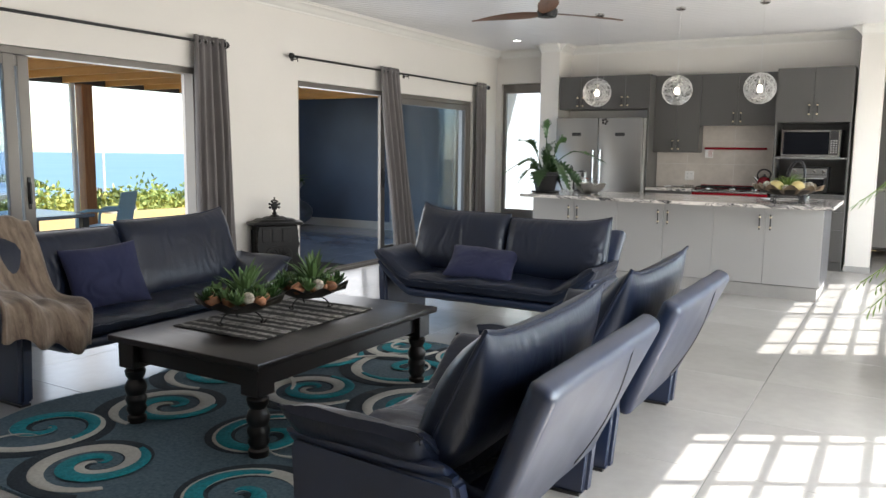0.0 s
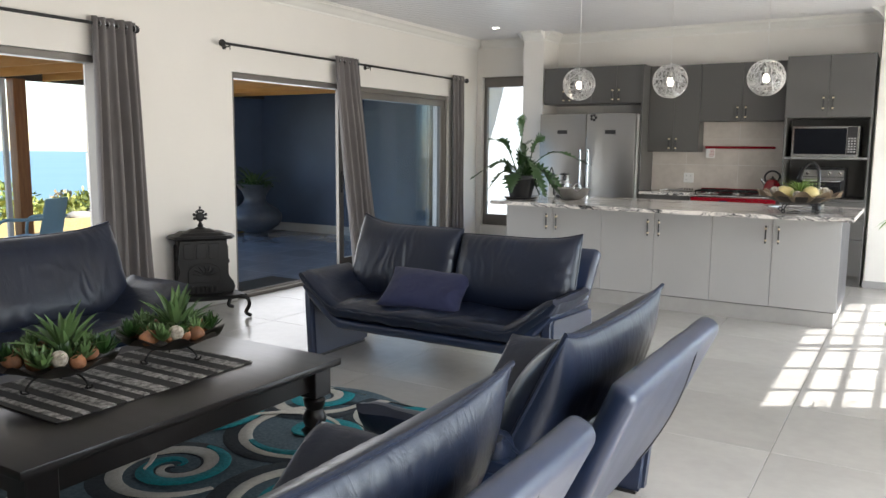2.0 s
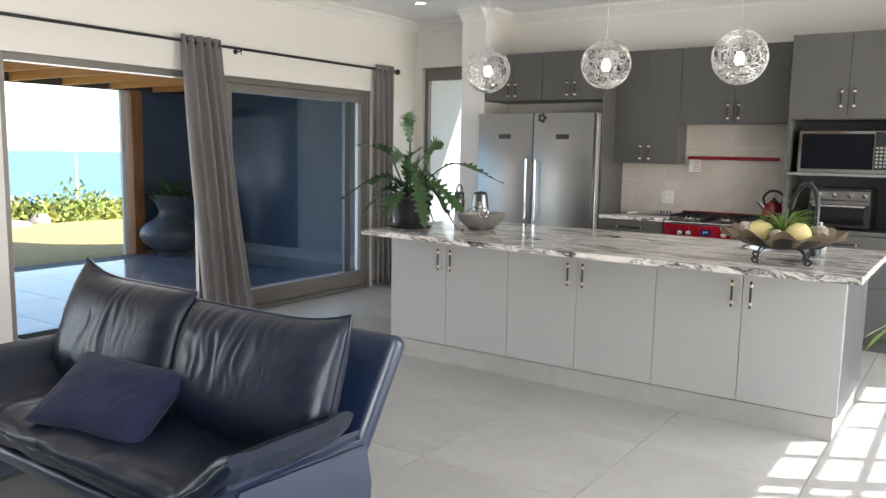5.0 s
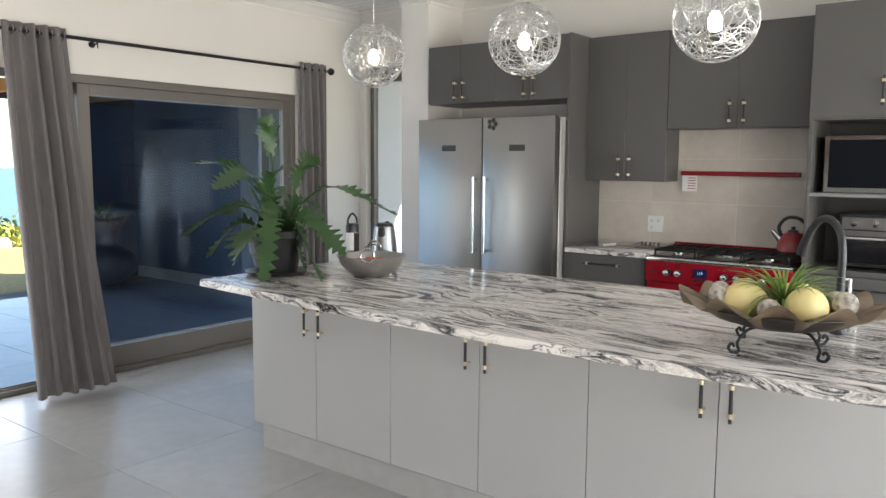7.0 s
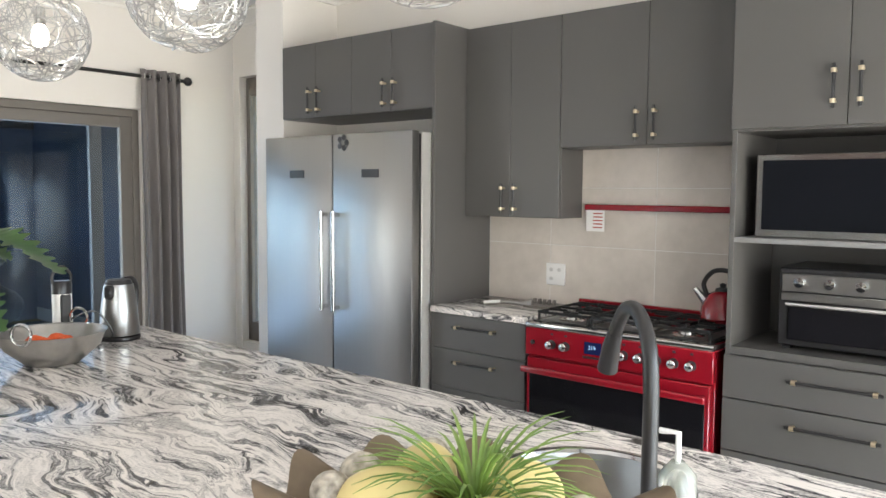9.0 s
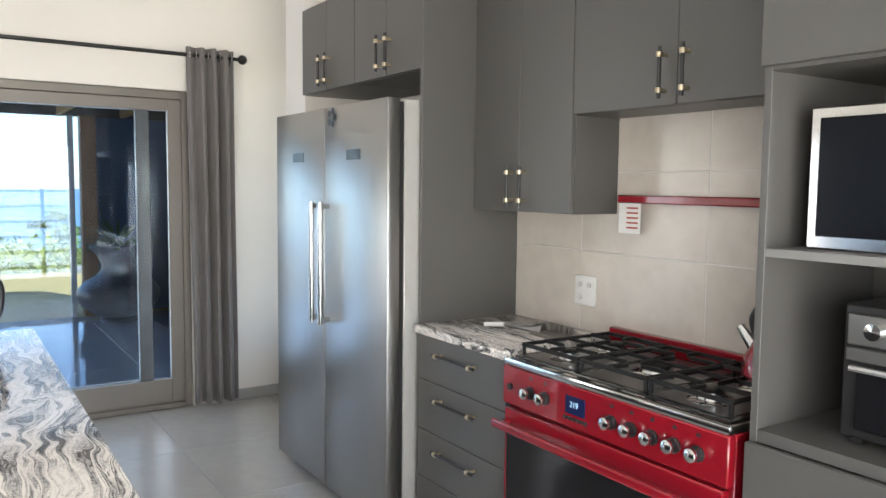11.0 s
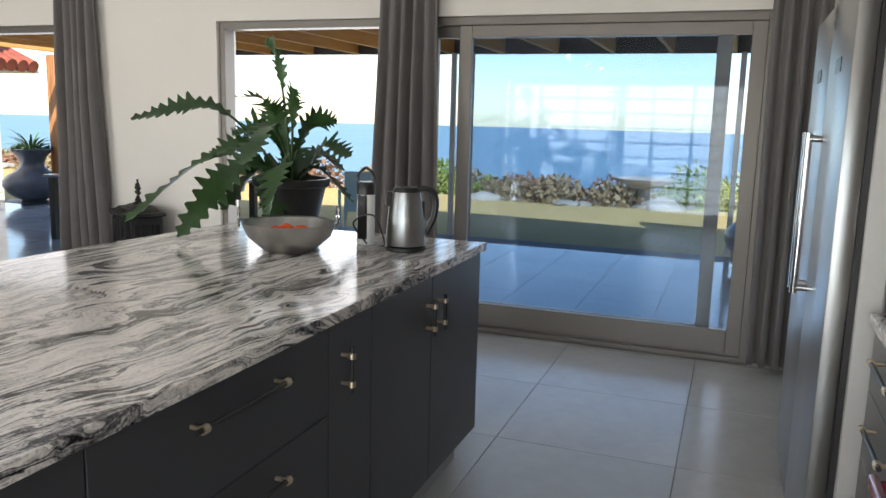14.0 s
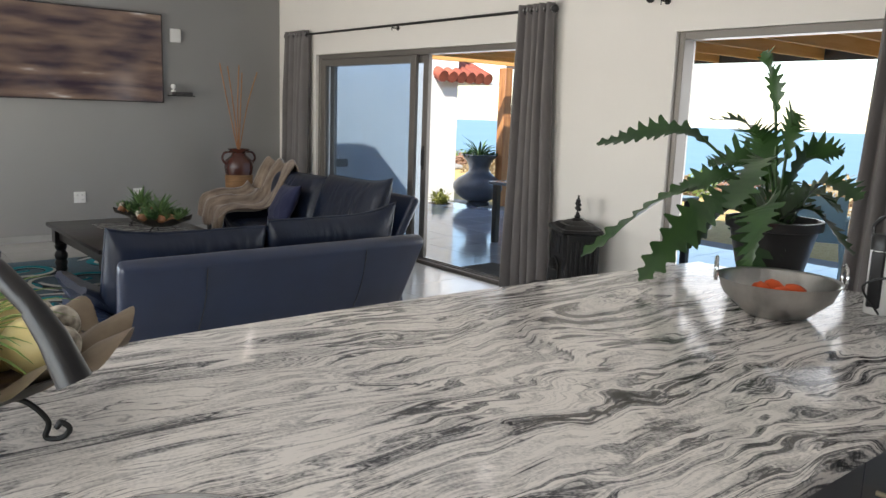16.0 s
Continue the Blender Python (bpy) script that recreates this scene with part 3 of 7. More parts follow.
solo("mast", tube(bmesh.new(), [(0, 0, 0), (0, 0, 2.2)], 0.04), M_WHITE, pose(-24, 17.5, land(-24, 17.5)), "slim pale mast in the scrub", "mast")


def fan_of_leaves(bm, n, length, width, rng, up=0.7, droop=0.5, z0=0.0, seg=5, r0=0.02):
    """Strap leaves that rise from one crown and bend outwards."""
    for i in range(n):
        a = 2 * math.pi * (i * 0.381966) + rng.uniform(-0.2, 0.2)
        e = up * rng.uniform(0.4, 1.25)
        ll = length * rng.uniform(0.7, 1.1)
        d = Vector((math.cos(a), math.sin(a), 0))
        s = Vector((-math.sin(a), math.cos(a), 0))
        rows = []
        p, ang = d * r0 + Vector((0, 0, z0)), math.atan2(e, 1 - min(0.95, e * 0.6))
        for k in range(seg + 1):
            u = k / seg
            w = width * (0.55 + 0.9 * u) * (1 - u ** 2.2) + 0.0006
            nrm = Vector((-math.sin(ang) * d.x, -math.sin(ang) * d.y, math.cos(ang)))
            rows.append([bm.verts.new(p - s * w + nrm * w * 0.35), bm.verts.new(p - nrm * w * 0.12), bm.verts.new(p + s * w + nrm * w * 0.35)])
            p = p + (d * math.cos(ang) + Vector((0, 0, math.sin(ang)))) * ll / seg
            ang -= droop / seg * rng.uniform(0.8, 1.2) * 1.6
        for q, r in zip(rows, rows[1:]):
            bm.faces.new((q[0], q[1], r[1], r[0]))
            bm.faces.new((q[1], q[2], r[2], r[1]))
    return bm


def patio_pot(x, y, label):
    p = thing("patio_urn", pose(x, y, -0.01), label, "planter", "patio urns")
    prof = [(0.19, 0), (0.2, 0.03), (0.17, 0.06), (0.27, 0.1), (0.38, 0.18), (0.43, 0.28), (0.42, 0.36), (0.35, 0.44), (0.24, 0.5), (0.18, 0.56), (0.17, 0.62), (0.21, 0.72), (0.28, 0.8), (0.3, 0.83), (0.27, 0.84), (0.24, 0.8)]
    part("body", lathe(prof, 32), M_POT, p)
    part("soil", lathe([(0.245, 0.78), (0.1, 0.8), (0.001, 0.8)], 16, cap=False), M_SOIL, p)
    part("foliage", fan_of_leaves(bmesh.new(), 26, 0.42, 0.022, random.Random(int(x * 10)), 0.9, 0.6, 0.8, r0=0.05), M_SUCC, p)
    clump(b := bmesh.new(), 0, 0, 0.78, 0.3, 0.12, 260, random.Random(5), 0.06, 0.02)
    part("ground_cover", b, M_LEAF, p, smooth=0)


patio_pot(-8.45, 9.87, "large bulbous blue-grey urn planted with succulents on the patio")
patio_pot(-8.72, -0.6, "large bulbous blue-grey urn with spiky plant beside the wing wall")

wp = thing("garden_plant", pose(-8.2, -0.98, -0.016), "small leafy green plant growing at the foot of the white wall", "plant")
part("foliage", clump(fan_of_leaves(bmesh.new(), 16, 0.3, 0.02, random.Random(3), 0.9, 0.5, 0.0), 0, 0, 0, 0.14, 0.22, 160, random.Random(8), 0.07, 0.02), SH[3], wp, smooth=0)
part("soil", lathe([(0.2, 0.0), (0.18, 0.012), (0.001, 0.016)], 16), M_SOIL, wp)
solo("wall_plaque", bx(0, 0.24, 0, 0.02, 0, 0.12, 0.003), M_FRAME, pose(-6.5, -1.199, 0.62), "small grey plaque on the white wing wall", "plaque")

# ---- kitchen ----


def pull(name, parent, x, y, z, length=0.16, vertical=True, way=-1):
    """A black bar handle on two brass feet. way: the side of y to which it stands out."""
    p = bmesh.new()
    h = length / 2
    if vertical:
        tube(p, [(x, y + way * 0.032, z - h), (x, y + way * 0.032, z + h)], 0.0065, 10)
    else:
        tube(p, [(x - h, y + way * 0.032, z), (x + h, y + way * 0.032, z)], 0.0065, 10)
    o = part(name, p, M_BLACK, parent)
    for s in (-1, 1):
        q = bmesh.new()
        c = Vector((x, y, z + s * (h - 0.025))) if vertical else Vector((x + s * (h - 0.025), y, z))
        tube(q, [c, c + Vector((0, way * 0.028, 0))], 0.006, 8)
        e = Vector((0, 0, 0.008)) if vertical else Vector((0.008, 0, 0))
        tube(q, [c + Vector((0, way * 0.032, 0)) - e, c + Vector((0, way * 0.032, 0)) + e], 0.0105, 10)
        part("brass_foot", q, M_BRASS, o, "polished brass foot")


def cabinet(name, x0, x1, y0, y1, z0, z1, doors, label, group, material=M_CAB, low_handles=True, hlen=0.16, way=-1):
    """A cabinet box with doors: (x0, x1, handle x or None). Doors hang on its y0 side (way -1) or its y1 side (way 1)."""
    c = thing(name, pose(x0, y0, z0), label, "kitchen cabinet", group)
    m = Matrix.Translation((-x0, -y0, -z0))
    part("body", bx(x0, x1, y0 + (0.022 if way < 0 else 0), y1 - (0 if way < 0 else 0.022), z0, z1, 0.001), material, c, m=m, smooth=0)
    for a, e, hx in doors:
        yy = (y0, y0 + 0.02) if way < 0 else (y1 - 0.02, y1)
        d = part("door", bx(a + 0.0015, e - 0.0015, *yy, z0 + 0.002, z1 - 0.002, 0.0015), material, c, m=m, smooth=0)
        if hx is not None:
            zz = z0 + 0.1 if low_handles else z1 - 0.13
            pull("handle", d, hx, y0 if way < 0 else y1, zz, hlen, way=way)
    return c


G = "kitchen cabinets"
cabinet("over_fridge_cabinet", -3.43, -2.80, 9.93, 10.417, 1.99, 2.44, [(-3.43, -3.115, -3.155), (-3.115, -2.80, -3.075)], "charcoal wall cabinet above the steel fridges", G)
cabinet("over_fridge_cabinet", -2.798, -2.17, 9.93, 10.417, 1.99, 2.44, [(-2.798, -2.484, -2.524), (-2.484, -2.17, -2.444)], "charcoal wall cabinet above the steel fridges", G)
solo("end_panel", bx(0, 0.022, 0, 0.5, 0, 2.44, 0.001), M_CAB, pose(-2.168, 9.915, 0), "tall charcoal end panel beside the fridge", "cabinet panel", smooth=0)
cabinet("wall_cabinet", -2.144, -1.54, 10.175, 10.417, 1.412, 2.435, [(-2.144, -1.842, -1.88), (-1.842, -1.54, -1.80)], "tall charcoal wall cabinet over the worktop", G)
cabinet("wall_cabinet", -1.538, -0.60, 10.175, 10.417, 1.77, 2.435, [(-1.538, -1.07, -1.115), (-1.07, -0.60, -1.025)], "wide charcoal wall cabinet over the cooker", G)
tall = thing("oven_tower", pose(-0.575, 9.905, 0), "charcoal tower cabinet holding microwave and small oven", "kitchen cabinet", G)
tx, tw = 0.0, 0.84
for x0, x1 in ((0, 0.02), (tw - 0.02, tw)):
    part("side_panel", bx(x0, x1, 0, 0.51, 0.1, 2.44, 0.001), M_CAB, tall, smooth=0)
part("back_panel", bx(0.021, tw - 0.021, 0.49, 0.51, 0.1, 2.44), M_CAB, tall, smooth=0)
for z0, z1 in ((0.1, 0.12), (0.90, 0.93), (1.79, 1.815), (2.42, 2.44)):
    part("board", bx(0.021, tw - 0.021, 0.001 if z0 in (0.90, 1.79) else 0.022, 0.489, z0, z1), M_CAB, tall, smooth=0)
part("shelf", bx(0.02, tw - 0.02, 0.002, 0.49, 1.352, 1.372), mat("grey_shelf", (0.2, 0.2, 0.2), 0.4), tall, "paler grey shelf", smooth=0)
part("plinth", bx(0.0, tw, 0.05, 0.5, 0.0, 0.098), M_CAB, tall, smooth=0)
for a, e, hx in ((0.0, tw / 2, tw / 2 - 0.045), (tw / 2, tw, tw / 2 + 0.045)):
    d = part("door", bx(a + 0.0015, e - 0.0015, -0.02, 0.0, 1.80, 2.44, 0.0015), M_CAB, tall, smooth=0)
    pull("handle", d, hx, -0.02, 1.94, 0.16)
for z0, z1 in ((0.725, 0.90), (0.51, 0.722), (0.12, 0.507)):
    d = part("drawer", bx(0.0015, tw - 0.0015, -0.02, 0.0, z0, z1 - 0.003, 0.0015), M_CAB, tall, smooth=0)
    pull("handle", d, tw / 2, -0.02, z1 - 0.07, 0.33, False)
basec = thing("drawer_unit", pose(-2.144, 9.9, 0), "charcoal drawer unit under the granite worktop", "kitchen cabinet", G)
part("body", bx(0, 0.6, 0.02, 0.517, 0.1, 0.905), M_CAB, basec, smooth=0)
part("plinth", bx(0, 0.6, 0.06, 0.5, 0, 0.098), M_CAB, basec, smooth=0)
for z0, z1 in ((0.72, 0.902), (0.51, 0.717), (0.31, 0.507), (0.105, 0.307)):
    d = part("drawer", bx(0.002, 0.598, 0, 0.019, z0, z1, 0.0015), M_CAB, basec, smooth=0)
    pull("handle", d, 0.3, 0.0, z1 - 0.06, 0.28, False)

# granite: flowing dark veins on white
M_GRANITE = bpy.data.materials.new("veined_granite")
M_GRANITE.use_nodes = True
t = M_GRANITE.node_tree
bs = t.nodes["Principled BSDF"]
bs.inputs["Roughness"].default_value = 0.11
bs.inputs["Specular IOR Level"].default_value = 0.3
co, mp = t.nodes.new("ShaderNodeTexCoord"), t.nodes.new("ShaderNodeMapping")
mp.inputs["Scale"].default_value = (0.8, 1.5, 1.5)
mp.inputs["Rotation"].default_value = (0, 0, radians(8))
t.links.new(co.outputs["Object"], mp.inputs[0])
warp = t.nodes.new("ShaderNodeTexNoise")
warp.inputs["Scale"].default_value, warp.inputs["Detail"].default_value, warp.inputs["Distortion"].default_value = 1.3, 3, 1.2
t.links.new(mp.outputs[0], warp.inputs["Vector"])
va = t.nodes.new("ShaderNodeVectorMath")
va.operation = "MULTIPLY_ADD"
va.inputs[1].default_value = (0.5, 0.5, 0.5)
t.links.new(warp.outputs["Color"], va.inputs[0])
t.links.new(mp.outputs[0], va.inputs[2])
veins = t.nodes.new("ShaderNodeTexNoise")
veins.inputs["Scale"].default_value, veins.inputs["Detail"].default_value, veins.inputs["Roughness"].default_value = 2.6, 12, 0.72
mp2 = t.nodes.new("ShaderNodeMapping")
mp2.inputs["Scale"].default_value = (0.45, 3.2, 1.5)
t.links.new(va.outputs[0], mp2.inputs[0])
t.links.new(mp2.outputs[0], veins.inputs["Vector"])
flow = t.nodes.new("ShaderNodeTexNoise")
flow.inputs["Scale"].default_value, flow.inputs["Detail"].default_value, flow.inputs["Roughness"].default_value = 1.5, 5, 0.5
t.links.new(mp2.outputs[0], flow.inputs["Vector"])
grain = t.nodes.new("ShaderNodeTexNoise")
grain.inputs["Scale"].default_value, grain.inputs["Detail"].default_value = 130, 4
t.links.new(co.outputs["Object"], grain.inputs["Vector"])


def calc(op, a, b_, c=None):
    n = t.nodes.new("ShaderNodeMath")
    n.operation = op
    for k_, v_ in enumerate((a, b_, c)):
        if v_ is None:
            continue
        if isinstance(v_, (int, float)):
            n.inputs[k_].default_value = v_
        else:
            t.links.new(v_, n.inputs[k_])
    return n.outputs[0]


# streaks that follow the flow: broad bands, fine lines and grain
axis = t.nodes.new("ShaderNodeSeparateXYZ")
t.links.new(va.outputs[0], axis.inputs[0])


def streak(along, across, detail, rough):
    v = t.nodes.new("ShaderNodeCombineXYZ")
    t.links.new(calc("MULTIPLY", axis.outputs[0], along), v.inputs[0])
    t.links.new(calc("MULTIPLY", flow.outputs["Fac"], across), v.inputs[1])
    n = t.nodes.new("ShaderNodeTexNoise")
    n.inputs["Scale"].default_value, n.inputs["Detail"].default_value, n.inputs["Roughness"].default_value = 1.0, detail, rough
    t.links.new(v.outputs[0], n.inputs["Vector"])
    return n.outputs["Fac"]


total_ = calc("MULTIPLY_ADD", streak(1.4, 13.0, 5, 0.6), 0.42, calc("MULTIPLY", streak(4.0, 60.0, 4, 0.6), 0.36))
total_ = calc("ADD", total_, calc("MULTIPLY", veins.outputs["Fac"], 0.16))
total_ = calc("MULTIPLY_ADD", grain.outputs["Fac"], 0.1, total_)
rp = t.nodes.new("ShaderNodeValToRGB")
rp.color_ramp.elements[0].position, rp.color_ramp.elements[0].color = 0.432, (0.012, 0.013, 0.015, 1)
rp.color_ramp.elements[1].position, rp.color_ramp.elements[1].color = 0.562, (0.84, 0.8, 0.76, 1)
e = rp.color_ramp.elements.new(0.468)
e.color = (0.11, 0.11, 0.115, 1)
e = rp.color_ramp.elements.new(0.51)
e.color = (0.5, 0.48, 0.465, 1)
t.links.new(total_, rp.inputs["Fac"])
t.links.new(rp.outputs[0], bs.inputs["Base Color"])
gb = t.nodes.new("ShaderNodeBump")
gb.inputs["Strength"].default_value, gb.inputs["Distance"].default_value = 0.03, 0.002
t.links.new(warp.outputs["Fac"], gb.inputs["Height"])
t.links.new(gb.outputs[0], bs.inputs["Normal"])

solo("worktop", bx(0, 0.605, 0, 0.535, 0, 0.033, 0.006, 2), M_GRANITE, pose(-2.146, 9.88, 0.907), "veined black and white granite worktop", "worktop")

isl = thing("kitchen_island", pose(-2.77, 7.61, 0), "kitchen island with pale grey doors facing the lounge", "kitchen island")
IW, ID = 2.99, 0.92
cb = bmesh.new()
box(cb, 0.0, 0.02, 0.022, ID - 0.022, 0.13, 0.905)
box(cb, IW - 0.02, IW, 0.022, ID - 0.022, 0.13, 0.905)
box(cb, 0.0205, IW - 0.0205, 0.022, 0.04, 0.13, 0.905)
box(cb, 0.0205, IW - 0.0205, ID - 0.04, ID - 0.022, 0.13, 0.905)
box(cb, 0.0205, IW - 0.0205, 0.0405, ID - 0.0405, 0.13, 0.15)
part("carcass", cb, M_CAB_SHADED, isl, "charcoal sides", smooth=0)
part("plinth", bx(0.06, IW - 0.02, 0.012, ID - 0.07, 0, 0.128), M_TILE, isl, "tiled plinth", smooth=0)
edges = [0.0, 0.49, 0.985, 1.48, 1.985, 2.475, IW]
for i in range(6):
    a, e = edges[i], edges[i + 1]
    d = part("door", bx(a + 0.0018, e - 0.0018, 0.0, 0.02, 0.135, 0.9, 0.0015), M_CABF, isl, "pale grey door", smooth=0)
    pull("handle", d, e - 0.05 if i % 2 == 0 else a + 0.05, 0.0, 0.745, 0.15)
Y1 = ID
for a, e, hx in ((0.0, 0.55, 0.5), (0.55, 1.04, 0.6), (1.04, 1.30, 1.225)):
    d = part("rear_door", bx(a + 0.0018, e - 0.0018, Y1 - 0.02, Y1, 0.135, 0.9, 0.0015), M_CAB_SHADED, isl, "charcoal door", smooth=0)
    pull("handle", d, hx, Y1, 0.765, 0.13, way=1)
for z0, z1 in ((0.66, 0.9), (0.4, 0.657), (0.135, 0.397)):
    d = part("rear_drawer", bx(1.302, 2.12, Y1 - 0.02, Y1, z0, z1, 0.0015), M_CAB_SHADED, isl, "charcoal drawer", smooth=0)
    pull("handle", d, 1.705, Y1, z1 - 0.065, 0.35, False, way=1)
for a, e, hx in ((2.122, 2.55, 2.5), (2.55, IW, 2.6)):
    d = part("rear_door", bx(a + 0.0018, e - 0.0018, Y1 - 0.02, Y1, 0.135, 0.9, 0.0015), M_CAB_SHADED, isl, "charcoal door", smooth=0)
    pull("handle", d, hx, Y1, 0.765, 0.13, way=1)
# the slab, with a softly bowed front edge
b = bmesh.new()
front = [(-2.80 + 3.12 * i / 16, 7.32 - 0.12 * math.sin(math.pi * min(1, (i / 16) * 0.75 + 0.02)) - 0.0 * i) for i in range(17)]
outline = front + [(0.32, 8.545), (-2.80, 8.545)]
SINK = (-0.237, 8.188)
inner = []
for i in range(len(outline)):
    p, q, r = Vector(outline[i - 1]), Vector(outline[i]), Vector(outline[(i + 1) % len(outline)])
    n1, n2 = (q - p).normalized(), (r - q).normalized()
    n_ = (Vector((-n1.y, n1.x)) + Vector((-n2.y, n2.x)))
    inner.append(q + n_ * (0.006 / max(0.5, n_.length_squared / 2)) * 0.5)
hole = [(SINK[0] + 0.205 * math.cos(math.pi * i / 24), SINK[1] + 0.205 * math.sin(math.pi * i / 24)) for i in range(48)]
loops = [[b.verts.new((x, y, z)) for x, y in pts] for pts, z in ((outline, 0.907), (outline, 0.935), (inner, 0.94))]
cutl = [[b.verts.new((x, y, z)) for x, y in hole] for z in (0.907, 0.94)]
n = len(outline)
for p, q in zip(loops, loops[1:]):
    for i in range(n):
        b.faces.new((p[i], p[(i + 1) % n], q[(i + 1) % n], q[i]))
for i in range(48):
    b.faces.new((cutl[0][(i + 1) % 48], cutl[0][i], cutl[1][i], cutl[1][(i + 1) % 48]))
for out_, in_ in ((loops[0], cutl[0]), (loops[2], cutl[1])):
    es = [b.edges.get((v[i], v[(i + 1) % len(v)])) for v in (out_, in_) for i in range(len(v))]
    bmesh.ops.triangle_fill(b, edges=es, use_beauty=True, use_dissolve=False)
bmesh.ops.recalc_face_normals(b, faces=b.faces[:])
solo("island_worktop", b, M_GRANITE, Matrix(), "long veined black and white granite slab on the island", "worktop")


def fridge(x, hx, label):
    f = thing("fridge", pose(x, 9.77, 0), label, "fridge", "fridges")
    part("body", bx(0.003, 0.612, 0.08, 0.645, 0.02, 1.86, 0.004), mat("fridge_side", (0.5, 0.5, 0.49), 0.4, 0.4), f, "grey sides")
    part("door_seal", bx(0.01, 0.605, 0.0605, 0.0795, 0.06, 1.85), M_BLACK, f, "dark door seal")
    d = part("door", bx(0.003, 0.612, 0.0, 0.06, 0.06, 1.865, 0.008, 2), M_STEEL, f)
    part("display", bx(0.24, 0.37, -0.003, 0.0, 1.62, 1.665), M_BLACK, d, "black display")
    b = bmesh.new()
    tube(b, [(hx, -0.045, 0.86), (hx, -0.045, 1.43)], 0.013, 12)
    for z in (0.88, 1.41):
        tube(b, [(hx, 0.0, z), (hx, -0.045, z)], 0.012, 10)
    part("handle", b, M_STEELS, d, "polished steel bar handle")
    part("foot", bx(0.03, 0.58, 0.08, 0.6, 0.0, 0.02), M_BLACK, f)
    return d


fridge(-3.405, 0.565, "tall brushed steel upright fridge")
fd = fridge(-2.79, 0.05, "tall brushed steel upright freezer")
b = bmesh.new()
for i in range(5):
    a = i * 2 * math.pi / 5
    bmesh.ops.create_circle(b, cap_ends=True, radius=0.018, segments=8, matrix=Matrix.Translation((0.09 + 0.03 * math.cos(a), -0.003, 1.815 + 0.03 * math.sin(a))) @ pose(0, 0, 0, 90))
part("magnet", b, M_BLACK, fd, "dark flower magnet")

# cooker
ck = thing("range_cooker", pose(-1.53, 9.875, 0), "deep red range cooker with gas hob and steel edge", "cooker")
CW = 0.92
part("body", bx(0.0, CW, 0.03, 0.54, 0.08, 0.9, 0.003), M_RED, ck)
part("plinth", bx(0.02, CW - 0.02, 0.06, 0.5, 0, 0.078), M_BLACK, ck)
part("hob_plate", bx(0.0, CW, 0.0, 0.5, 0.9, 0.925, 0.008, 2), M_STEELS, ck, "steel hob surround")
part("hob_well", bx(0.02, CW - 0.02, 0.035, 0.485, 0.926, 0.93), mat("hob_enamel", (0.025, 0.025, 0.027), 0.15), ck, "black enamel hob")
part("upstand", bx(0.0, CW, 0.5, 0.535, 0.9, 0.985, 0.005), M_RED, ck)
cp = part("control_panel", bx(0.0, CW, 0.0, 0.03, 0.765, 0.9, 0.004), M_RED, ck)
dp = part("display", bx(0.325, 0.41, -0.004, 0.0, 0.812, 0.868), mat("blue_display", (0.01, 0.015, 0.06), 0.2, emit=(0.05, 0.12, 1.0), strength=0.003), cp, "dark blue clock display")
cu = new("digits", bpy.data.curves.new("digits", "FONT"))
cu.data.body, cu.data.size, cu.data.extrude = "219", 0.026, 0.0003
cu.data.materials.append(mat("digit_glow", (0.4, 0.7, 1.0), 0.5, bump=0, emit=(0.45, 0.75, 1.0), strength=0.15))
cu.parent = dp
cu.matrix_basis = Matrix.Translation((0.345, -0.0045, 0.834)) @ pose(0, 0, 0, 90)
for i in range(6):
    part("button", bx(0.318 + i * 0.018, 0.331 + i * 0.018, -0.006, 0.0, 0.792, 0.802, 0.001), M_BLACK, cp)
part("ignition_button", lathe([(0.011, 0), (0.011, 0.008), (0.0, 0.009)], 14), M_BLACK, cp, m=Matrix.Translation((0.045, 0, 0.83)) @ pose(0, 0, 0, 90))
for kx in (0.15, 0.225, 0.52, 0.597, 0.674, 0.751, 0.828):
    k = part("knob", lathe([(0.022, 0), (0.022, 0.006), (0.019, 0.008), (0.018, 0.034), (0.0, 0.035)], 20), M_BLACK, cp, m=Matrix.Translation((kx, 0, 0.83)) @ pose(0, 0, 0, 90))
    part("knob_cap", lathe([(0.0187, 0.026), (0.0187, 0.034), (0.014, 0.038), (0.0, 0.039)], 20), M_STEELS, k, "steel cap")
    part("pointer", bx(-0.0015, 0.0015, -0.003, 0.015, 0.0391, 0.041), M_STEEL, k)
    part("symbol", bx(kx - 0.007, kx + 0.007, -0.0006, 0.0, 0.874, 0.884), M_BLACK, cp)
od = part("oven_door", bx(0.012, CW - 0.012, 0.0, 0.03, 0.1, 0.755, 0.004), M_RED, ck)
part("oven_glass", bx(0.03, CW - 0.03, -0.004, 0.0, 0.13, 0.69, 0.001), mat("dark_glass", (0.008, 0.008, 0.01), 0.05), od, "dark oven glass")
part("door_handle", bx(0.012, CW - 0.012, -0.062, -0.04, 0.69, 0.722, 0.008, 3), M_RED, od)
for x in (0.03, CW - 0.05):
    part("handle_bracket", bx(x, x + 0.02, -0.041, 0.0, 0.695, 0.717, 0.003), M_RED, od)
M_TRAY = mat("hob_steel", (0.2, 0.195, 0.19), 0.3, 0.9, scale=3, fine=80, bump=0.03, vary=0.15)
for x0, x1 in ((0.03, 0.31), (0.32, 0.60), (0.61, CW - 0.03)):
    part("hob_tray", bx(x0 + 0.012, x1 - 0.012, 0.05, 0.47, 0.9305, 0.932, 0.001), M_TRAY, ck, "dull steel hob tray")
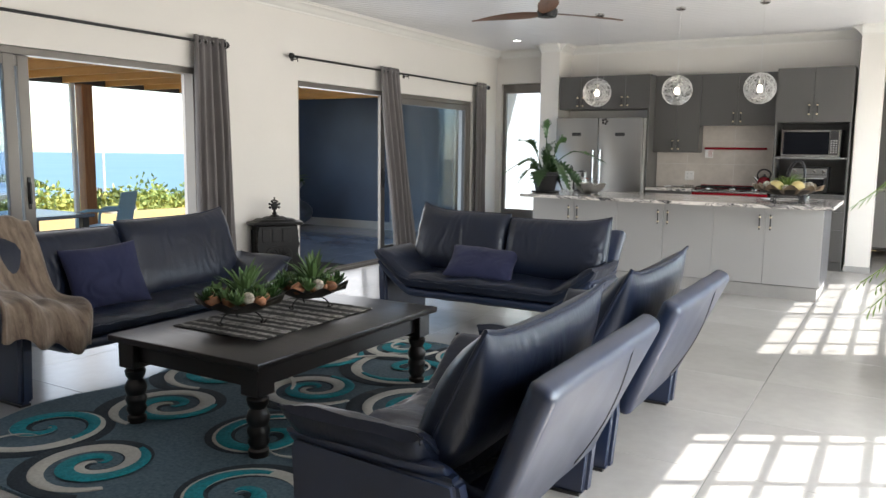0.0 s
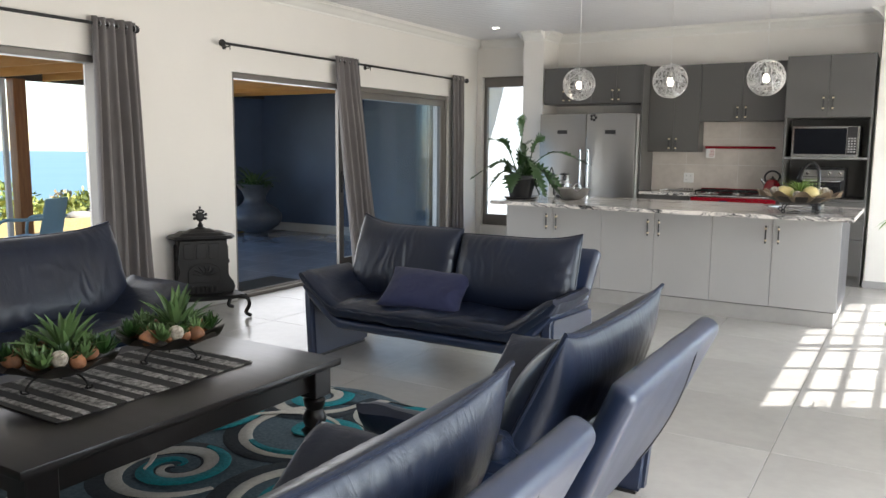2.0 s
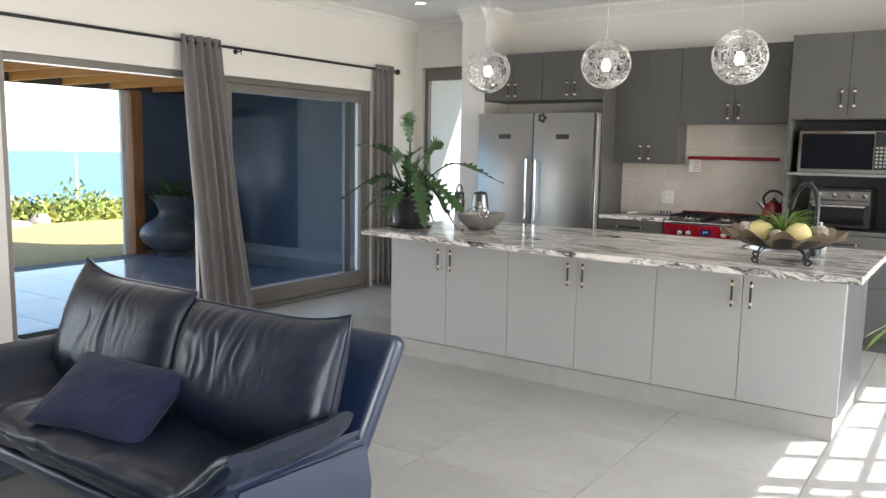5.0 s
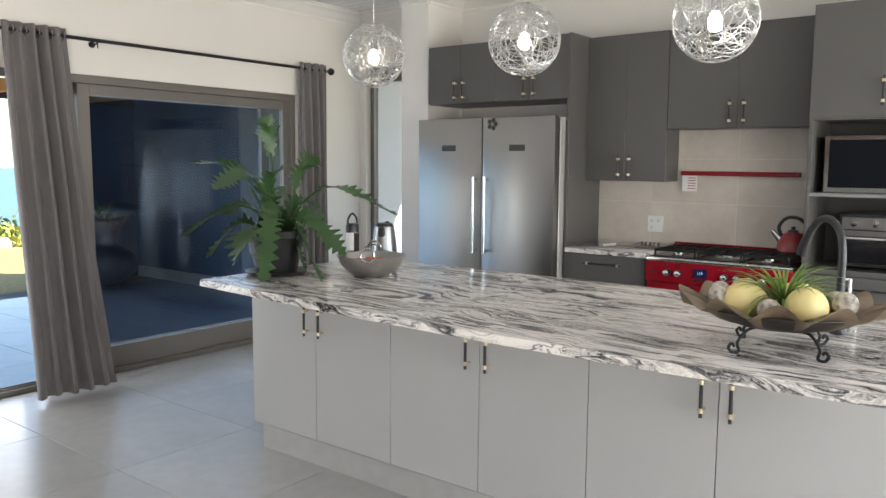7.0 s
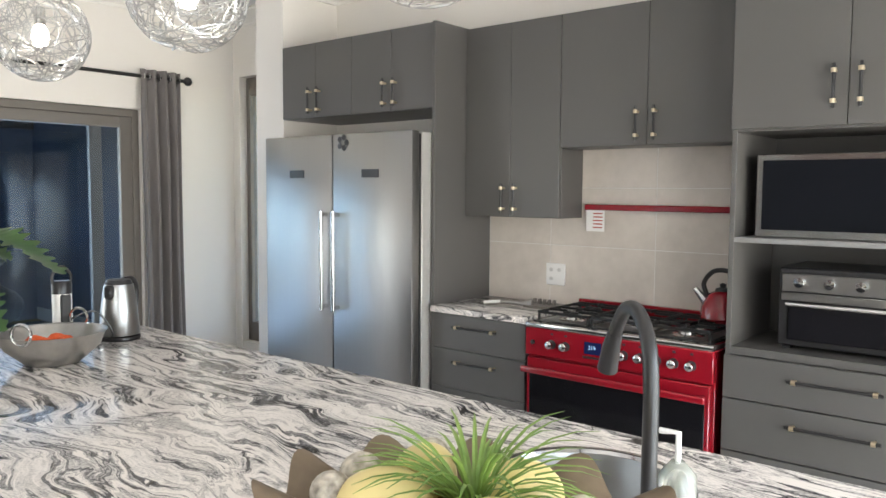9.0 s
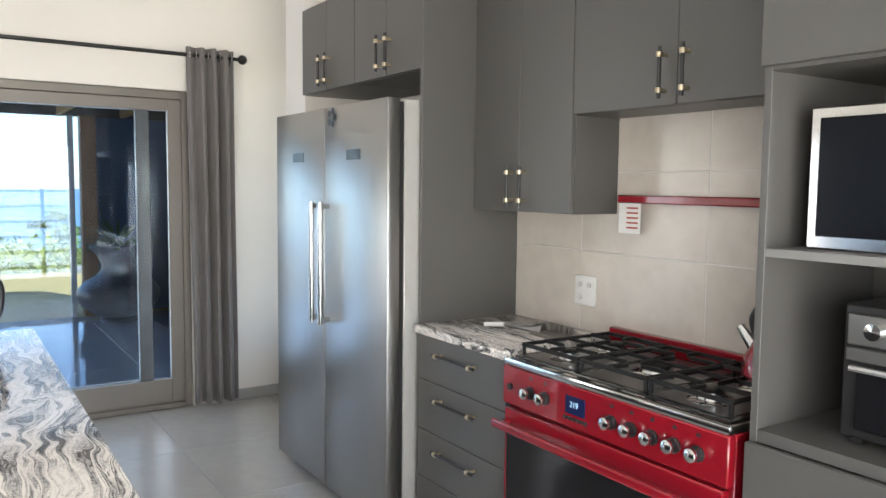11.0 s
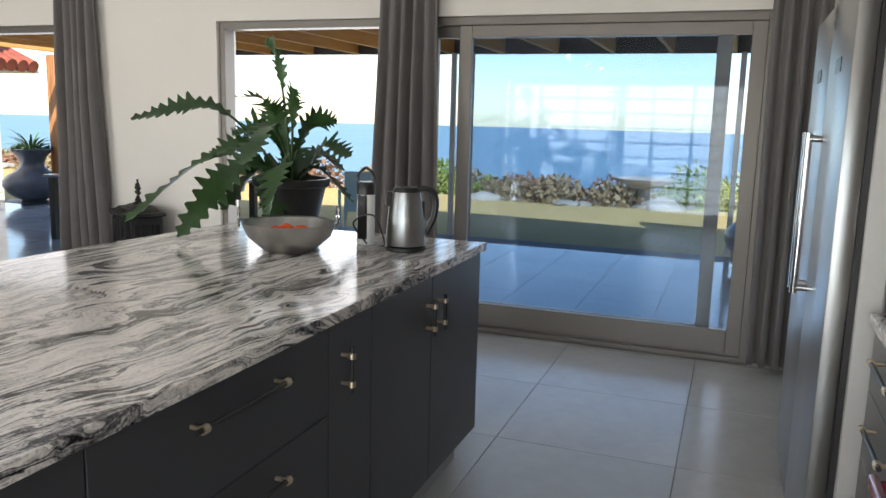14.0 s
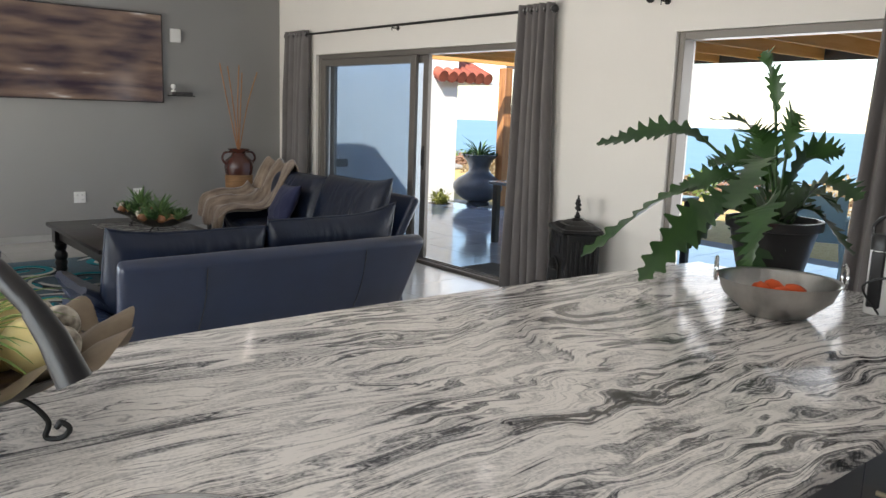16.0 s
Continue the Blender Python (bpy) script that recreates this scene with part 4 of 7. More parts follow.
for bx_, by_, br in ((0.17, 0.15, 0.032), (0.17, 0.37, 0.036), (0.46, 0.26, 0.05), (0.75, 0.15, 0.036), (0.75, 0.37, 0.032)):
    u = part("burner", lathe([(br + 0.034, 0.932), (br + 0.03, 0.935), (br + 0.008, 0.938), (br + 0.004, 0.945), (br, 0.946), (br, 0.957), (br - 0.003, 0.959)], 28, (bx_, by_)), M_STEELS, ck, "steel burner ring")
    part("burner_cap", lathe([(br - 0.003, 0.959), (br - 0.001, 0.964), (br - 0.006, 0.967), (0.0, 0.968)], 28, (bx_, by_)), M_IRON, u)
for x0, x1 in ((0.035, 0.312), (0.322, 0.598), (0.608, CW - 0.035)):
    xc = (x0 + x1) / 2
    ps = part("pan_support", bx(x0, x1, 0.052, 0.06, 0.962, 0.976, 0.002), M_IRON, ck, "black cast iron pan support")
    for x, y in ((x0 + 0.005, 0.06), (x1 - 0.005, 0.06), (x0 + 0.005, 0.455), (x1 - 0.005, 0.455)):
        part("support_foot", bx(x - 0.005, x + 0.005, y - 0.005, y + 0.005, 0.93, 0.9615, 0.001), M_IRON, ps)
    part("rear_bar", bx(x0, x1, 0.455, 0.463, 0.962, 0.976, 0.002), M_IRON, ps)
    part("cross_bar", bx(x0, x1, 0.256, 0.263, 0.9625, 0.9755, 0.002), M_IRON, ps)
    for xx in (x0 + 0.004, x1 - 0.004):
        part("side_bar", bx(xx - 0.004, xx + 0.004, 0.0605, 0.4545, 0.9625, 0.9755, 0.002), M_IRON, ps)
    for y0, y1 in ((0.0605, 0.125), (0.18, 0.2555), (0.2635, 0.335), (0.395, 0.4545)):
        part("finger", bx(xc - 0.004, xc + 0.004, y0, y1, 0.966, 0.980, 0.002), M_IRON, ps)
    for y in (0.15, 0.37):
        for s in (-1, 1):
            part("finger", bx(min(xc + s * 0.03, xc + s * 0.13), max(xc + s * 0.03, xc + s * 0.13), y - 0.0035, y + 0.0035, 0.966, 0.980, 0.002), M_IRON, ps)
for i in range(14):
    part("vent_slot", bx(0.12 + i * 0.05, 0.15 + i * 0.05, 0.486, 0.494, 0.9255, 0.927), M_BLACK, ck)
solo("splashback_bar", bx(0, 0.79, 0, 0.035, 0, 0.03, 0.004), M_RED, pose(-1.505, 10.375, 1.455), "dark red metal rail above the cooker", "rail")
tag = thing("instruction_card", pose(-1.49, 10.372, 1.345), "white safety card hanging from the red rail", "card")
part("card", bx(0, 0.105, 0, 0.002, 0, 0.11), M_WHITE, tag)
for i in range(5):
    part("print_bar", bx(0.04, 0.095, -0.0015, -0.0005, 0.018 + i * 0.018, 0.024 + i * 0.018), mat("red_print", (0.4, 0.05, 0.04), 0.6), tag, "small line of print")

# splash tiles
for i in range(4):
    for j in range(3):
        x0, x1 = (-2.143, -1.732) if i == 0 else (-1.728 + (i - 1) * 0.61, -1.122 + (i - 1) * 0.61)
        x1 = min(x1, -0.58)
        z0 = 0.94 if j == 0 else 1.262 + (j - 1) * 0.31
        z1 = 1.258 + j * 0.31
        if x1 - x0 < 0.02:
            continue
        structure("splash_tile", bx(x0, x1, 10.412, 10.4195, z0, min(z1, 1.8), 0.001), M_SPLASH, "grey stone-look wall tile")
structure("splash_grout", bx(-2.146, -0.57, 10.4132, 10.4185, 0.9, 1.8), mat("pale_grout", (0.65, 0.64, 0.62), 0.8))


def socket(name, x, y, z, way, w=0.12, h=0.12, depth=0.012):
    s = thing(name, pose(x, y, z), "white double wall socket", "wall socket", "wall sockets")
    y0, y1 = sorted((0, way * depth))
    part("plate", bx(-w / 2, w / 2, y0, y1, -h / 2, h / 2, 0.004), M_WHITE, s)
    for dx, dz in ((-0.025, 0.025), (0.025, 0.025), (-0.025, -0.025)):
        b = lathe([(0.011, 0), (0.011, 0.004), (0.009, 0.004), (0.008, 0.001)], 12)
        part("socket_hole", b, mat("shade_grey", (0.6, 0.6, 0.59), 0.5), s, m=Matrix.Translation((dx, way * depth, dz)) @ pose(0, 0, 0, -90 * way))


socket("wall_socket", -1.69, 10.411, 1.1, -1)
socket("wall_socket", -2.27, 0.081, 0.46, 1)
socket("wall_socket", -2.9, 0.081, 0.48, 1)

# microwave and small oven in the tower
mw = thing("microwave", pose(-0.5, 9.98, 1.374), "steel framed microwave with black glass door on the shelf", "microwave")
part("body", bx(0, 0.66, 0.01, 0.38, 0.0, 0.33, 0.006), M_BLACK, mw)
part("frame", bx(0.0, 0.66, 0.0, 0.01, 0.0, 0.33, 0.004), M_STEELS, mw, "steel front frame")
part("door_glass", bx(0.025, 0.535, -0.004, 0.0, 0.03, 0.305, 0.002), mat("microwave_glass", (0.008, 0.009, 0.012), 0.14, spec=0.08), mw, "black glass door")
kp = part("keypad", bx(0.54, 0.635, -0.004, 0.0, 0.03, 0.32, 0.002), M_BLACK, mw)
for i in range(3):
    for j in range(6):
        part("key", bx(0.551 + i * 0.028, 0.569 + i * 0.028, -0.006, -0.004, 0.05 + j * 0.028, 0.066 + j * 0.028), mat("pale_key", (0.4, 0.4, 0.4), 0.5), kp)
ov = thing("countertop_oven", pose(-0.4, 9.98, 0.932), "small steel and black countertop oven in the tower", "oven")
part("body", bx(0, 0.45, 0.01, 0.36, 0.015, 0.325, 0.006), M_BLACK, ov)
pf = part("control_panel", bx(0.014, 0.436, -0.002, 0.01, 0.232, 0.304, 0.003), M_STEEL, ov, "steel control panel")
for kx in (0.08, 0.19, 0.3, 0.4):
    part("knob", lathe([(0.021, 0), (0.019, 0.02), (0.0, 0.022)], 20), M_STEELS, pf, m=Matrix.Translation((kx, -0.002, 0.27)) @ pose(0, 0, 0, 90))
part("door_strip", bx(0.014, 0.436, -0.004, 0.01, 0.196, 0.227, 0.002), M_STEEL, ov, "steel strip above the glass")
part("door_glass", bx(0.04, 0.41, -0.004, 0.01, 0.04, 0.185, 0.003), mat("dark_glass", (0.008, 0.008, 0.01), 0.05), ov, "dark glass door")
part("door_handle", tube(bmesh.new(), [(0.04, -0.03, 0.185), (0.41, -0.03, 0.185)], 0.008, 8), M_STEELS, ov)
for x in (0.03, 0.42):
    part("foot", bx(x - 0.015, x + 0.015, 0.03, 0.06, 0, 0.015), M_BLACK, ov)

# ---- things on the island ----


def lobed_leaf(bm, p0, tip, length, width, rng, lobes=11):
    """A long deeply lobed leaf on a bent stalk that starts at p0 and ends at tip."""
    p0, tip = Vector(p0), Vector(tip)
    mid = (p0 + tip) / 2 + Vector((0, 0, 0.22 * (tip - p0).length + 0.05))
    pts = curve_pts([p0, (p0 * 0.55 + tip * 0.45) + (mid - (p0 + tip) / 2) * 0.95, tip], 14)
    total = sum((b - a).length for a, b in zip(pts, pts[1:]))
    start = max(0.0, 1 - length / total)
    k0 = int(start * (len(pts) - 1))
    tube(bm, pts[:k0 + 2], 0.006, 6)
    seg = pts[k0:]
    n = lobes * 6
    rows = []
    twist = rng.uniform(-0.8, 0.8)
    phase, wavy = (rng.uniform(0, 0.5), rng.uniform(0, 0.5)), rng.uniform(0.5, 1.0)
    for i in range(n + 1):
        u = i / n
        q = u * (len(seg) - 1)
        j = min(int(q), len(seg) - 2)
        p = seg[j].lerp(seg[j + 1], q - j)
        d = (seg[j + 1] - seg[j]).normalized()
        s = d.cross(Vector((0, 0, 1)))
        s = s.normalized() if s.length > 0.05 else Vector((1, 0, 0))
        s = Matrix.Rotation(twist, 3, d) @ s
        up = s.cross(d)
        env = math.sin(math.pi * min(1, u * 0.93 + 0.07)) ** 0.6
        w1, w2 = (width * 1.02 * env * (0.34 + 0.66 * min(1.0, 1.35 * (1 - (u * lobes + ph) % 1.0)) * min(1.0, 3.5 * ((u * lobes + ph) % 1.0))) * (0.95 + 0.5 * noise.noise(Vector((u * 9, ph * 30, twist * 9)))) + 0.002 for ph in phase)
        sag = -0.15 - 0.35 * wavy * math.sin(9 * u + twist * 5)
        rows.append([bm.verts.new(p - s * w1 + up * w1 * (0.25 + sag) + d * 0.6 * w1), bm.verts.new(p), bm.verts.new(p + s * w2 + up * w2 * (0.25 - sag) + d * 0.6 * w2)])
    for a, b in zip(rows, rows[1:]):
        bm.faces.new((a[0], a[1], b[1], b[0]))
        bm.faces.new((a[1], a[2], b[2], b[1]))
    return bm


TOP = 0.941
pl = thing("potted_plant", pose(-2.66, 7.69, TOP), "leafy plant with lobed leaves in a ribbed black pot", "potted plant")
part("saucer", lathe([(0.11, 0), (0.15, 0.004), (0.165, 0.02), (0.155, 0.022), (0.11, 0.01)], 28), M_BLACK, pl, "black saucer")
b = lathe([(0.1, 0.008), (0.105, 0.01), (0.15, 0.2), (0.165, 0.203), (0.168, 0.235), (0.155, 0.236), (0.145, 0.2), (0.0, 0.195)], 64)
for v in b.verts:
    r = math.hypot(v.co.x, v.co.y)
    if 0.01 < v.co.z < 0.2 and r > 0.1:
        k = 1 + 0.02 * math.cos(32 * math.atan2(v.co.y, v.co.x))
        v.co.x, v.co.y = v.co.x * k, v.co.y * k
part("pot", b, M_BLACK, pl, "ribbed black pot")
part("soil", lathe([(0.146, 0.2), (0.1, 0.21), (0.001, 0.212)], 20, cap=False), M_SOIL, pl)
rng = random.Random(11)
for tip, ll, w in (((0.04, -0.09, 0.82), 0.36, 0.05), ((0.66, 0.21, 0.33), 0.46, 0.055), ((-0.17, -0.40, 0.58), 0.42, 0.045), ((0.29, -0.60, 0.47), 0.46, 0.048), ((0.53, -0.18, 0.03), 0.46, 0.06),
                   ((0.48, -0.48, 0.06), 0.5, 0.055), ((-0.41, -0.30, 0.19), 0.34, 0.03), ((-0.23, -0.27, 0.09), 0.36, 0.055), ((0.19, 0.13, 0.61), 0.3, 0.05), ((-0.08, 0.18, 0.48), 0.3, 0.055), ((-0.25, 0.13, 0.26), 0.34, 0.055),
                   ((0.11, -0.07, 0.55), 0.3, 0.08), ((0.2, 0.02, 0.03), 0.34, 0.085), ((0.38, 0.13, 0.12), 0.34, 0.065), ((0.06, -0.32, 0.08), 0.34, 0.075), ((-0.3, -0.1, 0.3), 0.32, 0.055), ((0.14, -0.2, 0.42), 0.3, 0.07),
                   ((-0.16, 0.22, 0.12), 0.32, 0.06), ((0.26, -0.28, 0.3), 0.32, 0.05), ((0.02, 0.3, 0.34), 0.34, 0.055)):
    part("leaf", lobed_leaf(bmesh.new(), (rng.uniform(-0.04, 0.04), rng.uniform(-0.04, 0.04), 0.2), tip, ll, w * 1.3, rng), M_LEAF, pl)

bowl = thing("metal_bowl", pose(-2.22, 7.95, TOP), "hammered metal bowl with ring handles on the granite", "bowl")
part("bowl", lathe([(0.07, 0.0), (0.09, 0.003), (0.155, 0.06), (0.175, 0.11), (0.18, 0.112), (0.17, 0.108), (0.145, 0.06), (0.08, 0.012), (0.001, 0.01)], 40), mat("hammered_metal", (0.55, 0.54, 0.52), 0.32, 1.0, scale=14, fine=60, bump=0.7, vary=0.2), bowl)
for s in (-1, 1):
    c = Vector((s * 0.11, s * -0.145, 0.13))
    b = tube(bmesh.new(), [c + Vector((0.035 * math.cos(a) * 0.8, 0.035 * math.cos(a) * 0.55, 0.035 * math.sin(a))) for a in (2 * math.pi * i / 20 for i in range(20))], 0.005, 8, closed=True)
    part("ring_handle", b, M_STEELS, bowl)
cloth = mat("orange_cloth", (0.75, 0.12, 0.03), 0.8, bump=0.2)
for i in range(4):
    b = bmesh.new()
    bmesh.ops.create_icosphere(b, subdivisions=2, radius=0.038)
    for v in b.verts:
        v.co *= 1 + 0.2 * noise.noise(v.co * 30 + Vector((i, 0, 0)))
    solo("tomato", b, cloth, pose(-2.22 + (i % 2) * 0.07 - 0.04, 7.95 + (i // 2) * 0.07 - 0.04, TOP + 0.06), "orange red fruit lying in the metal bowl", "fruit", "fruit in the bowl")

ke = thing("electric_kettle", pose(-2.46, 8.32, TOP, 0, 0, 118), "brushed steel electric kettle with black handle on its base", "kettle")
part("base", lathe([(0.075, 0), (0.08, 0.004), (0.08, 0.016), (0.07, 0.02)], 28), M_BLACK, ke, "black power base")
part("jug", lathe([(0.074, 0.021), (0.077, 0.03), (0.07, 0.12), (0.06, 0.2), (0.055, 0.225), (0.05, 0.228)], 32), M_STEEL, ke)
part("lid", lathe([(0.054, 0.226), (0.045, 0.243), (0.0, 0.246)], 24), M_BLACK, ke, "black lid")
part("spout", bx(-0.078, -0.045, -0.018, 0.018, 0.17, 0.225, 0.008), M_BLACK, ke)
part("handle", tube(bmesh.new(), curve_pts([(0.04, 0, 0.238), (0.09, 0, 0.235), (0.115, 0, 0.2), (0.11, 0, 0.13), (0.078, 0, 0.06)], 8), 0.012, 10), M_BLACK, ke, "black handle")
part("water_gauge", bx(0.055, 0.072, -0.01, 0.01, 0.08, 0.19, 0.004), M_BLACK, ke)
th = thing("vacuum_flask", pose(-2.52, 8.12, TOP), "slim steel and black flask with a ring top on granite", "flask")
part("body", lathe([(0.034, 0), (0.036, 0.01), (0.036, 0.2), (0.03, 0.22)], 24), M_WHITE, th)
part("sleeve", bx(0.008, 0.038, -0.02, 0.02, 0.02, 0.2, 0.005), M_BLACK, th, "black band")
part("top", lathe([(0.037, 0.2), (0.037, 0.24), (0.03, 0.25), (0, 0.25)], 24), M_BLACK, th)
part("carry_ring", tube(bmesh.new(), curve_pts([(0, -0.034, 0.24), (0, -0.034, 0.275), (0, 0, 0.305), (0, 0.034, 0.275), (0, 0.034, 0.24)], 6), 0.006, 8), M_BLACK, th)
solo("kettle_cord", tube(bmesh.new(), curve_pts([(-2.49, 8.14, TOP + 0.004), (-2.45, 8.1, TOP + 0.09), (-2.42, 8.2, TOP + 0.13), (-2.4, 8.26, TOP + 0.03), (-2.47, 8.2, TOP + 0.004), (-2.52, 8.24, TOP + 0.005), (-2.45, 8.28, TOP + 0.006)], 10), 0.0035, 6), M_BLACK, Matrix(), "black power cord looped beside the kettle", "cord")

fb = thing("fruit_platter", pose(-0.11, 7.605, TOP, 0, 0, 12), "scalloped dark metal platter on curled feet with melons and decorative balls", "platter")
M_PLAT = mat("aged_bronze", (0.2, 0.15, 0.1), 0.45, 0.25, scale=10, fine=50, bump=0.3, vary=0.4)
prof = [(0.02, 0.075), (0.12, 0.078), (0.2, 0.10), (0.26, 0.135), (0.31, 0.155), (0.315, 0.158), (0.255, 0.145), (0.2, 0.112), (0.1, 0.088), (0.001, 0.086)]
oval = Matrix.Diagonal((1.0, 0.78, 1.0, 1.0))
part("dish", lathe(prof, 140, wave=11, amp=0.026), M_PLAT, fb, "tan scalloped rim and inside", m=oval)
part("underside", lathe([(0.02, 0.071), (0.12, 0.074), (0.2, 0.096), (0.262, 0.131), (0.262, 0.134), (0.2, 0.1), (0.001, 0.074)], 60), mat("dark_bronze", (0.03, 0.026, 0.022), 0.45, 0.4), fb, "dark underside", m=oval)
for i in range(4):
    a = math.pi / 4 + i * math.pi / 2
    c, s = math.cos(a), math.sin(a)
    pts = [(0.08, 0.078), (0.13, 0.07), (0.165, 0.035), (0.16, 0.006), (0.185, 0.004), (0.2, 0.02), (0.187, 0.032), (0.178, 0.022)]
    part("curled_foot", tube(bmesh.new(), curve_pts([(r * c, r * s, z) for r, z in pts], 6), 0.005, 8), M_IRON, fb)
M_MELON = mat("yellow_melon", (0.75, 0.62, 0.28), 0.45, scale=5, fine=40, bump=0.15, vary=0.15)
M_LACE = mat("cream_lace_ball", (0.62, 0.57, 0.48), 0.7, colour2=(0.12, 0.1, 0.08), scale=38, fine=70, bump=0.6)
rng = random.Random(3)
for i, (x, y, r, kind) in enumerate(((-0.1, -0.06, 0.062, 0), (0.09, -0.07, 0.064, 0), (0.02, 0.1, 0.06, 0), (-0.13, 0.06, 0.05, 0), (-0.19, -0.02, 0.035, 1), (0.0, -0.14, 0.036, 1), (0.19, -0.03, 0.037, 1), (0.14, 0.08, 0.036, 1), (-0.16, 0.11, 0.033, 1), (-0.17, -0.1, 0.032, 1))):
    b = bmesh.new()
    bmesh.ops.create_uvsphere(b, u_segments=20, v_segments=12, radius=r)
    for v in b.verts:
        v.co.x *= 1.25 if not kind else 1
    rr = math.hypot(x, y)
    z = (0.09 if rr < 0.12 else 0.09 + (rr - 0.1) * 0.5) + r
    solo("melon" if not kind else "decorative_ball", b, M_LACE if kind else M_MELON, pose(-0.11 + x, 7.605 + y, TOP + z, 0, 0, rng.uniform(0, 180)), "pale lacy ball lying on the platter" if kind else "yellow melon lying on the platter", "ornament" if kind else "fruit", "balls on the platter" if kind else "melons on the platter")
solo("air_plant", fan_of_leaves(bmesh.new(), 90, 0.22, 0.0042, random.Random(8), 1.0, 0.9, 0.0, seg=6, r0=0.01), M_LIME, pose(-0.11, 7.625, TOP + 0.14), "spiky lime green air plant on the fruit platter", "plant")

tap = thing("kitchen_tap", pose(-0.01, 7.98, TOP, 0, 0, -45), "matt black gooseneck kitchen tap on the island", "tap")
part("spout", tube(bmesh.new(), curve_pts([(0, 0, 0.0), (0, 0, 0.16), (0, 0, 0.28), (-0.02, 0, 0.355), (-0.075, 0, 0.397), (-0.14, 0, 0.392), (-0.19, 0, 0.35), (-0.213, 0, 0.32)], 8), 0.0135, 16), M_BLACK, tap)
part("spray_head", tube(bmesh.new(), [(-0.20, 0, 0.338), (-0.222, 0, 0.305), (-0.245, 0, 0.255)], 0.019, 16, radii=[0.0145, 0.0175, 0.0205]), M_BLACK, tap)
part("collar", lathe([(0.028, 0), (0.028, 0.05), (0.02, 0.06)], 20), M_BLACK, tap)
part("lever", tube(bmesh.new(), [(0.02, 0.0, 0.04), (0.07, 0.02, 0.07)], 0.007, 8), M_BLACK, tap)
sk = thing("sink", pose(SINK[0], SINK[1], 0.941), "round stainless steel sink set in the granite", "sink")
part("rim", lathe([(0.198, -0.004), (0.2, 0.0), (0.216, 0.0), (0.218, 0.003), (0.212, 0.006), (0.2, 0.004), (0.196, -0.004)], 48, cap=False), M_STEELS, sk)
part("basin", lathe([(0.199, 0.002), (0.194, -0.02), (0.186, -0.13), (0.165, -0.155), (0.04, -0.162), (0.001, -0.164)], 48, cap=False), M_STEEL, sk)
part("drain", lathe([(0.04, -0.1615), (0.038, -0.159), (0.02, -0.16), (0.001, -0.1605)], 24), M_STEELS, sk)
so = thing("soap_bottle", pose(0.005, 8.065, TOP), "clear pump bottle of liquid soap beside the tap", "bottle")
part("bottle", lathe([(0.03, 0), (0.033, 0.005), (0.033, 0.11), (0.012, 0.135)], 20), mat("clear_soap", (0.8, 0.85, 0.8), 0.08, trans=0.8, bump=0), so)
part("pump", tube(bmesh.new(), [(0, 0, 0.13), (0, 0, 0.185), (-0.035, 0, 0.183)], 0.006, 8), M_WHITE, so, "white pump")

rk = thing("stove_kettle", pose(-0.70, 10.2, 0.985), "shiny red whistling kettle on the cooker", "kettle")
part("body", lathe([(0.085, 0), (0.095, 0.01), (0.09, 0.06), (0.06, 0.115), (0.03, 0.13)], 28), M_RED, rk)
part("lid", lathe([(0.035, 0.126), (0.03, 0.14), (0.012, 0.145), (0.014, 0.16), (0, 0.165)], 20), M_BLACK, rk)
part("handle", tube(bmesh.new(), curve_pts([(-0.07, 0, 0.1), (-0.085, 0, 0.16), (-0.04, 0, 0.215), (0.03, 0, 0.215), (0.075, 0, 0.17), (0.06, 0, 0.11)], 8), 0.011, 10), M_BLACK, rk, "black arched handle")
part("spout", tube(bmesh.new(), [(-0.07, 0, 0.07), (-0.125, 0, 0.13)], 0.015, 10, radii=[0.022, 0.013]), M_STEELS, rk, "steel spout")
sp = thing("utensil", pose(-1.95, 10.1, 0.942, 0, 0, 15), "steel spoon with pale handle lying on the worktop", "utensil")
part("handle", tube(bmesh.new(), [(0, 0, 0.01), (0.09, 0.01, 0.02)], 0.009, 8), M_WHITE, sp)
part("head", tube(bmesh.new(), [(0.09, 0.01, 0.02), (0.2, 0.03, 0.012), (0.26, 0.04, 0.012)], 0.01, 8, radii=[0.005, 0.012, 0.03]), M_STEEL, sp)
rack = thing("utensil_rest", pose(-1.74, 10.16, 0.941), "grey slotted rest on the worktop", "utensil rest")
part("tray", bx(0, 0.16, 0, 0.1, 0, 0.012, 0.003), M_FRAME, rack)
for i in range(5):
    part("slot_tooth", bx(0.012 + i * 0.03, 0.026 + i * 0.03, 0.08, 0.1, 0.012, 0.04, 0.002), M_FRAME, rack)

# ---- lamps and fan ----


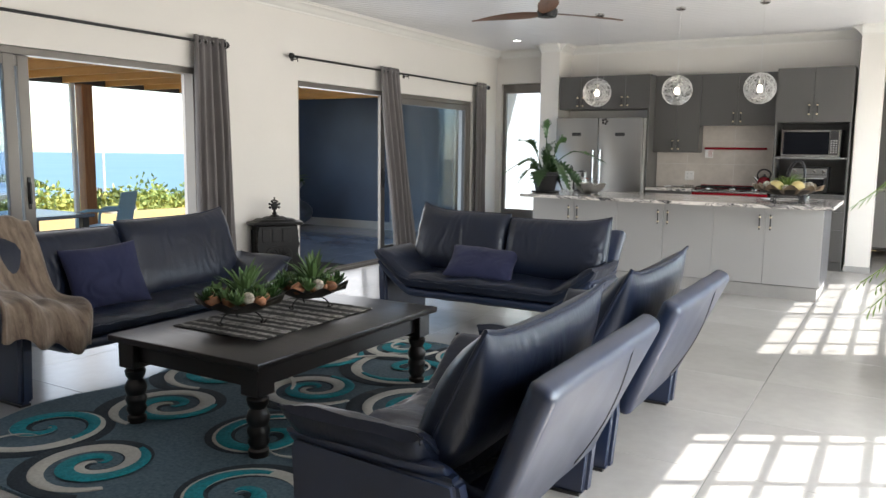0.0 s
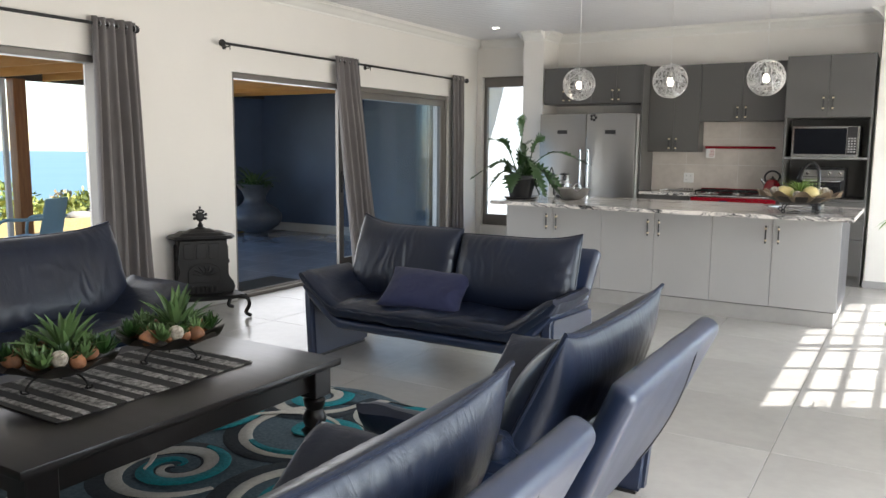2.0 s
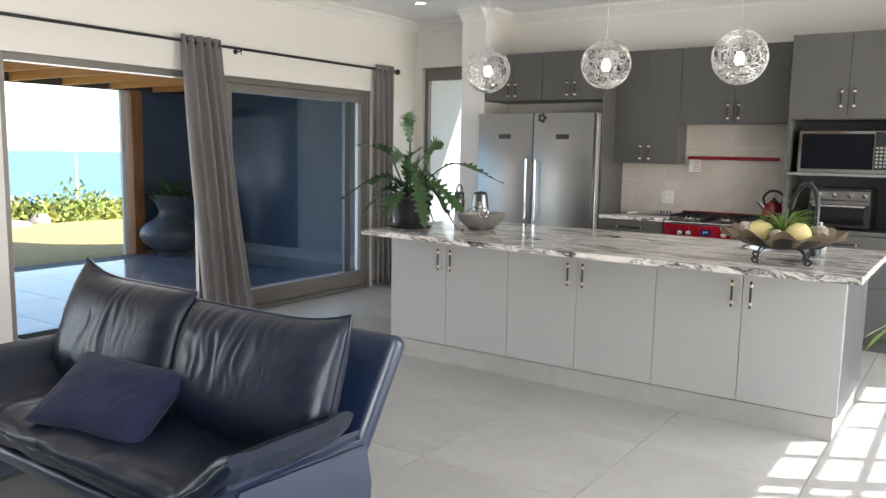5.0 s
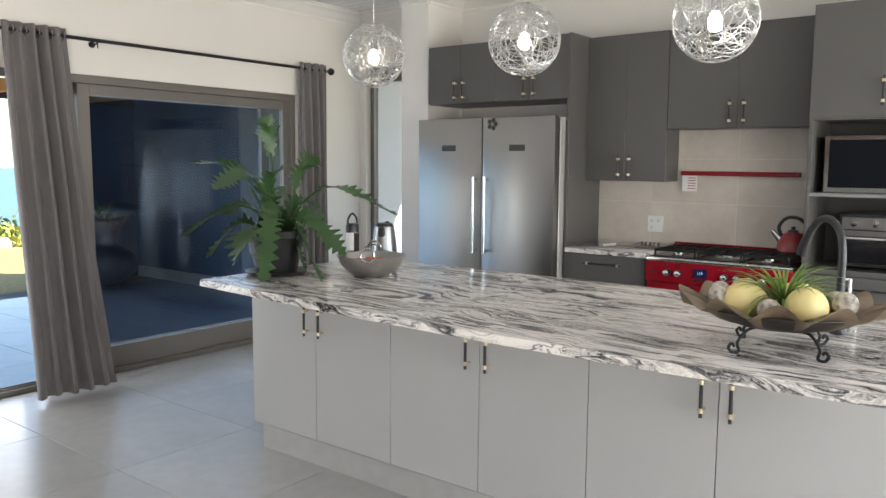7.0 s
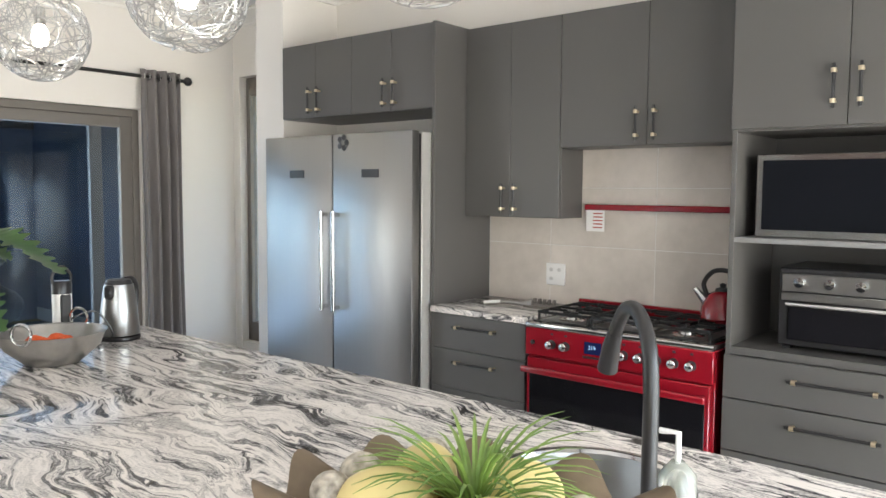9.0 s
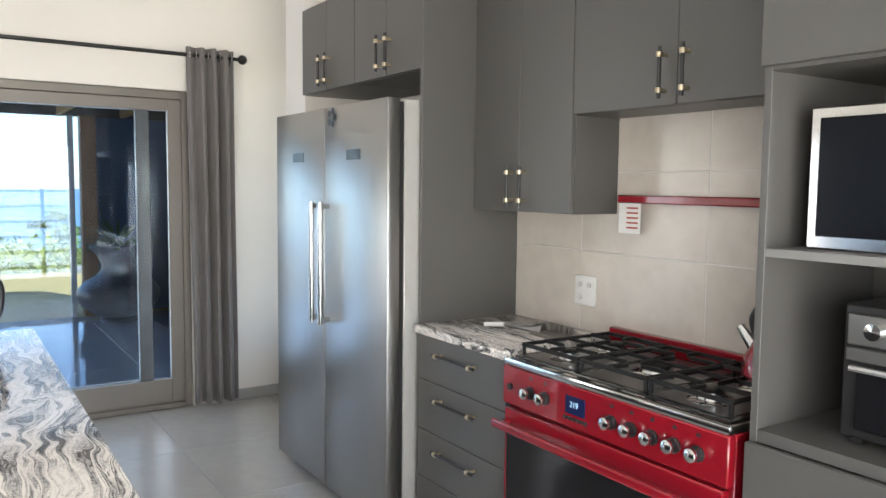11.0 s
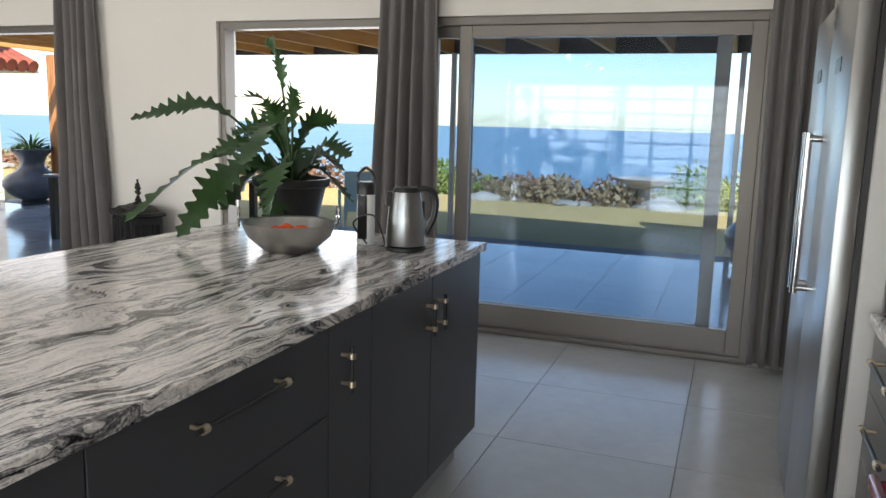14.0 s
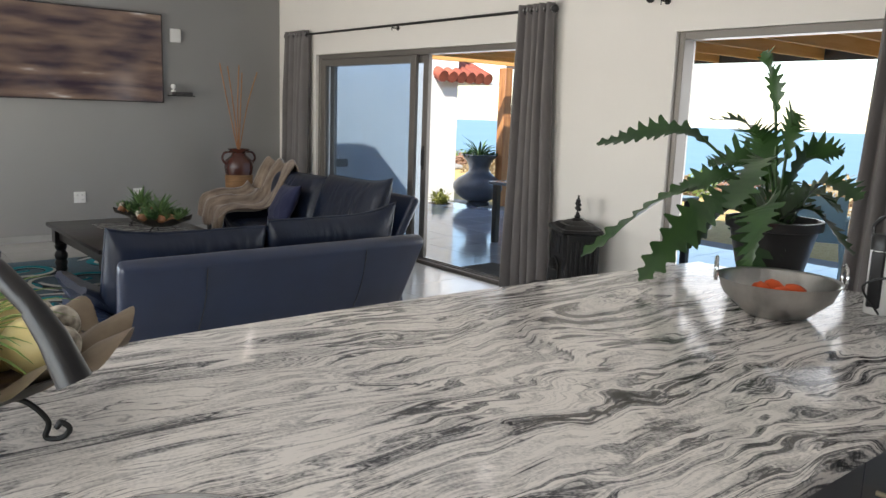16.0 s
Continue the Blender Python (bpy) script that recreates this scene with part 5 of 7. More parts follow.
def pendant(x, y, z, seed, gap):
    p = thing("pendant_lamp", pose(x, y, z), "woven silver wire ball pendant lamp, lit, over the island", "pendant lamp", "pendant lamps over the island")
    rng = random.Random(seed)
    for i in range(46):
        ax = Vector((rng.gauss(0, 1), rng.gauss(0, 1), rng.gauss(0, 1))).normalized()
        u = ax.orthogonal().normalized()
        v = ax.cross(u)
        off = rng.uniform(-0.75, 0.75)
        r = math.sqrt(1 - off * off)
        ph = rng.uniform(0, 6.28)
        n = 30
        pts = []
        for k in range(n):
            a = 2 * math.pi * k / n
            w = 0.10 * math.sin(3 * a + ph) + 0.06 * math.sin(7 * a + ph)
            q = (ax * (off + w) + (u * math.cos(a) + v * math.sin(a)) * r).normalized()
            pts.append(q * 0.155)
        part("wire", tube(bmesh.new(), pts, 0.0017, 4, closed=True), M_WIRE, p)
    part("bulb", lathe([(0.0, -0.045), (0.02, -0.04), (0.028, -0.015), (0.024, 0.012), (0.014, 0.03)], 16), M_LAMPGLASS, p, "warm white bulb")
    part("socket", lathe([(0.016, 0.028), (0.018, 0.03), (0.018, 0.085), (0.008, 0.09)], 14), M_STEELS, p)
    part("cord", tube(bmesh.new(), [(0, 0, 0.09), (0, 0, CEIL - z - 0.03)], 0.0022, 6), M_WHITE, p)
    part("ceiling_cup", lathe([(0.02, CEIL - z - 0.035), (0.05, CEIL - z - 0.02), (0.052, CEIL - z - 0.001)], 20), M_STEELS, p)
    lamp = new("bulb_light", bpy.data.lights.new("bulb_light", "POINT"))
    lamp.data.energy, lamp.data.shadow_soft_size, lamp.data.color = 1.6, 0.03, (1.0, 0.86, 0.66)
    lamp.matrix_world = pose(x, y, z + 0.005)


for i, x in enumerate((-2.17, -1.29, -0.47)):
    pendant(x, 7.92, 2.06, 20 + i, 0)


def downlight(x, y):
    d = thing("downlight", pose(x, y, CEIL - 0.012), "small round recessed downlight, lit", "ceiling light", "recessed downlights")
    part("trim_ring", lathe([(0.045, 0.004), (0.06, 0.002), (0.06, 0.012), (0.045, 0.012)], 24, cap=False), M_WHITE, d)
    part("lens", lathe([(0.0, 0.006), (0.045, 0.006)], 20, cap=False), M_DOWNLIGHT, d)


for x, y in ((-3.87, 9.41), (-3.5, 5.35), (0.75, 8.8), (-3.5, 1.6), (0.9, 1.6), (0.9, 5.3)):
    downlight(x, y)

M_BLADE = mat("walnut_blade", (0.17, 0.075, 0.035), 0.4, colour2=(0.09, 0.04, 0.02), scale=3, fine=26, stretch=(1, 10, 10), bump=0.05)
fan = thing("ceiling_fan", pose(-1.83, 5.68, 2.55, 0, 0, 54), "ceiling fan with three walnut blades, at rest", "ceiling fan")
part("downrod", tube(bmesh.new(), [(0, 0, 0.1), (0, 0, CEIL - 2.55)], 0.012, 12), M_IRON, fan)
part("motor", lathe([(0.03, -0.035), (0.075, -0.03), (0.085, 0.0), (0.085, 0.03), (0.06, 0.05), (0.04, 0.12), (0.0, 0.13)], 28), M_IRON, fan, "dark bronze motor housing")
part("canopy", lathe([(0.03, CEIL - 2.62), (0.06, CEIL - 2.59), (0.065, CEIL - 2.552)], 24), M_IRON, fan)
for i in range(3):
    b = bmesh.new()
    rows = []
    for k in range(17):
        u = k / 16
        r = 0.06 + 0.70 * u
        w = 0.03 + 0.055 * math.sin(math.pi * min(1, u * 1.1 + 0.02)) ** 0.7
        if u > 0.93:
            w *= 1 - (u - 0.93) * 9
        tw = 0.28 * (1 - u)
        z = 0.006 * math.sin(u * 3)
        rows.append([b.verts.new((r, s * w, z + s * w * tw + h)) for s, h in ((-1, 0), (0, 0.008), (1, 0), (0, -0.006))])
    for q, r in zip(rows, rows[1:]):
        for j in range(4):
            b.faces.new((q[j], q[(j + 1) % 4], r[(j + 1) % 4], r[j]))
    b.faces.new(rows[0])
    b.faces.new(rows[-1][::-1])
    part("blade", b, M_BLADE, fan, "walnut blade", m=Matrix.Rotation(i * 2 * math.pi / 3, 4, "Z"))

# ---- curtains ----


def curtain(y0, y1, b0, b1, folds, seed, out=0.0):
    """A hanging curtain between y0 and y1 at the rod and b0 and b1 at the hem."""
    c = thing("curtain", pose(-4.6, y0, 0), "grey eyelet curtain drawn aside, hanging from a black rod", "curtain", "grey curtains")
    rng = random.Random(seed)
    n, rows = folds * 12, 26
    ph = [rng.uniform(-0.5, 0.5) for _ in range(folds + 1)]
    b = bmesh.new()
    g = []
    for j in range(rows + 1):
        v = j / rows
        z = 2.385 - v * 2.355
        row = []
        for i in range(n + 1):
            u = i / n
            a, e = y0 + (b0 - y0) * v ** 1.2, y1 + (b1 - y1) * v ** 1.2
            y = a + (e - a) * u - y0
            f = u * folds
            amp = (0.035 + 0.02 * min(1, v * 3)) * (0.8 + 0.3 * math.sin(f * 1.7 + seed))
            w = math.sin(2 * math.pi * f + 0.5 * ph[int(f)] * v)
            x = amp * w + 0.012 * v * math.sin(5 * u + 6 * v + seed) + out * v ** 1.15
            y += 0.010 * math.cos(4 * math.pi * f) * v
            row.append(b.verts.new((x, y, z + 0.004 * math.sin(9 * u) * v)))
        g.append(row)
    for r, s in zip(g, g[1:]):
        for i in range(n):
            b.faces.new((r[i], r[i + 1], s[i + 1], s[i]))
    cl = part("cloth", b, M_CURTAIN, c, smooth=180)
    so_ = cl.modifiers.new("thickness", "SOLIDIFY")
    so_.thickness = 0.003
    for i in range(folds * 2):
        yy = (y1 - y0) * (i + 0.5) / (folds * 2)
        pts = [(0.026 * math.cos(a), yy, 2.335 + 0.026 * math.sin(a)) for a in (2 * math.pi * k / 14 for k in range(14))]
        part("eyelet", tube(bmesh.new(), pts, 0.0045, 6, closed=True), M_STEELS, c, "steel eyelet")


curtain(0.42, 0.92, 0.42, 0.95, 5, 1, 0.05)
curtain(4.37, 4.75, 4.33, 4.84, 5, 2)
curtain(7.2, 7.60, 7.2, 7.72, 5, 3, 0.22)
curtain(9.62, 9.93, 9.64, 9.93, 4, 4)
for y0, y1 in ((0.42, 4.73), (5.66, 9.97)):
    r = thing("curtain_rod", pose(-4.6, y0, 2.335), "black metal curtain rod with ball finials above the doors", "curtain rod", "curtain rods")
    part("pole", tube(bmesh.new(), [(0, 0, 0), (0, y1 - y0, 0)], 0.0125, 12), M_ROD, r)
    for yy in (-0.02, y1 - y0 + 0.02):
        b = bmesh.new()
        bmesh.ops.create_uvsphere(b, u_segments=14, v_segments=10, radius=0.032, matrix=Matrix.Translation((0, yy, 0)))
        part("finial", b, M_ROD, r)
    for yy in (0.07, (y1 - y0) / 2, y1 - y0 - 0.07):
        b = tube(bmesh.new(), [(-0.078, yy, -0.02), (-0.02, yy, -0.022), (0, yy, -0.014)], 0.006, 8)
        tube(b, [(0, yy, -0.02), (0, yy, -0.05)], 0.004, 6)
        tube(b, [(-0.079, yy, -0.02), (-0.07, yy, -0.02)], 0.022, 12)
        part("bracket", b, M_ROD, r)

# ---- seating ----


def crease(x, y, z, seed):
    """Ridged folds: broad swells with sharp creases between."""
    a = noise.noise(Vector((x * 6 + seed, y * 6, z * 6)))
    p = Vector((x * 15 + seed + 2.5 * a, y * 11, z * 7 + a))
    r = 1 - abs(noise.noise(p)) * 2.4
    q = 1 - abs(noise.noise(p * 2.1)) * 2.2
    return 0.7 * a + 0.45 * r * max(0.0, a + 0.35) + 0.18 * q


def leather_fold(x, z, u, v, seed):
    """Upright fine folds in patches, and gathers that run in from the seams."""
    patch = max(0.0, noise.noise(Vector((x * 3.2 + seed, z * 3.5, 1.5))) + 0.22)
    bend = noise.noise(Vector((x * 5, z * 6, seed)))
    fold = 1 - abs(noise.noise(Vector((x * 21 + 1.6 * bend + seed, z * 4.2 + bend, 0.3)))) * 2.6
    low = noise.noise(Vector((x * 4 + seed, z * 4, 4.0)))
    gather = abs(u) ** 7 * noise.noise(Vector((x * 4, z * 30, seed))) + abs(v) ** 7 * 0.7 * noise.noise(Vector((x * 27, z * 4, seed)))
    return 0.35 * low + 0.75 * fold * patch + 0.8 * gather


def pillow(w, h, t, seed, wrinkle=0.012, nx=56, ny=40, sq=4.0, pinch=0.0, ears=(0, 0), sqv=None, leather=False):
    """A soft stuffed cushion, w by h, standing in the xz plane, with welted seams."""
    b = bmesh.new()
    sqv = sqv or sq
    for s in (-1, 1):
        g = []
        for j in range(ny + 1):
            row = []
            for i in range(nx + 1):
                u, v = 2 * i / nx - 1, 2 * j / ny - 1
                k = max(0.0, (1 - abs(u) ** sq)) ** 0.5 * max(0.0, (1 - abs(v) ** sqv)) ** (0.5 if sqv == sq else 0.75)
                p = Vector((u * w / 2 * (1 - pinch * (1 - v * v)), 0, v * h / 2 * (1 - pinch * (1 - u * u))))
                nn = leather_fold(p.x, p.z, u, v, seed) if leather else crease(p.x, s * 0.5, p.z, seed)
                p.z += (ears[0] * max(0.0, -u) ** 3 + ears[1] * max(0.0, u) ** 3) * max(0.0, v) ** 2
                p.y = s * t / 2 * k + s * wrinkle * nn * min(1, k * 1.5)
                row.append(b.verts.new(p))
            g.append(row)
        for r, q in zip(g, g[1:]):
            for i in range(nx):
                b.faces.new((r[i], r[i + 1], q[i + 1], q[i]))
    bmesh.ops.remove_doubles(b, verts=b.verts, dist=0.0005)
    return b


def seam(w, h, pinch=0.0, radius=0.006, ears=(0, 0)):
    pts = []
    for i in range(12):
        pts.append((-w / 2 + w * i / 12, 0, -h / 2 * (1 - pinch * (1 - (2 * i / 12 - 1) ** 2))))
    for i in range(12):
        pts.append((w / 2 * (1 - pinch * (1 - (2 * i / 12 - 1) ** 2)), 0, -h / 2 + h * i / 12))
    for i in range(12):
        pts.append((w / 2 - w * i / 12, 0, h / 2 * (1 - pinch * (1 - (2 * i / 12 - 1) ** 2))))
    for i in range(12):
        pts.append((-w / 2 * (1 - pinch * (1 - (2 * i / 12 - 1) ** 2)), 0, h / 2 - h * i / 12))
    pts = [(x, y, z + (ears[0] * max(0.0, -2 * x / w) ** 3 + ears[1] * max(0.0, 2 * x / w) ** 3) * max(0.0, 2 * z / h) ** 2) for x, y, z in pts]
    return tube(bmesh.new(), pts, radius, 8, closed=True)


def sling(w, y0, y1, t, seed, lift=0.2, z=0.36, n=90, m_=26, wrinkle=0.008, puff=1.0, arm=0.3):
    """The seat pad whose ends rise over the arms. It runs across x, from y0 to y1 in depth."""
    b = bmesh.new()

    def centre(u):
        x = u * w / 2
        e = max(0.0, abs(x) - (w / 2 - arm)) / arm
        return x, z + lift * (e ** 1.25)

    rows = []
    per = 2 * m_
    for i in range(n + 1):
        u = 2 * i / n - 1
        x, zz = centre(u)
        x2, z2 = centre(min(1, u + 0.01))
        x1, z1 = centre(max(-1, u - 0.01))
        d = Vector((x2 - x1, 0, z2 - z1)).normalized()
        nrm = Vector((-d.z, 0, d.x))
        end = max(0.25, (1 - abs(u) ** 14) ** 0.5)
        row = []
        for k in range(per):
            a = 2 * math.pi * k / per
            cy, cz = math.cos(a), math.sin(a)
            cy = math.copysign(abs(cy) ** 0.35, cy)
            cz = math.copysign(abs(cz) ** 0.6, cz)
            p = Vector((x, (y0 + y1) / 2 + cy * (y1 - y0) / 2, zz)) + nrm * (cz * t / 2 * end)
            p += nrm * wrinkle * crease(p.x, p.y * 1.2, cz * 0.4, seed) * 1.3 * puff
            row.append(b.verts.new(p))
        rows.append(row)
    for r, q in zip(rows, rows[1:]):
        for k in range(per):
            b.faces.new((r[k], r[(k + 1) % per], q[(k + 1) % per], q[k]))
    b.faces.new(rows[0][::-1])
    b.faces.new(rows[-1])
    return b


def seat(name, m, w, cushions, label, category, group="", seed=0, back_z=0.9):
    """A leather seat: slab ends, a slung seat pad that rises over the arms, a leaning back shell and loose back cushions. It faces local -y."""
    s = thing(name, m, label, category, group)
    for sx in (-1, 1):
        b = bmesh.new()
        x = sx * (w / 2 - 0.045)
        prof = [(-0.30, 0.012), (0.31, 0.012), (0.335, 0.30), (0.30, 0.47), (-0.30, 0.50), (-0.325, 0.46)]
        a = [b.verts.new((x - 0.04, y, z)) for y, z in prof]
        c = [b.verts.new((x + 0.04, y, z)) for y, z in prof]
        b.faces.new(a)
        b.faces.new(c[::-1])
        for i in range(6):
            b.faces.new((a[i], a[(i + 1) % 6], c[(i + 1) % 6], c[i]))
        bmesh.ops.bevel(b, geom=b.edges[:], offset=0.02, segments=3, affect="EDGES")
        part("end_panel", b, M_SHELL, s, "leather covered end panel")
        part("glide", bx(x - 0.03, x + 0.03, -0.28, 0.28, 0.0, 0.013), M_BLACK, s)
    part("seat_frame", sling(w - 0.03, -0.335, 0.26, 0.085, seed + 9, 0.23, 0.275, wrinkle=0.003, arm=0.3), M_SHELL, s, "upholstered frame under the seat pad")
    part("seat_pad", sling(w + 0.02, -0.345, 0.2, 0.12, seed, 0.22, 0.365, wrinkle=0.014, arm=0.31), M_LEATHER, s, "creased leather seat pad over the arms")
    for y in (-0.34, 0.195):
        pts = []
        for i in range(41):
            x_ = (2 * i / 40 - 1) * (w + 0.01) / 2
            e_ = max(0.0, abs(x_) - ((w + 0.02) / 2 - 0.31)) / 0.31
            pts.append((x_, y - 0.006 * (1 if y < 0 else -1) + 0.004 * math.sin(i * 1.7 + seed), 0.375 + 0.22 * e_ ** 1.25 + 0.004 * math.sin(i * 2.3)))
        part("seat_welt", tube(bmesh.new(), pts, 0.006, 6), M_LEATHER, s, "piped edge of the seat pad")
    # back shell
    tilt = pose(0, 0.30, 0.24, -24)
    b = box(bmesh.new(), -(w / 2 - 0.06), w / 2 - 0.06, -0.045, 0.045, 0.0, 0.60, 0.035, 4)
    bmesh.ops.subdivide_edges(b, edges=[e for e in b.edges if abs(e.verts[0].co.x - e.verts[1].co.x) > w / 2], cuts=14)
    for v in b.verts:
        k = (v.co.z / 0.60)
        v.co.x *= (0.86 + 0.2 * k) if cushions == 1 else (0.95 + 0.07 * k)
        v.co.y += 0.03 * math.sin(math.pi * k) + 0.004 * noise.noise(v.co * 6 + Vector((seed, 0, 0)))
    part("back_shell", b, M_SHELL, s, "smooth leather back shell", m=tilt)
    for xs_ in ((-w / 4, w / 4) if cushions > 1 else (-w / 6,)):
        pts = [(xs_ + 0.004 * math.sin(7 * k), 0.0465 + 0.03 * math.sin(math.pi * k), 0.03 + 0.54 * k) for k in [i / 12 for i in range(13)]]
        part("shell_seam", tube(bmesh.new(), pts, 0.0025, 6), M_ROD, s, "stitched seam", m=tilt)
    cw = (w - 0.14) / cushions
    for i in range(cushions):
        xc = -(w - 0.14) / 2 + cw * (i + 0.5)
        hh = 0.53 if cushions == 1 else (0.56, 0.5)[i] if name == "love_seat" else (0.52, 0.58)[i]
        mm = pose(xc, 0.19, 0.42 + 0.21, -19, 0, 0) if cushions > 1 else pose(xc, 0.215, 0.62, -26, 0, 0)
        ea = (0.055, 0.055) if cushions == 1 else (0.07 if i == 0 else 0.0, 0.05 if i == cushions - 1 else 0.0)
        cover = pillow(cw - 0.005, hh, 0.2 if cushions > 1 else 0.22, seed + i * 3.3, 0.009 if cushions > 1 else 0.005, 90, 60, sq=7, ears=ea, sqv=4 if cushions > 1 else 2.4, leather=True)
        p = part("back_cushion", cover, M_LEATHER, s, "puffy leather back cushion", m=mm, smooth=180)
        part("welt", seam(cw - 0.012, hh - 0.006, radius=0.008, ears=ea), M_LEATHER, p, "piped seam")
    return s


seat("love_seat", pose(-1.90, 4.95, 0), 1.84, 2, "two-seat navy leather sofa on pale tiles before the island", "sofa", seed=1)
seat("armchair", pose(-0.50, 3.25, 0, 0, 0, -90), 1.16, 1, "navy leather armchair with its back to the walkway", "armchair", "leather armchairs", 20)
seat("armchair", pose(-0.50, 1.89, 0, 0, 0, -90), 1.16, 1, "navy leather armchair at the corner of the patterned rug", "armchair", "leather armchairs", 31)
seat("long_sofa", pose(-3.45, 2.85, 0, 0, 0, 90), 2.1, 2, "long navy leather sofa before the patio doors", "sofa", seed=44)


def scatter(x, y, z, rx, ry, rz, seed, w=0.5, h=0.36, label="dark blue fabric scatter cushion on the leather sofa"):
    c = solo("scatter_cushion", pillow(w, h, 0.15, seed, 0.012, sq=2.6, pinch=0.08), M_CUSHION, pose(x, y, z, rx, ry, rz), label, "cushion", "blue scatter cushions", smooth=180)
    return c


scatter(-1.98, 4.87, 0.52, -58, 4, 14, 3, 0.56, 0.38)
scatter(-3.42, 2.55, 0.6, -25, -3, 80, 5, 0.5, 0.42)

# knitted throw over the far end of the long sofa
b = bmesh.new()
gr = []
for j in range(40):
    v = j / 39
    row = []
    for i in range(30):
        u = i / 29
        path_ = curve_pts([(-3.82, 0, 0.72), (-3.74, 0, 0.94), (-3.62, 0, 0.80), (-3.45, 0, 0.52), (-3.15, 0, 0.50), (-3.0, 0, 0.44), (-2.96, 0, 0.26)], 6)
        q = v * (len(path_) - 1)
        k = min(int(q), len(path_) - 2)
        p = path_[k].lerp(path_[k + 1], q - k)
        y = 1.62 + 0.62 * u * (1 - 0.2 * v) + 0.05 * math.sin(3 * v)
        lift = max(0.0, (2.05 - y)) * 0.35 if p.z < 0.6 else 0
        row.append(b.verts.new((p.x + 0.02 * math.sin(14 * u + 3 * v), y, p.z + 0.035 + lift + 0.022 * math.sin(17 * u + 4 * v) + 0.01 * noise.noise(Vector((u * 9, v * 9, 0))))))
    gr.append(row)
for r, s_ in zip(gr, gr[1:]):
    for i in range(29):
        b.faces.new((r[i], r[i + 1], s_[i + 1], s_[i]))
M_THROW = mat("knitted_throw", (0.27, 0.21, 0.155), 0.95, colour2=(0.09, 0.06, 0.045), scale=9, fine=70, stretch=(0.7, 3.6, 0.7), bump=1.0, sheen=0.3)
throw = solo("throw_blanket", b, M_THROW, Matrix(), "brown and cream knitted throw draped over the long sofa", "blanket", smooth=180)
mod = throw.modifiers.new("thickness", "SOLIDIFY")
mod.thickness = 0.012

# ---- coffee table, runner, arrangements, rug ----
ct = thing("coffee_table", pose(-2.03, 2.665, 0), "black varnished wooden coffee table with turned legs on the rug", "coffee table")
TH, TWX, TWY = 0.475, 0.51, 0.76
part("tabletop", box(bmesh.new(), -TWX, TWX, -TWY, TWY, TH - 0.035, TH, 0.008, 2), M_TABLE, ct)
for s in (-1, 1):
    part("apron", box(bmesh.new(), -TWX + 0.13, TWX - 0.13, s * (TWY - 0.085) - 0.015, s * (TWY - 0.085) + 0.015, TH - 0.14, TH - 0.036, 0.003), M_TABLE, ct)
    part("apron", box(bmesh.new(), s * (TWX - 0.085) - 0.015, s * (TWX - 0.085) + 0.015, -TWY + 0.13, TWY - 0.13, TH - 0.14, TH - 0.036, 0.003), M_TABLE, ct)
leg = [(0.04, 0.0), (0.047, 0.02), (0.047, 0.045), (0.037, 0.055), (0.046, 0.07), (0.051, 0.085), (0.044, 0.105), (0.051, 0.125), (0.053, 0.14), (0.044, 0.16), (0.052, 0.18), (0.055, 0.2), (0.047, 0.222), (0.036, 0.24), (0.048, 0.26), (0.052, 0.285), (0.036, 0.305)]
for sx in (-1, 1):
    for sy in (-1, 1):
        cx, cy = sx * (TWX - 0.09), sy * (TWY - 0.09)
        lb = lathe(leg, 24, (cx, cy))
        box(lb, cx - 0.055, cx + 0.055, cy - 0.055, cy + 0.055, 0.304, TH - 0.036, 0.005)
        part("leg", lb, M_TABLE, ct)

ru = thing("table_runner", pose(-2.1, 2.67, TH + 0.001), "black and white woven runner lying on the coffee table", "table runner")
rr_ = random.Random(2)
M_RB, M_RW = mat("black_weave", (0.02, 0.02, 0.02), 0.9, bump=0.9, fine=200), mat("white_weave", (0.42, 0.41, 0.39), 0.9, colour2=(0.03, 0.03, 0.03), scale=40, fine=160, bump=0.9)
y = -0.47
k = 0
while y < 0.47:
    d = rr_.choice((0.03, 0.045, 0.06))
    d = min(d, 0.47 - y)
    b = bmesh.new()
    box(b, -0.3 + rr_.uniform(-0.004, 0.004), 0.3 + rr_.uniform(-0.004, 0.004), y, y + d, 0, 0.006 + 0.001 * (k % 2), 0.002)
    part("woven_band", b, M_RW if k % 2 else M_RB, ru)
    y += d
    k += 1
    if y > 0.465:
        break


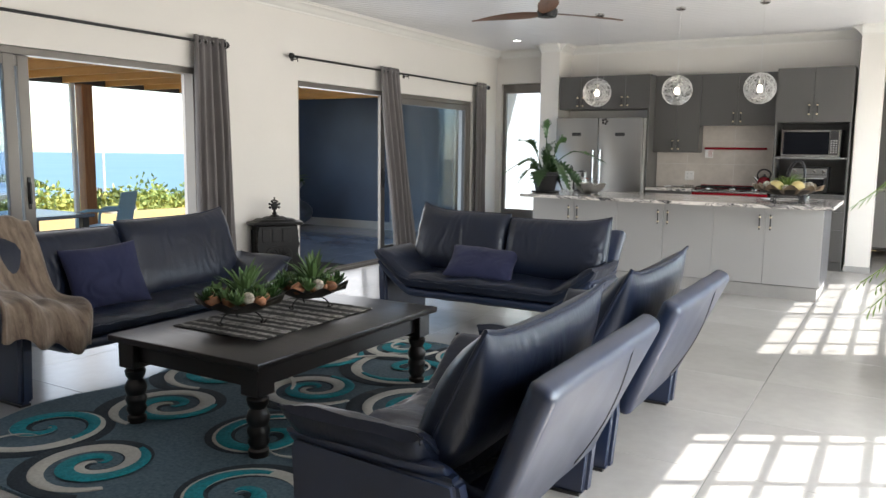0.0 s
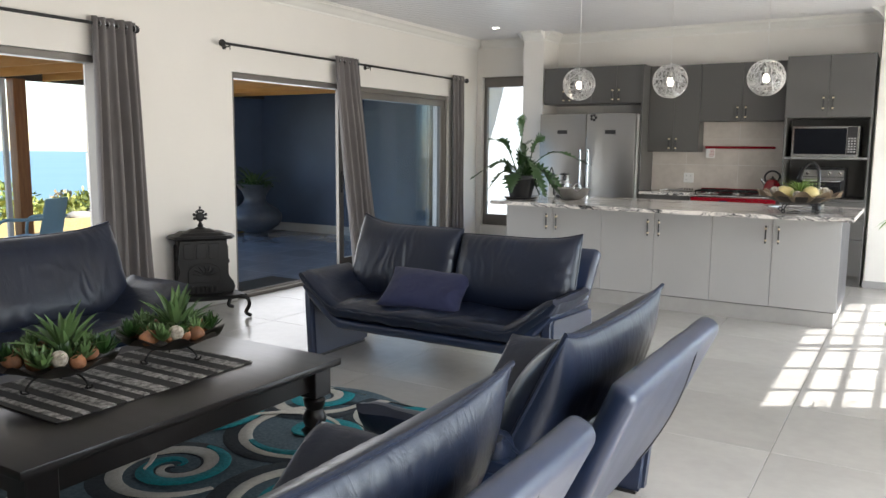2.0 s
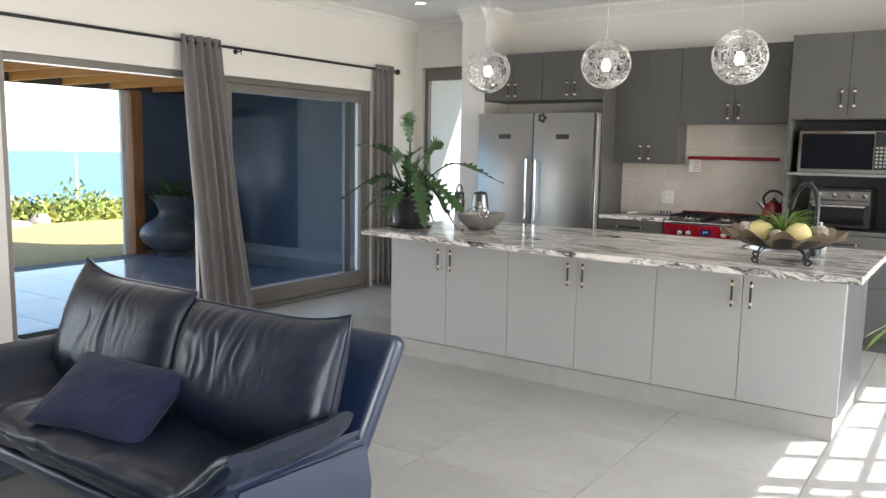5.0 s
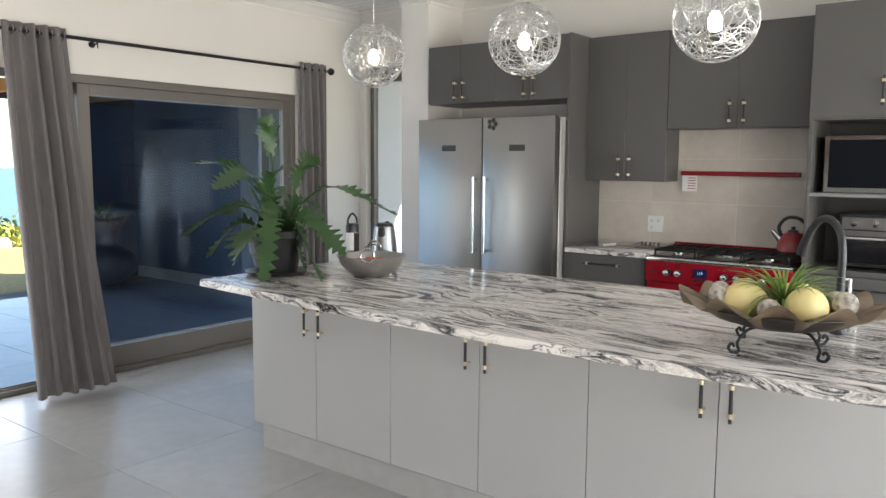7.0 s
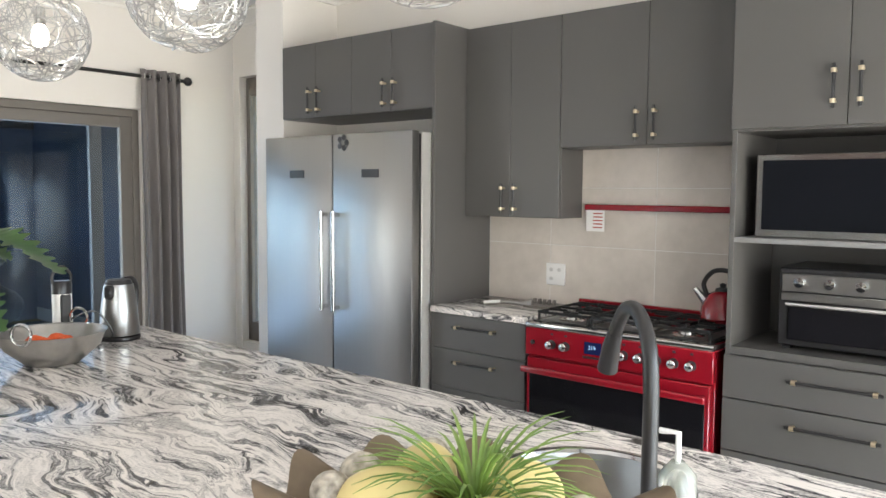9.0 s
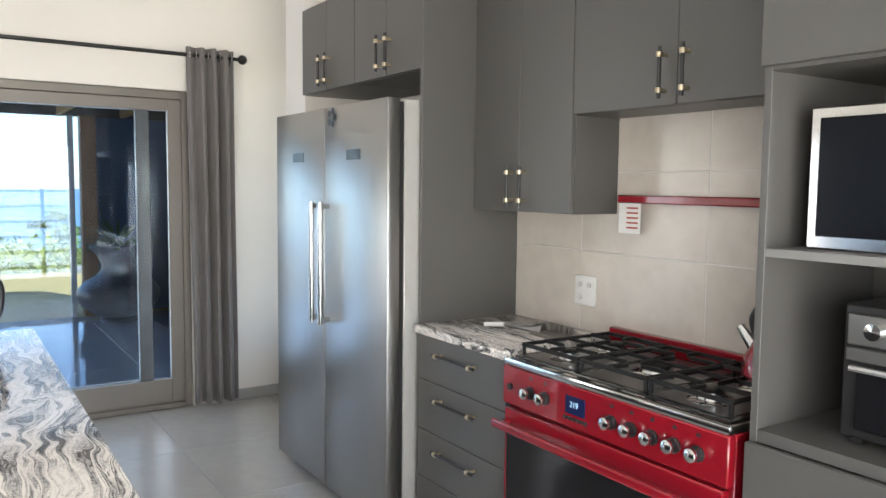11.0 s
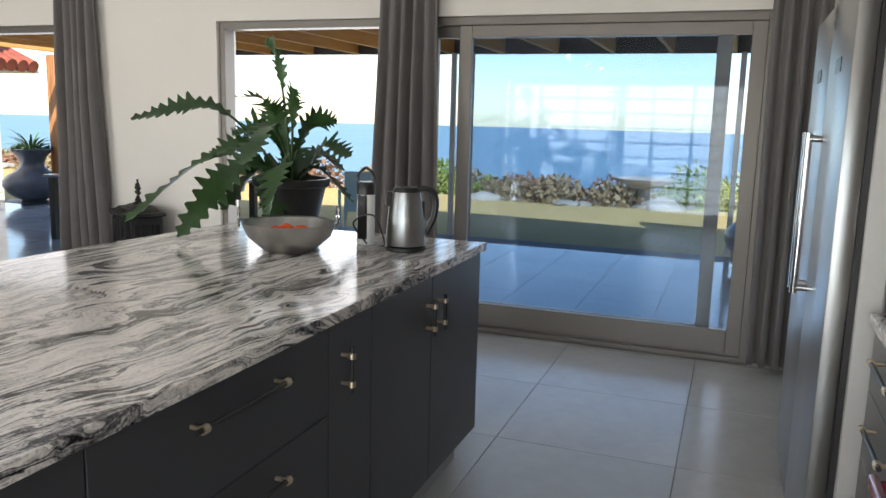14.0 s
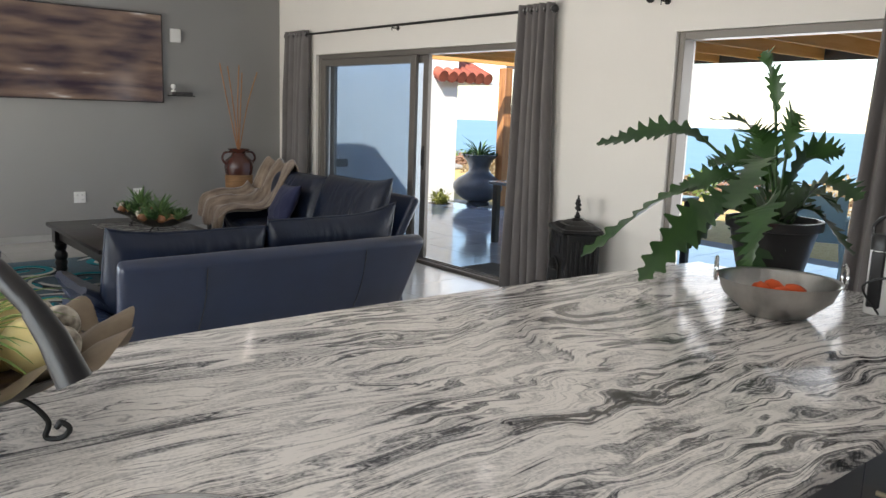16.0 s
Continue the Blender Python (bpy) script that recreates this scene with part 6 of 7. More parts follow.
def arrangement(x, y, seed):
    a = thing("succulent_arrangement", pose(x, y, TH + 0.009), "dark leaf-shaped bowl of succulents, shells and seed pods on the runner", "plant arrangement", "succulent arrangements")
    rng = random.Random(seed)
    part("bowl", lathe([(0.02, 0.06), (0.1, 0.065), (0.17, 0.10), (0.225, 0.125), (0.23, 0.13), (0.17, 0.112), (0.1, 0.08), (0.001, 0.078)], 72, wave=9, amp=0.018), mat("dark_bronze", (0.03, 0.026, 0.022), 0.45, 0.4), a, "scalloped dark metal bowl")
    for i in range(3):
        t_ = i * 2 * math.pi / 3 + 0.4
        c, s = math.cos(t_), math.sin(t_)
        part("curled_foot", tube(bmesh.new(), curve_pts([(r * c, r * s, z) for r, z in ((0.06, 0.065), (0.1, 0.05), (0.125, 0.02), (0.115, 0.004), (0.14, 0.008), (0.145, 0.022))], 5), 0.004, 6), M_IRON, a)
    core = part("tall_succulent", lathe([(0.02, 0), (0.018, 0.03), (0.001, 0.04)], 10), M_SUCC, a, "spiky green succulent", m=Matrix.Translation((0.02, 0.02, 0.12)))
    for i in range(34):
        part("leaf", fan_of_leaves(bmesh.new(), 1, 0.22, 0.019, rng, 1.15, 0.35, 0.0, r0=0.01), M_SUCC, core, m=pose(0, 0, 0, 0, 0, 137.5 * i))
    for i in range(11):
        t_ = i * 0.571 + 0.3
        r = 0.12 + 0.05 * (i % 2)
        part("rosette", fan_of_leaves(bmesh.new(), 28, 0.085, 0.015, rng, 0.8, -0.2, 0.0, r0=0.005), (M_SUCC, M_LEAF, M_LIME)[i % 3] if i % 3 != 2 else M_SUCC, a, "small succulent rosette", m=Matrix.Translation((r * math.cos(t_), r * math.sin(t_), 0.125)))
    for i in range(12):
        t_ = i * 0.55 + 0.1
        r = rng.uniform(0.1, 0.17)
        b = bmesh.new()
        bmesh.ops.create_icosphere(b, subdivisions=2, radius=rng.uniform(0.024, 0.038))
        for v in b.verts:
            v.co.x *= 1.3
            v.co *= 1 + 0.15 * noise.noise(v.co * 40 + Vector((i, seed, 0)))
        part("seed_pod", b, mat("seed_pod", (0.38, 0.17, 0.08), 0.55, colour2=(0.2, 0.09, 0.05), scale=20, fine=90, bump=0.5, per_object=0.3), a, "brown shell or pod", m=pose(r * math.cos(t_), r * math.sin(t_), 0.135, 0, 0, i * 50))
    b = bmesh.new()
    bmesh.ops.create_uvsphere(b, u_segments=18, v_segments=12, radius=0.033)
    part("woven_ball", b, M_LACE, a, "black and cream woven ball", m=Matrix.Translation((0.14, -0.08, 0.155)))


arrangement(-2.16, 2.44, 1)
arrangement(-2.13, 2.96, 2)

rug = thing("rug", pose(-1.94, 2.69, 0.0), "blue grey rug with carved teal, cream and black swirls on tiles", "rug")
RX, RY = 1.14, 1.5
b = bmesh.new()
outl = []
for i in range(160):
    q = i / 160 * 4
    s_, f = int(q), q - int(q)
    x, y = [(-RX + 2 * RX * f, -RY), (RX, -RY + 2 * RY * f), (RX - 2 * RX * f, RY), (-RX, RY - 2 * RY * f)][s_]
    if s_ in (2, 3):
        x += 0.05 * math.sin(f * 19 + s_) if s_ == 3 else 0
        y += 0.05 * math.sin(f * 15) if s_ == 2 else 0
    outl.append((x, y))
lo = [b.verts.new((x, y, 0.001)) for x, y in outl]
hi = [b.verts.new((x * 0.997, y * 0.998, 0.014)) for x, y in outl]
b.faces.new(hi)
b.faces.new(lo[::-1])
for i in range(160):
    b.faces.new((lo[i], lo[(i + 1) % 160], hi[(i + 1) % 160], hi[i]))
part("rug_base", b, mat("rug_blue_grey", (0.03, 0.07, 0.1), 0.95, colour2=(0.1, 0.15, 0.19), scale=60, fine=220, bump=1.0), rug, "blue grey pile")
RC = {"teal_swirl": mat("rug_teal", (0.0, 0.24, 0.3), 0.95, scale=60, fine=220, bump=1.0, vary=0.4), "cream_swirl": mat("rug_cream", (0.5, 0.5, 0.47), 0.95, scale=60, fine=220, bump=1.0, vary=0.2), "black_swirl": mat("rug_black", (0.012, 0.025, 0.04), 0.95, scale=60, fine=220, bump=1.0, vary=0.4)}


def swirl(kind, cx, cy, r0, turns, a0, hand, w0, z, grow=0.0):
    """A tapering spiral ribbon with a carved edge."""
    bm = bmesh.new()
    n = int(28 * turns) + 8
    rows = []
    for i in range(n + 1):
        u = i / n
        a = a0 + hand * u * turns * 2 * math.pi
        r = r0 * (1 - u) ** 0.9 + 0.015
        w = w0 * math.sin(math.pi * min(1, u * 0.9 + 0.05)) ** 0.7 * (1 - 0.45 * u)
        pts = []
        for k, zz in ((-1, z - 0.004), (-0.8, z), (0.8, z), (1, z - 0.004)):
            rr = r + k * w / 2
            x, y = cx + rr * math.cos(a), cy + rr * math.sin(a)
            x, y = max(-RX + 0.05, min(RX - 0.01, x)), max(-RY + 0.01, min(RY - 0.06, y))
            pts.append(bm.verts.new((x, y, zz)))
        rows.append(pts)
    for p, q in zip(rows, rows[1:]):
        for k in range(3):
            bm.faces.new((p[k], p[k + 1], q[k + 1], q[k]))
    part(kind, bm, RC[kind], rug, kind.replace("_", " "))


rng = random.Random(9)
spots = [(-0.8, -1.0), (-0.2, -1.15), (0.55, -1.05), (-0.55, -0.45), (0.2, -0.5), (0.8, -0.35), (-0.8, 0.15), (-0.1, 0.2), (0.6, 0.3), (-0.55, 0.75), (0.15, 0.85), (0.8, 0.95), (-0.75, 1.2), (0.4, 1.3), (-0.2, 1.28)]
for i, (cx, cy) in enumerate(spots):
    h, a0, r = rng.choice((-1, 1)), rng.uniform(0, 6.28), rng.uniform(0.28, 0.44)
    dz = 0.00035 * i
    swirl("black_swirl", cx, cy, r * 1.15, 1.3, a0, h, 0.19, 0.0165 + dz)
    swirl("cream_swirl", cx, cy, r * 0.95, 1.5, a0 + 0.3, h, 0.105, 0.0205 + dz)
    swirl("teal_swirl", cx, cy, r * 0.72, 1.2, a0 + 2.3, h, 0.10, 0.0250 + dz)
    if i % 2 == 0:
        swirl("cream_swirl", cx + 0.1, cy - 0.1, r * 1.5, 0.35, a0 + 1.5, -h, 0.05, 0.0295 + dz)

# ---- cast iron stove ----
st = thing("cast_iron_stove", pose(-4.475, 5.22, 0, 0, 0, 56), "small ornate black cast iron stove standing by the wall", "stove")
part("firebox", box(bmesh.new(), -0.2, 0.2, -0.12, 0.13, 0.2, 0.66, 0.015, 3), M_IRON, st)
for sx in (-1, 1):
    for i in range(6):
        part("rib", box(bmesh.new(), sx * 0.2 - 0.012, sx * 0.2 + 0.012, -0.09 + i * 0.036, -0.07 + i * 0.036, 0.26, 0.6, 0.006), M_IRON, st)


def flat_shape(outline, y0, y1, bevel=0.004):
    """A plate cut to an outline in x and z, from y0 to y1."""
    bm = bmesh.new()
    fa, fb_ = [bm.verts.new((x, y0, z)) for x, z in outline], [bm.verts.new((x, y1, z)) for x, z in outline]
    bm.faces.new(fa)
    bm.faces.new(fb_[::-1])
    for i in range(len(outline)):
        j = (i + 1) % len(outline)
        bm.faces.new((fa[j], fa[i], fb_[i], fb_[j]))
    bmesh.ops.bevel(bm, geom=bm.edges[:], offset=bevel, segments=1, affect="EDGES")
    return bm


side_line = [(0.235, 0.2), (0.255, 0.25), (0.24, 0.3), (0.2, 0.345), (0.185, 0.4), (0.2, 0.44), (0.215, 0.475), (0.195, 0.5), (0.205, 0.53), (0.19, 0.56), (0.2, 0.6), (0.185, 0.655)]
part("front_plate", flat_shape(side_line + [(-x, z) for x, z in side_line[::-1]], -0.15, -0.12, 0.005), M_IRON, st)
lo_, hi_ = [], []
bm_ = bmesh.new()
hearth = [(-0.34, -0.24), (-0.2, -0.29), (0.0, -0.3), (0.2, -0.29), (0.34, -0.24), (0.3, -0.12), (0.25, 0.16), (-0.25, 0.16), (-0.3, -0.12)]
lo_ = [bm_.verts.new((x * 0.96, y * 0.96, 0.165)) for x, y in hearth]
hi_ = [bm_.verts.new((x, y, 0.198)) for x, y in hearth]
bm_.faces.new(lo_[::-1])
bm_.faces.new(hi_)
for i in range(9):
    bm_.faces.new((lo_[i], lo_[(i + 1) % 9], hi_[(i + 1) % 9], hi_[i]))
bmesh.ops.bevel(bm_, geom=bm_.edges[:], offset=0.008, segments=2, affect="EDGES")
part("hearth_plate", bm_, M_IRON, st)
bm_ = bmesh.new()
ring_ = []
for i in range(48):
    a = 2 * math.pi * i / 48
    k = 1 + 0.035 * math.cos(8 * a)
    ring_.append((math.copysign(abs(math.cos(a)) ** 0.45, math.cos(a)) * 0.27 * k, -0.01 + math.copysign(abs(math.sin(a)) ** 0.45, math.sin(a)) * 0.175 * k))
for z0, z1, s0, s1 in ((0.66, 0.672, 0.94, 1.0), (0.672, 0.69, 1.0, 0.93), (0.69, 0.715, 0.8, 0.66), (0.715, 0.738, 0.5, 0.3)):
    a_, c_ = [bm_.verts.new((x * s0, y * s0, z0)) for x, y in ring_], [bm_.verts.new((x * s1, y * s1, z1)) for x, y in ring_]
    bm_.faces.new(a_[::-1])
    bm_.faces.new(c_)
    for i in range(48):
        bm_.faces.new((a_[i], a_[(i + 1) % 48], c_[(i + 1) % 48], c_[i]))
part("top_plate", bm_, M_IRON, st, "wavy cast top plate")
f_ = part("finial", lathe([(0.05, 0.738), (0.04, 0.75), (0.02, 0.757), (0.025, 0.77), (0.014, 0.785), (0.012, 0.80)], 14), M_IRON, st)
knobs = [(math.cos(a) * 0.05, 0.845 + math.sin(a) * 0.045) for a in [math.radians(x) for x in (20, 60, 120, 160, 205, 335)]]
b = bmesh.new()
bmesh.ops.create_icosphere(b, subdivisions=2, radius=0.042, matrix=Matrix.Translation((0, 0, 0.84)) @ Matrix.Diagonal((0.9, 0.3, 1.0, 1.0)))
for dx, dz in knobs:
    bmesh.ops.create_icosphere(b, subdivisions=2, radius=0.013, matrix=Matrix.Translation((dx, 0, dz)))
    tube(b, [(dx * 0.3, 0, 0.84 + (dz - 0.84) * 0.3), (dx, 0, dz)], 0.008, 6)
tube(b, [(0, 0, 0.87), (0, 0, 0.915)], 0.006, 6)
for dx, dz in ((0, 0.9), (-0.014, 0.895), (0.014, 0.895), (0, 0.92)):
    bmesh.ops.create_icosphere(b, subdivisions=1, radius=0.01, matrix=Matrix.Translation((dx, 0, dz)))
part("leaf_ornament", b, M_IRON, f_)
arch = [(-0.13, 0.3), (0.13, 0.3)] + [(0.13 * math.cos(a), 0.39 + 0.075 * math.sin(a)) for a in [math.pi * i / 10 for i in range(11)]]
d = part("fire_door", flat_shape(arch, -0.165, -0.15, 0.004), M_IRON, st)
for i in range(7):
    a = math.pi * (i + 0.5) / 7
    p0, p1 = (0.02 * math.cos(a), 0.36 + 0.01 * math.sin(a)), (0.1 * math.cos(a), 0.36 + 0.085 * math.sin(a))
    part("relief_leaf", tube(bmesh.new(), curve_pts([(p0[0], -0.168, p0[1]), ((p0[0] + p1[0]) / 2 + 0.012, -0.174, (p0[1] + p1[1]) / 2), (p1[0], -0.168, p1[1])], 5), 0.008, 6), M_IRON, d)
for x0 in (-0.16, -0.06, 0.04):
    part("upper_panel", box(bmesh.new(), x0, x0 + 0.085, -0.158, -0.15, 0.5, 0.63, 0.004), M_IRON, st)
for i in range(6):
    part("grille_bar", box(bmesh.new(), -0.11 + i * 0.038, -0.088 + i * 0.038, -0.17, -0.15, 0.215, 0.27, 0.004), M_IRON, st)
for sx, sy in ((-1, -1), (1, -1), (-1, 1), (1, 1)):
    y0 = -0.24 if sy < 0 else 0.13
    rr0 = 0.3 if sy < 0 else 0.22
    part("leg", tube(bmesh.new(), curve_pts([(sx * (rr0 - 0.03), y0, 0.18), (sx * (rr0 + 0.03), y0 + sy * 0.02, 0.165), (sx * (rr0 + 0.045), y0 + sy * 0.03, 0.11), (sx * (rr0 + 0.02), y0 + sy * 0.01, 0.04), (sx * (rr0 + 0.06), y0 + sy * 0.03, 0.013)], 6), 0.016, 8, radii=None), M_IRON, st, "curved cabriole leg")

# ---- television wall ----
tv = thing("television", pose(-3.2, 0.09, 1.5), "large wall television showing a dim brown landscape", "television")
part("body", bx(0, 1.7, 0, 0.045, 0, 0.97, 0.004), M_BLACK, tv)
M_SCREEN = bpy.data.materials.new("screen_picture")
M_SCREEN.use_nodes = True
t = M_SCREEN.node_tree
bs = t.nodes["Principled BSDF"]
bs.inputs["Base Color"].default_value, bs.inputs["Roughness"].default_value = (0.01, 0.01, 0.01, 1), 0.12
co, mp, ns, rp = t.nodes.new("ShaderNodeTexCoord"), t.nodes.new("ShaderNodeMapping"), t.nodes.new("ShaderNodeTexNoise"), t.nodes.new("ShaderNodeValToRGB")
mp.inputs["Scale"].default_value = (1.2, 1, 7)
ns.inputs["Scale"].default_value, ns.inputs["Detail"].default_value = 1.3, 9
t.links.new(co.outputs["Object"], mp.inputs[0])
t.links.new(mp.outputs[0], ns.inputs["Vector"])
t.links.new(ns.outputs["Fac"], rp.inputs["Fac"])
rp.color_ramp.elements[0].position, rp.color_ramp.elements[0].color = 0.36, (0.02, 0.011, 0.018, 1)
e = rp.color_ramp.elements.new(0.5)
e.color = (0.075, 0.05, 0.06, 1)
rp.color_ramp.elements[1].position, rp.color_ramp.elements[1].color = 0.66, (0.13, 0.085, 0.06, 1)
t.links.new(rp.outputs[0], bs.inputs["Emission Color"])
bs.inputs["Emission Strength"].default_value = 0.45
part("screen", bx(0.012, 1.688, 0.045, 0.048, 0.012, 0.958), M_SCREEN, tv, "dim brown picture of a plain")
sb = thing("wall_shelf", pose(-3.52, 0.083, 1.58), "small black wall shelf with a media box", "shelf")
part("board", bx(0, 0.26, 0, 0.16, 0, 0.012), M_BLACK, sb)
md = thing("media_box", pose(-3.5, 0.11, 1.593), "black media box on the wall shelf", "media box")
part("box", bx(0, 0.2, 0, 0.12, 0, 0.035, 0.003), M_BLACK, md)
rt = thing("indoor_camera", pose(-3.3, 0.16, 1.629), "small white round camera on the media box", "camera")
part("stand", lathe([(0.025, 0), (0.025, 0.01), (0.012, 0.02), (0.01, 0.04)], 16), M_WHITE, rt)
b = bmesh.new()
bmesh.ops.create_uvsphere(b, u_segments=16, v_segments=10, radius=0.028, matrix=Matrix.Translation((0, 0, 0.06)))
part("head", b, M_WHITE, rt)
solo("router", bx(0, 0.12, 0, 0.03, 0, 0.15, 0.006), M_WHITE, pose(-3.42, 0.083, 2.18), "white wall mounted router box", "router")
sd = thing("side_table", pose(-3.85, 0.62, 0), "low dark wooden side table in the corner", "side table")
part("top", bx(-0.35, 0.3, -0.25, 0.25, 0.47, 0.5, 0.006), M_TABLE, sd)
for sx, sy in ((-0.31, -0.21), (0.26, -0.21), (-0.31, 0.21), (0.26, 0.21)):
    part("leg", bx(sx - 0.02, sx + 0.02, sy - 0.02, sy + 0.02, 0, 0.469, 0.003), M_TABLE, sd)
M_VASE = mat("brown_glaze", (0.07, 0.022, 0.016), 0.22, vary=0.4, coat=0.4, bump=0.1)
va_ = thing("amphora_vase", pose(-3.87, 0.62, 0.501), "brown glazed two-handled vase with wicker base", "vase")
part("wicker", lathe([(0.13, 0), (0.15, 0.05), (0.155, 0.1), (0.156, 0.2), (0.15, 0.215)], 32), mat("wicker", (0.3, 0.16, 0.07), 0.8, scale=5, fine=30, stretch=(1, 1, 8), bump=1.0, vary=0.5), va_, "woven wicker base")
part("body", lathe([(0.15, 0.215), (0.165, 0.3), (0.15, 0.38), (0.09, 0.43), (0.075, 0.46), (0.12, 0.5), (0.125, 0.51), (0.1, 0.505), (0.07, 0.46)], 32, cap=False), M_VASE, va_)
for s in (-1, 1):
    part("handle", tube(bmesh.new(), curve_pts([(s * 0.09, 0, 0.475), (s * 0.17, 0, 0.465), (s * 0.2, 0, 0.4), (s * 0.155, 0, 0.33)], 6), 0.013, 10), M_VASE, va_)
rng = random.Random(7)
for dx, dy in ((-0.2, 0.05), (-0.05, 0.02), (0.12, 0.0), (0.22, -0.05), (0.06, 0.1)):
    p = [(-3.87, 0.62, 0.95), (-3.87 + dx * 0.5, 0.62 + dy * 0.5, 1.5), (-3.87 + dx + rng.uniform(-0.03, 0.03), 0.62 + dy, 1.95 + rng.uniform(-0.1, 0.12))]
    solo("dried_twig", tube(bmesh.new(), curve_pts(p, 8), 0.006, 6), M_POST, Matrix(), "long dried brown twig standing in the vase", "twig", "twigs in the vase")

# ---- mats, patio furniture, palm ----
solo("door_mat", box(bmesh.new(), -0.22, 0.22, -0.42, 0.42, 0.001, 0.01, 0.004), M_RB, pose(-5.17, 6.6, -0.01), "dark patterned door mat outside the doors", "door mat", "door mats")
solo("door_mat", box(bmesh.new(), -0.22, 0.22, -0.4, 0.4, 0.001, 0.01, 0.004), M_RB, pose(-5.17, 3.75, -0.01), "dark patterned door mat outside the doors", "door mat", "door mats")
pt = thing("patio_table", pose(-6.75, 3.4, -0.014), "dark patio table under the pine roof", "patio table")
part("top", bx(-0.5, 0.5, -1.1, 1.1, 0.7, 0.735, 0.006), mat("blue_grey_top", (0.12, 0.15, 0.2), 0.25), pt)
for sx in (-1, 1):
    for sy in (-1, 1):
        part("leg", bx(sx * 0.43 - 0.035, sx * 0.43 + 0.035, sy * 1.02 - 0.035, sy * 1.02 + 0.035, 0, 0.699, 0.003), M_BLACK, pt)
M_CHAIR = mat("pale_blue_plastic", (0.28, 0.46, 0.58), 0.4, vary=0.08, bump=0.02)


def patio_chair(x, y, rz):
    c = thing("patio_chair", pose(x, y, -0.014, 0, 0, rz), "pale blue moulded plastic armchair on the patio", "patio chair", "blue patio chairs")
    part("seat", box(bmesh.new(), -0.23, 0.23, -0.22, 0.22, 0.42, 0.445, 0.01, 2), M_CHAIR, c)
    b = box(bmesh.new(), -0.22, 0.22, -0.012, 0.012, 0, 0.44, 0.01, 2)
    part("backrest", b, M_CHAIR, c, m=pose(0, 0.22, 0.44, -12))
    for s in (-1, 1):
        part("armrest", tube(bmesh.new(), curve_pts([(s * 0.26, -0.22, 0.0), (s * 0.27, -0.22, 0.4), (s * 0.27, -0.17, 0.62), (s * 0.26, 0.1, 0.65), (s * 0.22, 0.28, 0.66)], 8), 0.018, 8), M_CHAIR, c)
        part("back_leg", tube(bmesh.new(), [(s * 0.2, 0.2, 0.43), (s * 0.24, 0.28, 0.0)], 0.017, 8), M_CHAIR, c)


patio_chair(-7.6, 5.6, -62)
patio_chair(-7.55, 2.9, 95)

pm = thing("potted_palm", pose(1.06, 5.45, 0), "small leafy palm in a terracotta pot on the walkway", "potted palm")
part("pot", lathe([(0.12, 0), (0.13, 0.01), (0.17, 0.26), (0.185, 0.26), (0.185, 0.3), (0.165, 0.3), (0.15, 0.26), (0, 0.25)], 28), mat("terracotta", (0.33, 0.12, 0.06), 0.8, vary=0.3, bump=0.2), pm, "terracotta pot")
rng = random.Random(15)
for i in range(15):
    a = i * 2.4
    tip = Vector((math.cos(a), math.sin(a), 0)) * rng.uniform(0.34, 0.5) + Vector((0, 0, rng.uniform(0.35, 1.1)))
    pts = curve_pts([(0, 0, 0.25), Vector((tip.x * 0.35, tip.y * 0.35, tip.z * 0.9 + 0.25)), tip], 8)
    b = tube(bmesh.new(), pts, 0.004, 5)
    for k in range(4, len(pts)):
        d = (pts[k] - pts[k - 1]).normalized()
        s = d.cross(Vector((0, 0, 1))).normalized()
        for sg in (-1, 1):
            e = pts[k] + s * sg * 0.13 * (1 - 0.5 * k / len(pts)) + d * 0.07 + Vector((0, 0, -0.03))
            w = d * 0.012
            b.faces.new([b.verts.new(c) for c in (pts[k] - w, (pts[k] + e) / 2 - w, e, (pts[k] + e) / 2 + w)])
    part("frond", b, M_LIME, pm, "feathery green frond")

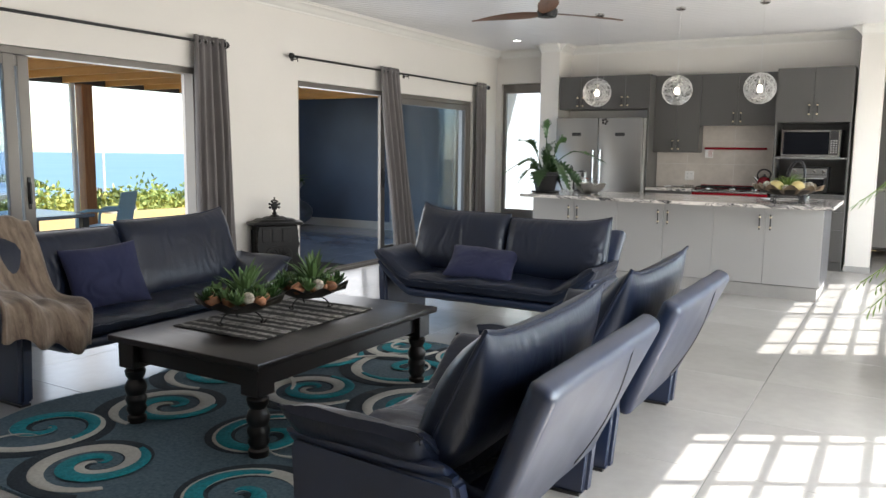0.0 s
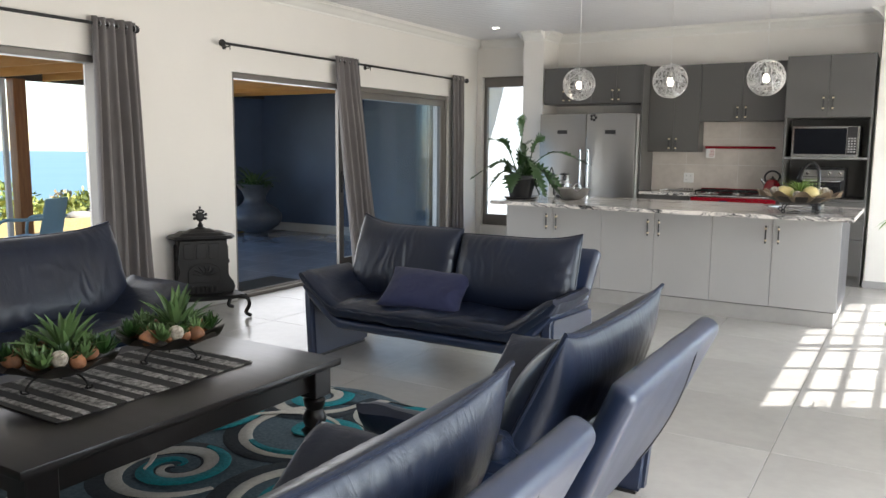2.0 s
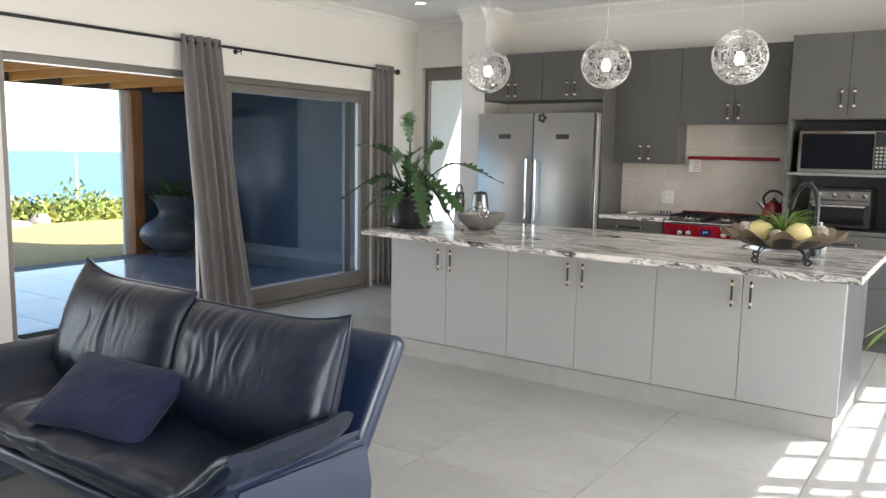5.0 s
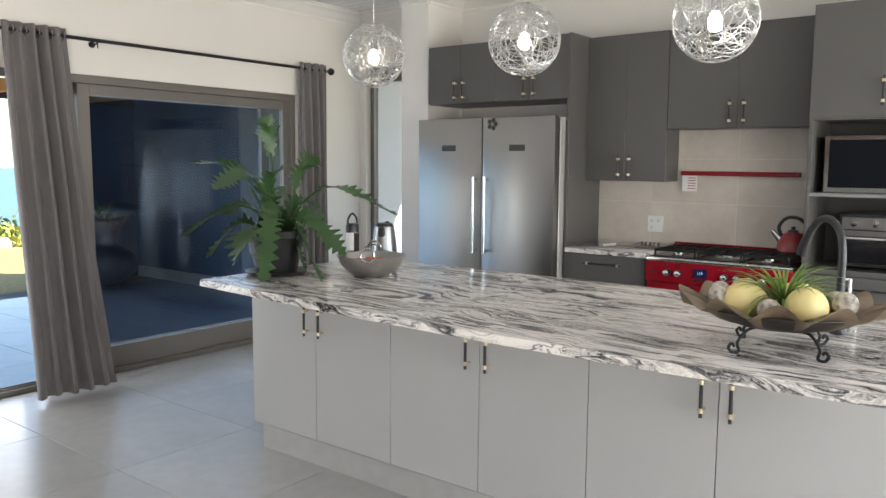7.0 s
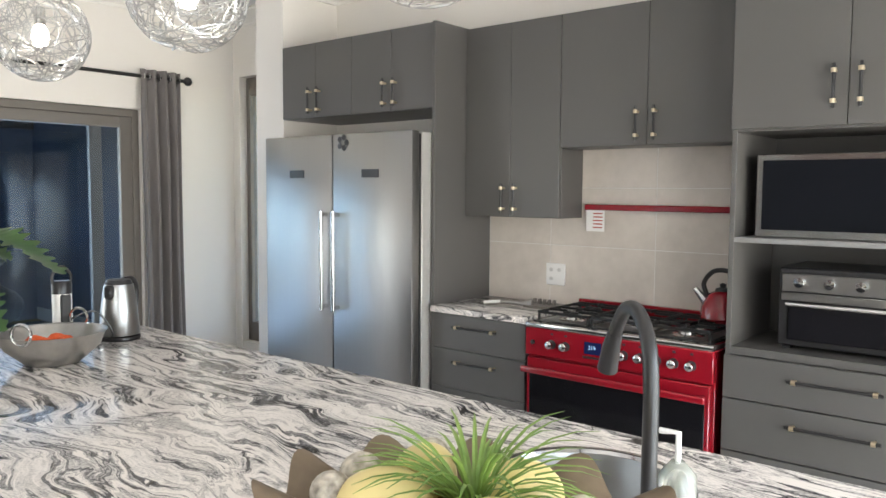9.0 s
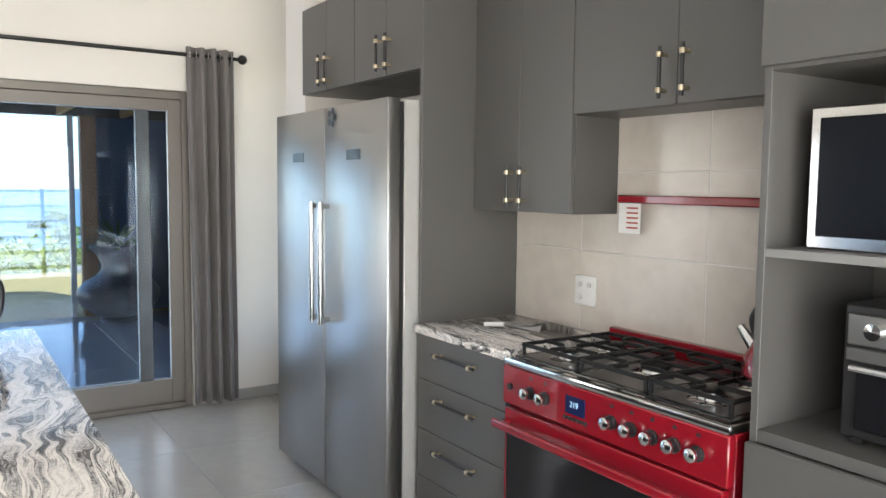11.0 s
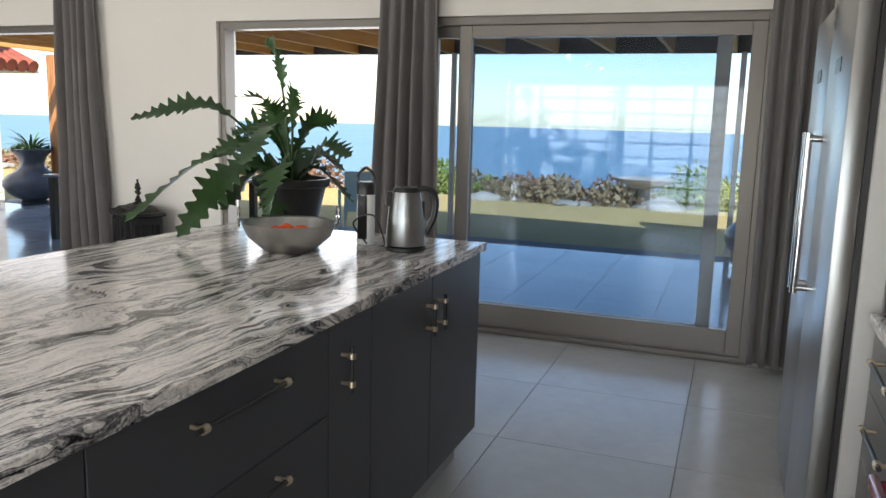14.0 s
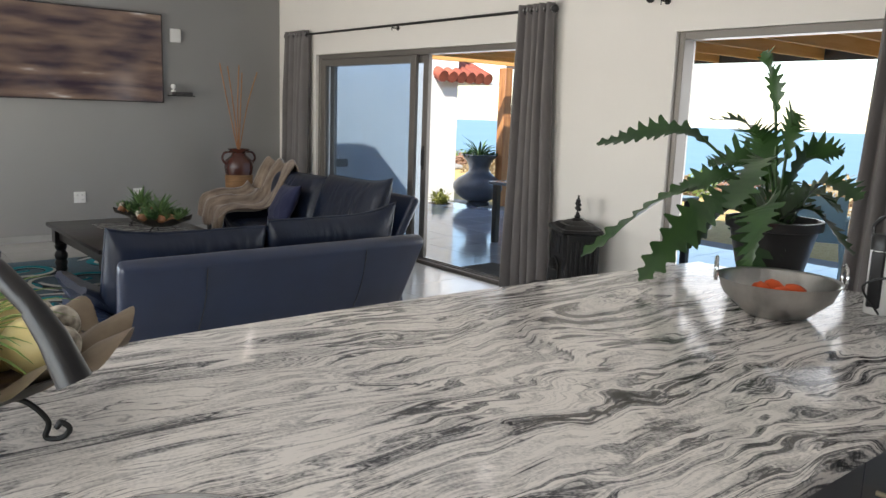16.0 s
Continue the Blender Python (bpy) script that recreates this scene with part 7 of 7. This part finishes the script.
# ---- scullery behind the opening ----
sc = thing("scullery_counter", pose(0.25, 12.02, 0), "grey scullery counter against the far wall", "counter")
part("body", bx(0, 1.4, 0.02, 0.57, 0.1, 0.9), M_CAB, sc)
part("worktop", bx(-0.01, 1.41, -0.01, 0.575, 0.901, 0.935, 0.004), M_GRANITE, sc)
for i in range(3):
    d = part("door", bx(i * 0.467 + 0.002, i * 0.467 + 0.464, 0, 0.019, 0.11, 0.895), M_CABF, sc, smooth=0)
    pull("handle", d, i * 0.467 + 0.06, 0, 0.78)

# ---- floor tiles ----
TILE = bx(0.0015, 0.7985, 0.0015, 0.7985, -0.0058, 0.0, 0.0012)
TILE_MESH = finish(TILE, "floor_tile", 0)
TILE_MESH.materials.append(M_TILE)


def lay(x0, x1, y0, y1):
    """Lays square tiles on the 0.8 m grid, cut at the walls."""
    i = math.floor((x0 + 3.01) / 0.8)
    while -3.01 + i * 0.8 < x1:
        j = math.floor((y0 - 7.76) / 0.8)
        while 7.76 + j * 0.8 < y1:
            a, c = -3.01 + i * 0.8, 7.76 + j * 0.8
            if a >= x0 - 1e-4 and a + 0.8 <= x1 + 1e-4 and c >= y0 - 1e-4 and c + 0.8 <= y1 + 1e-4:
                me = TILE_MESH
                o = new("floor_tile", me)
                o.matrix_world = pose(a, c, 0)
            else:
                b = bx(max(a, x0) + 0.0015, min(a + 0.8, x1) - 0.0015, max(c, y0) + 0.0015, min(c + 0.8, y1) - 0.0015, -0.0058, 0.0, 0.0012) if min(a + 0.8, x1) - max(a, x0) > 0.01 and min(c + 0.8, y1) - max(c, y0) > 0.01 else None
                if b is None:
                    j += 1
                    continue
                me = finish(b, "floor_tile", 0)
                me.materials.append(M_TILE)
                o = new("floor_tile", me)
            tagged(o, kind="structure")
            j += 1
        i += 1


lay(WX, EX, 0.08, 10.42)
lay(-0.4, EX, -3.4, 0.08)
lay(0.57, EX, 10.42, 12.6)
PT = finish(bx(0.002, 0.598, 0.002, 0.598, -0.0155, -0.01, 0.0012), "patio_tile", 0)
PT.materials.append(M_PATIO)
x = WX - 0.243 - 0.6
while x > PX - 0.3:
    y = -5.4
    while y < 10.6:
        if x >= PX - 0.01:
            o = new("patio_tile", PT)
            o.matrix_world = pose(x, y, 0)
            tagged(o, kind="structure")
        y += 0.6
    x -= 0.6
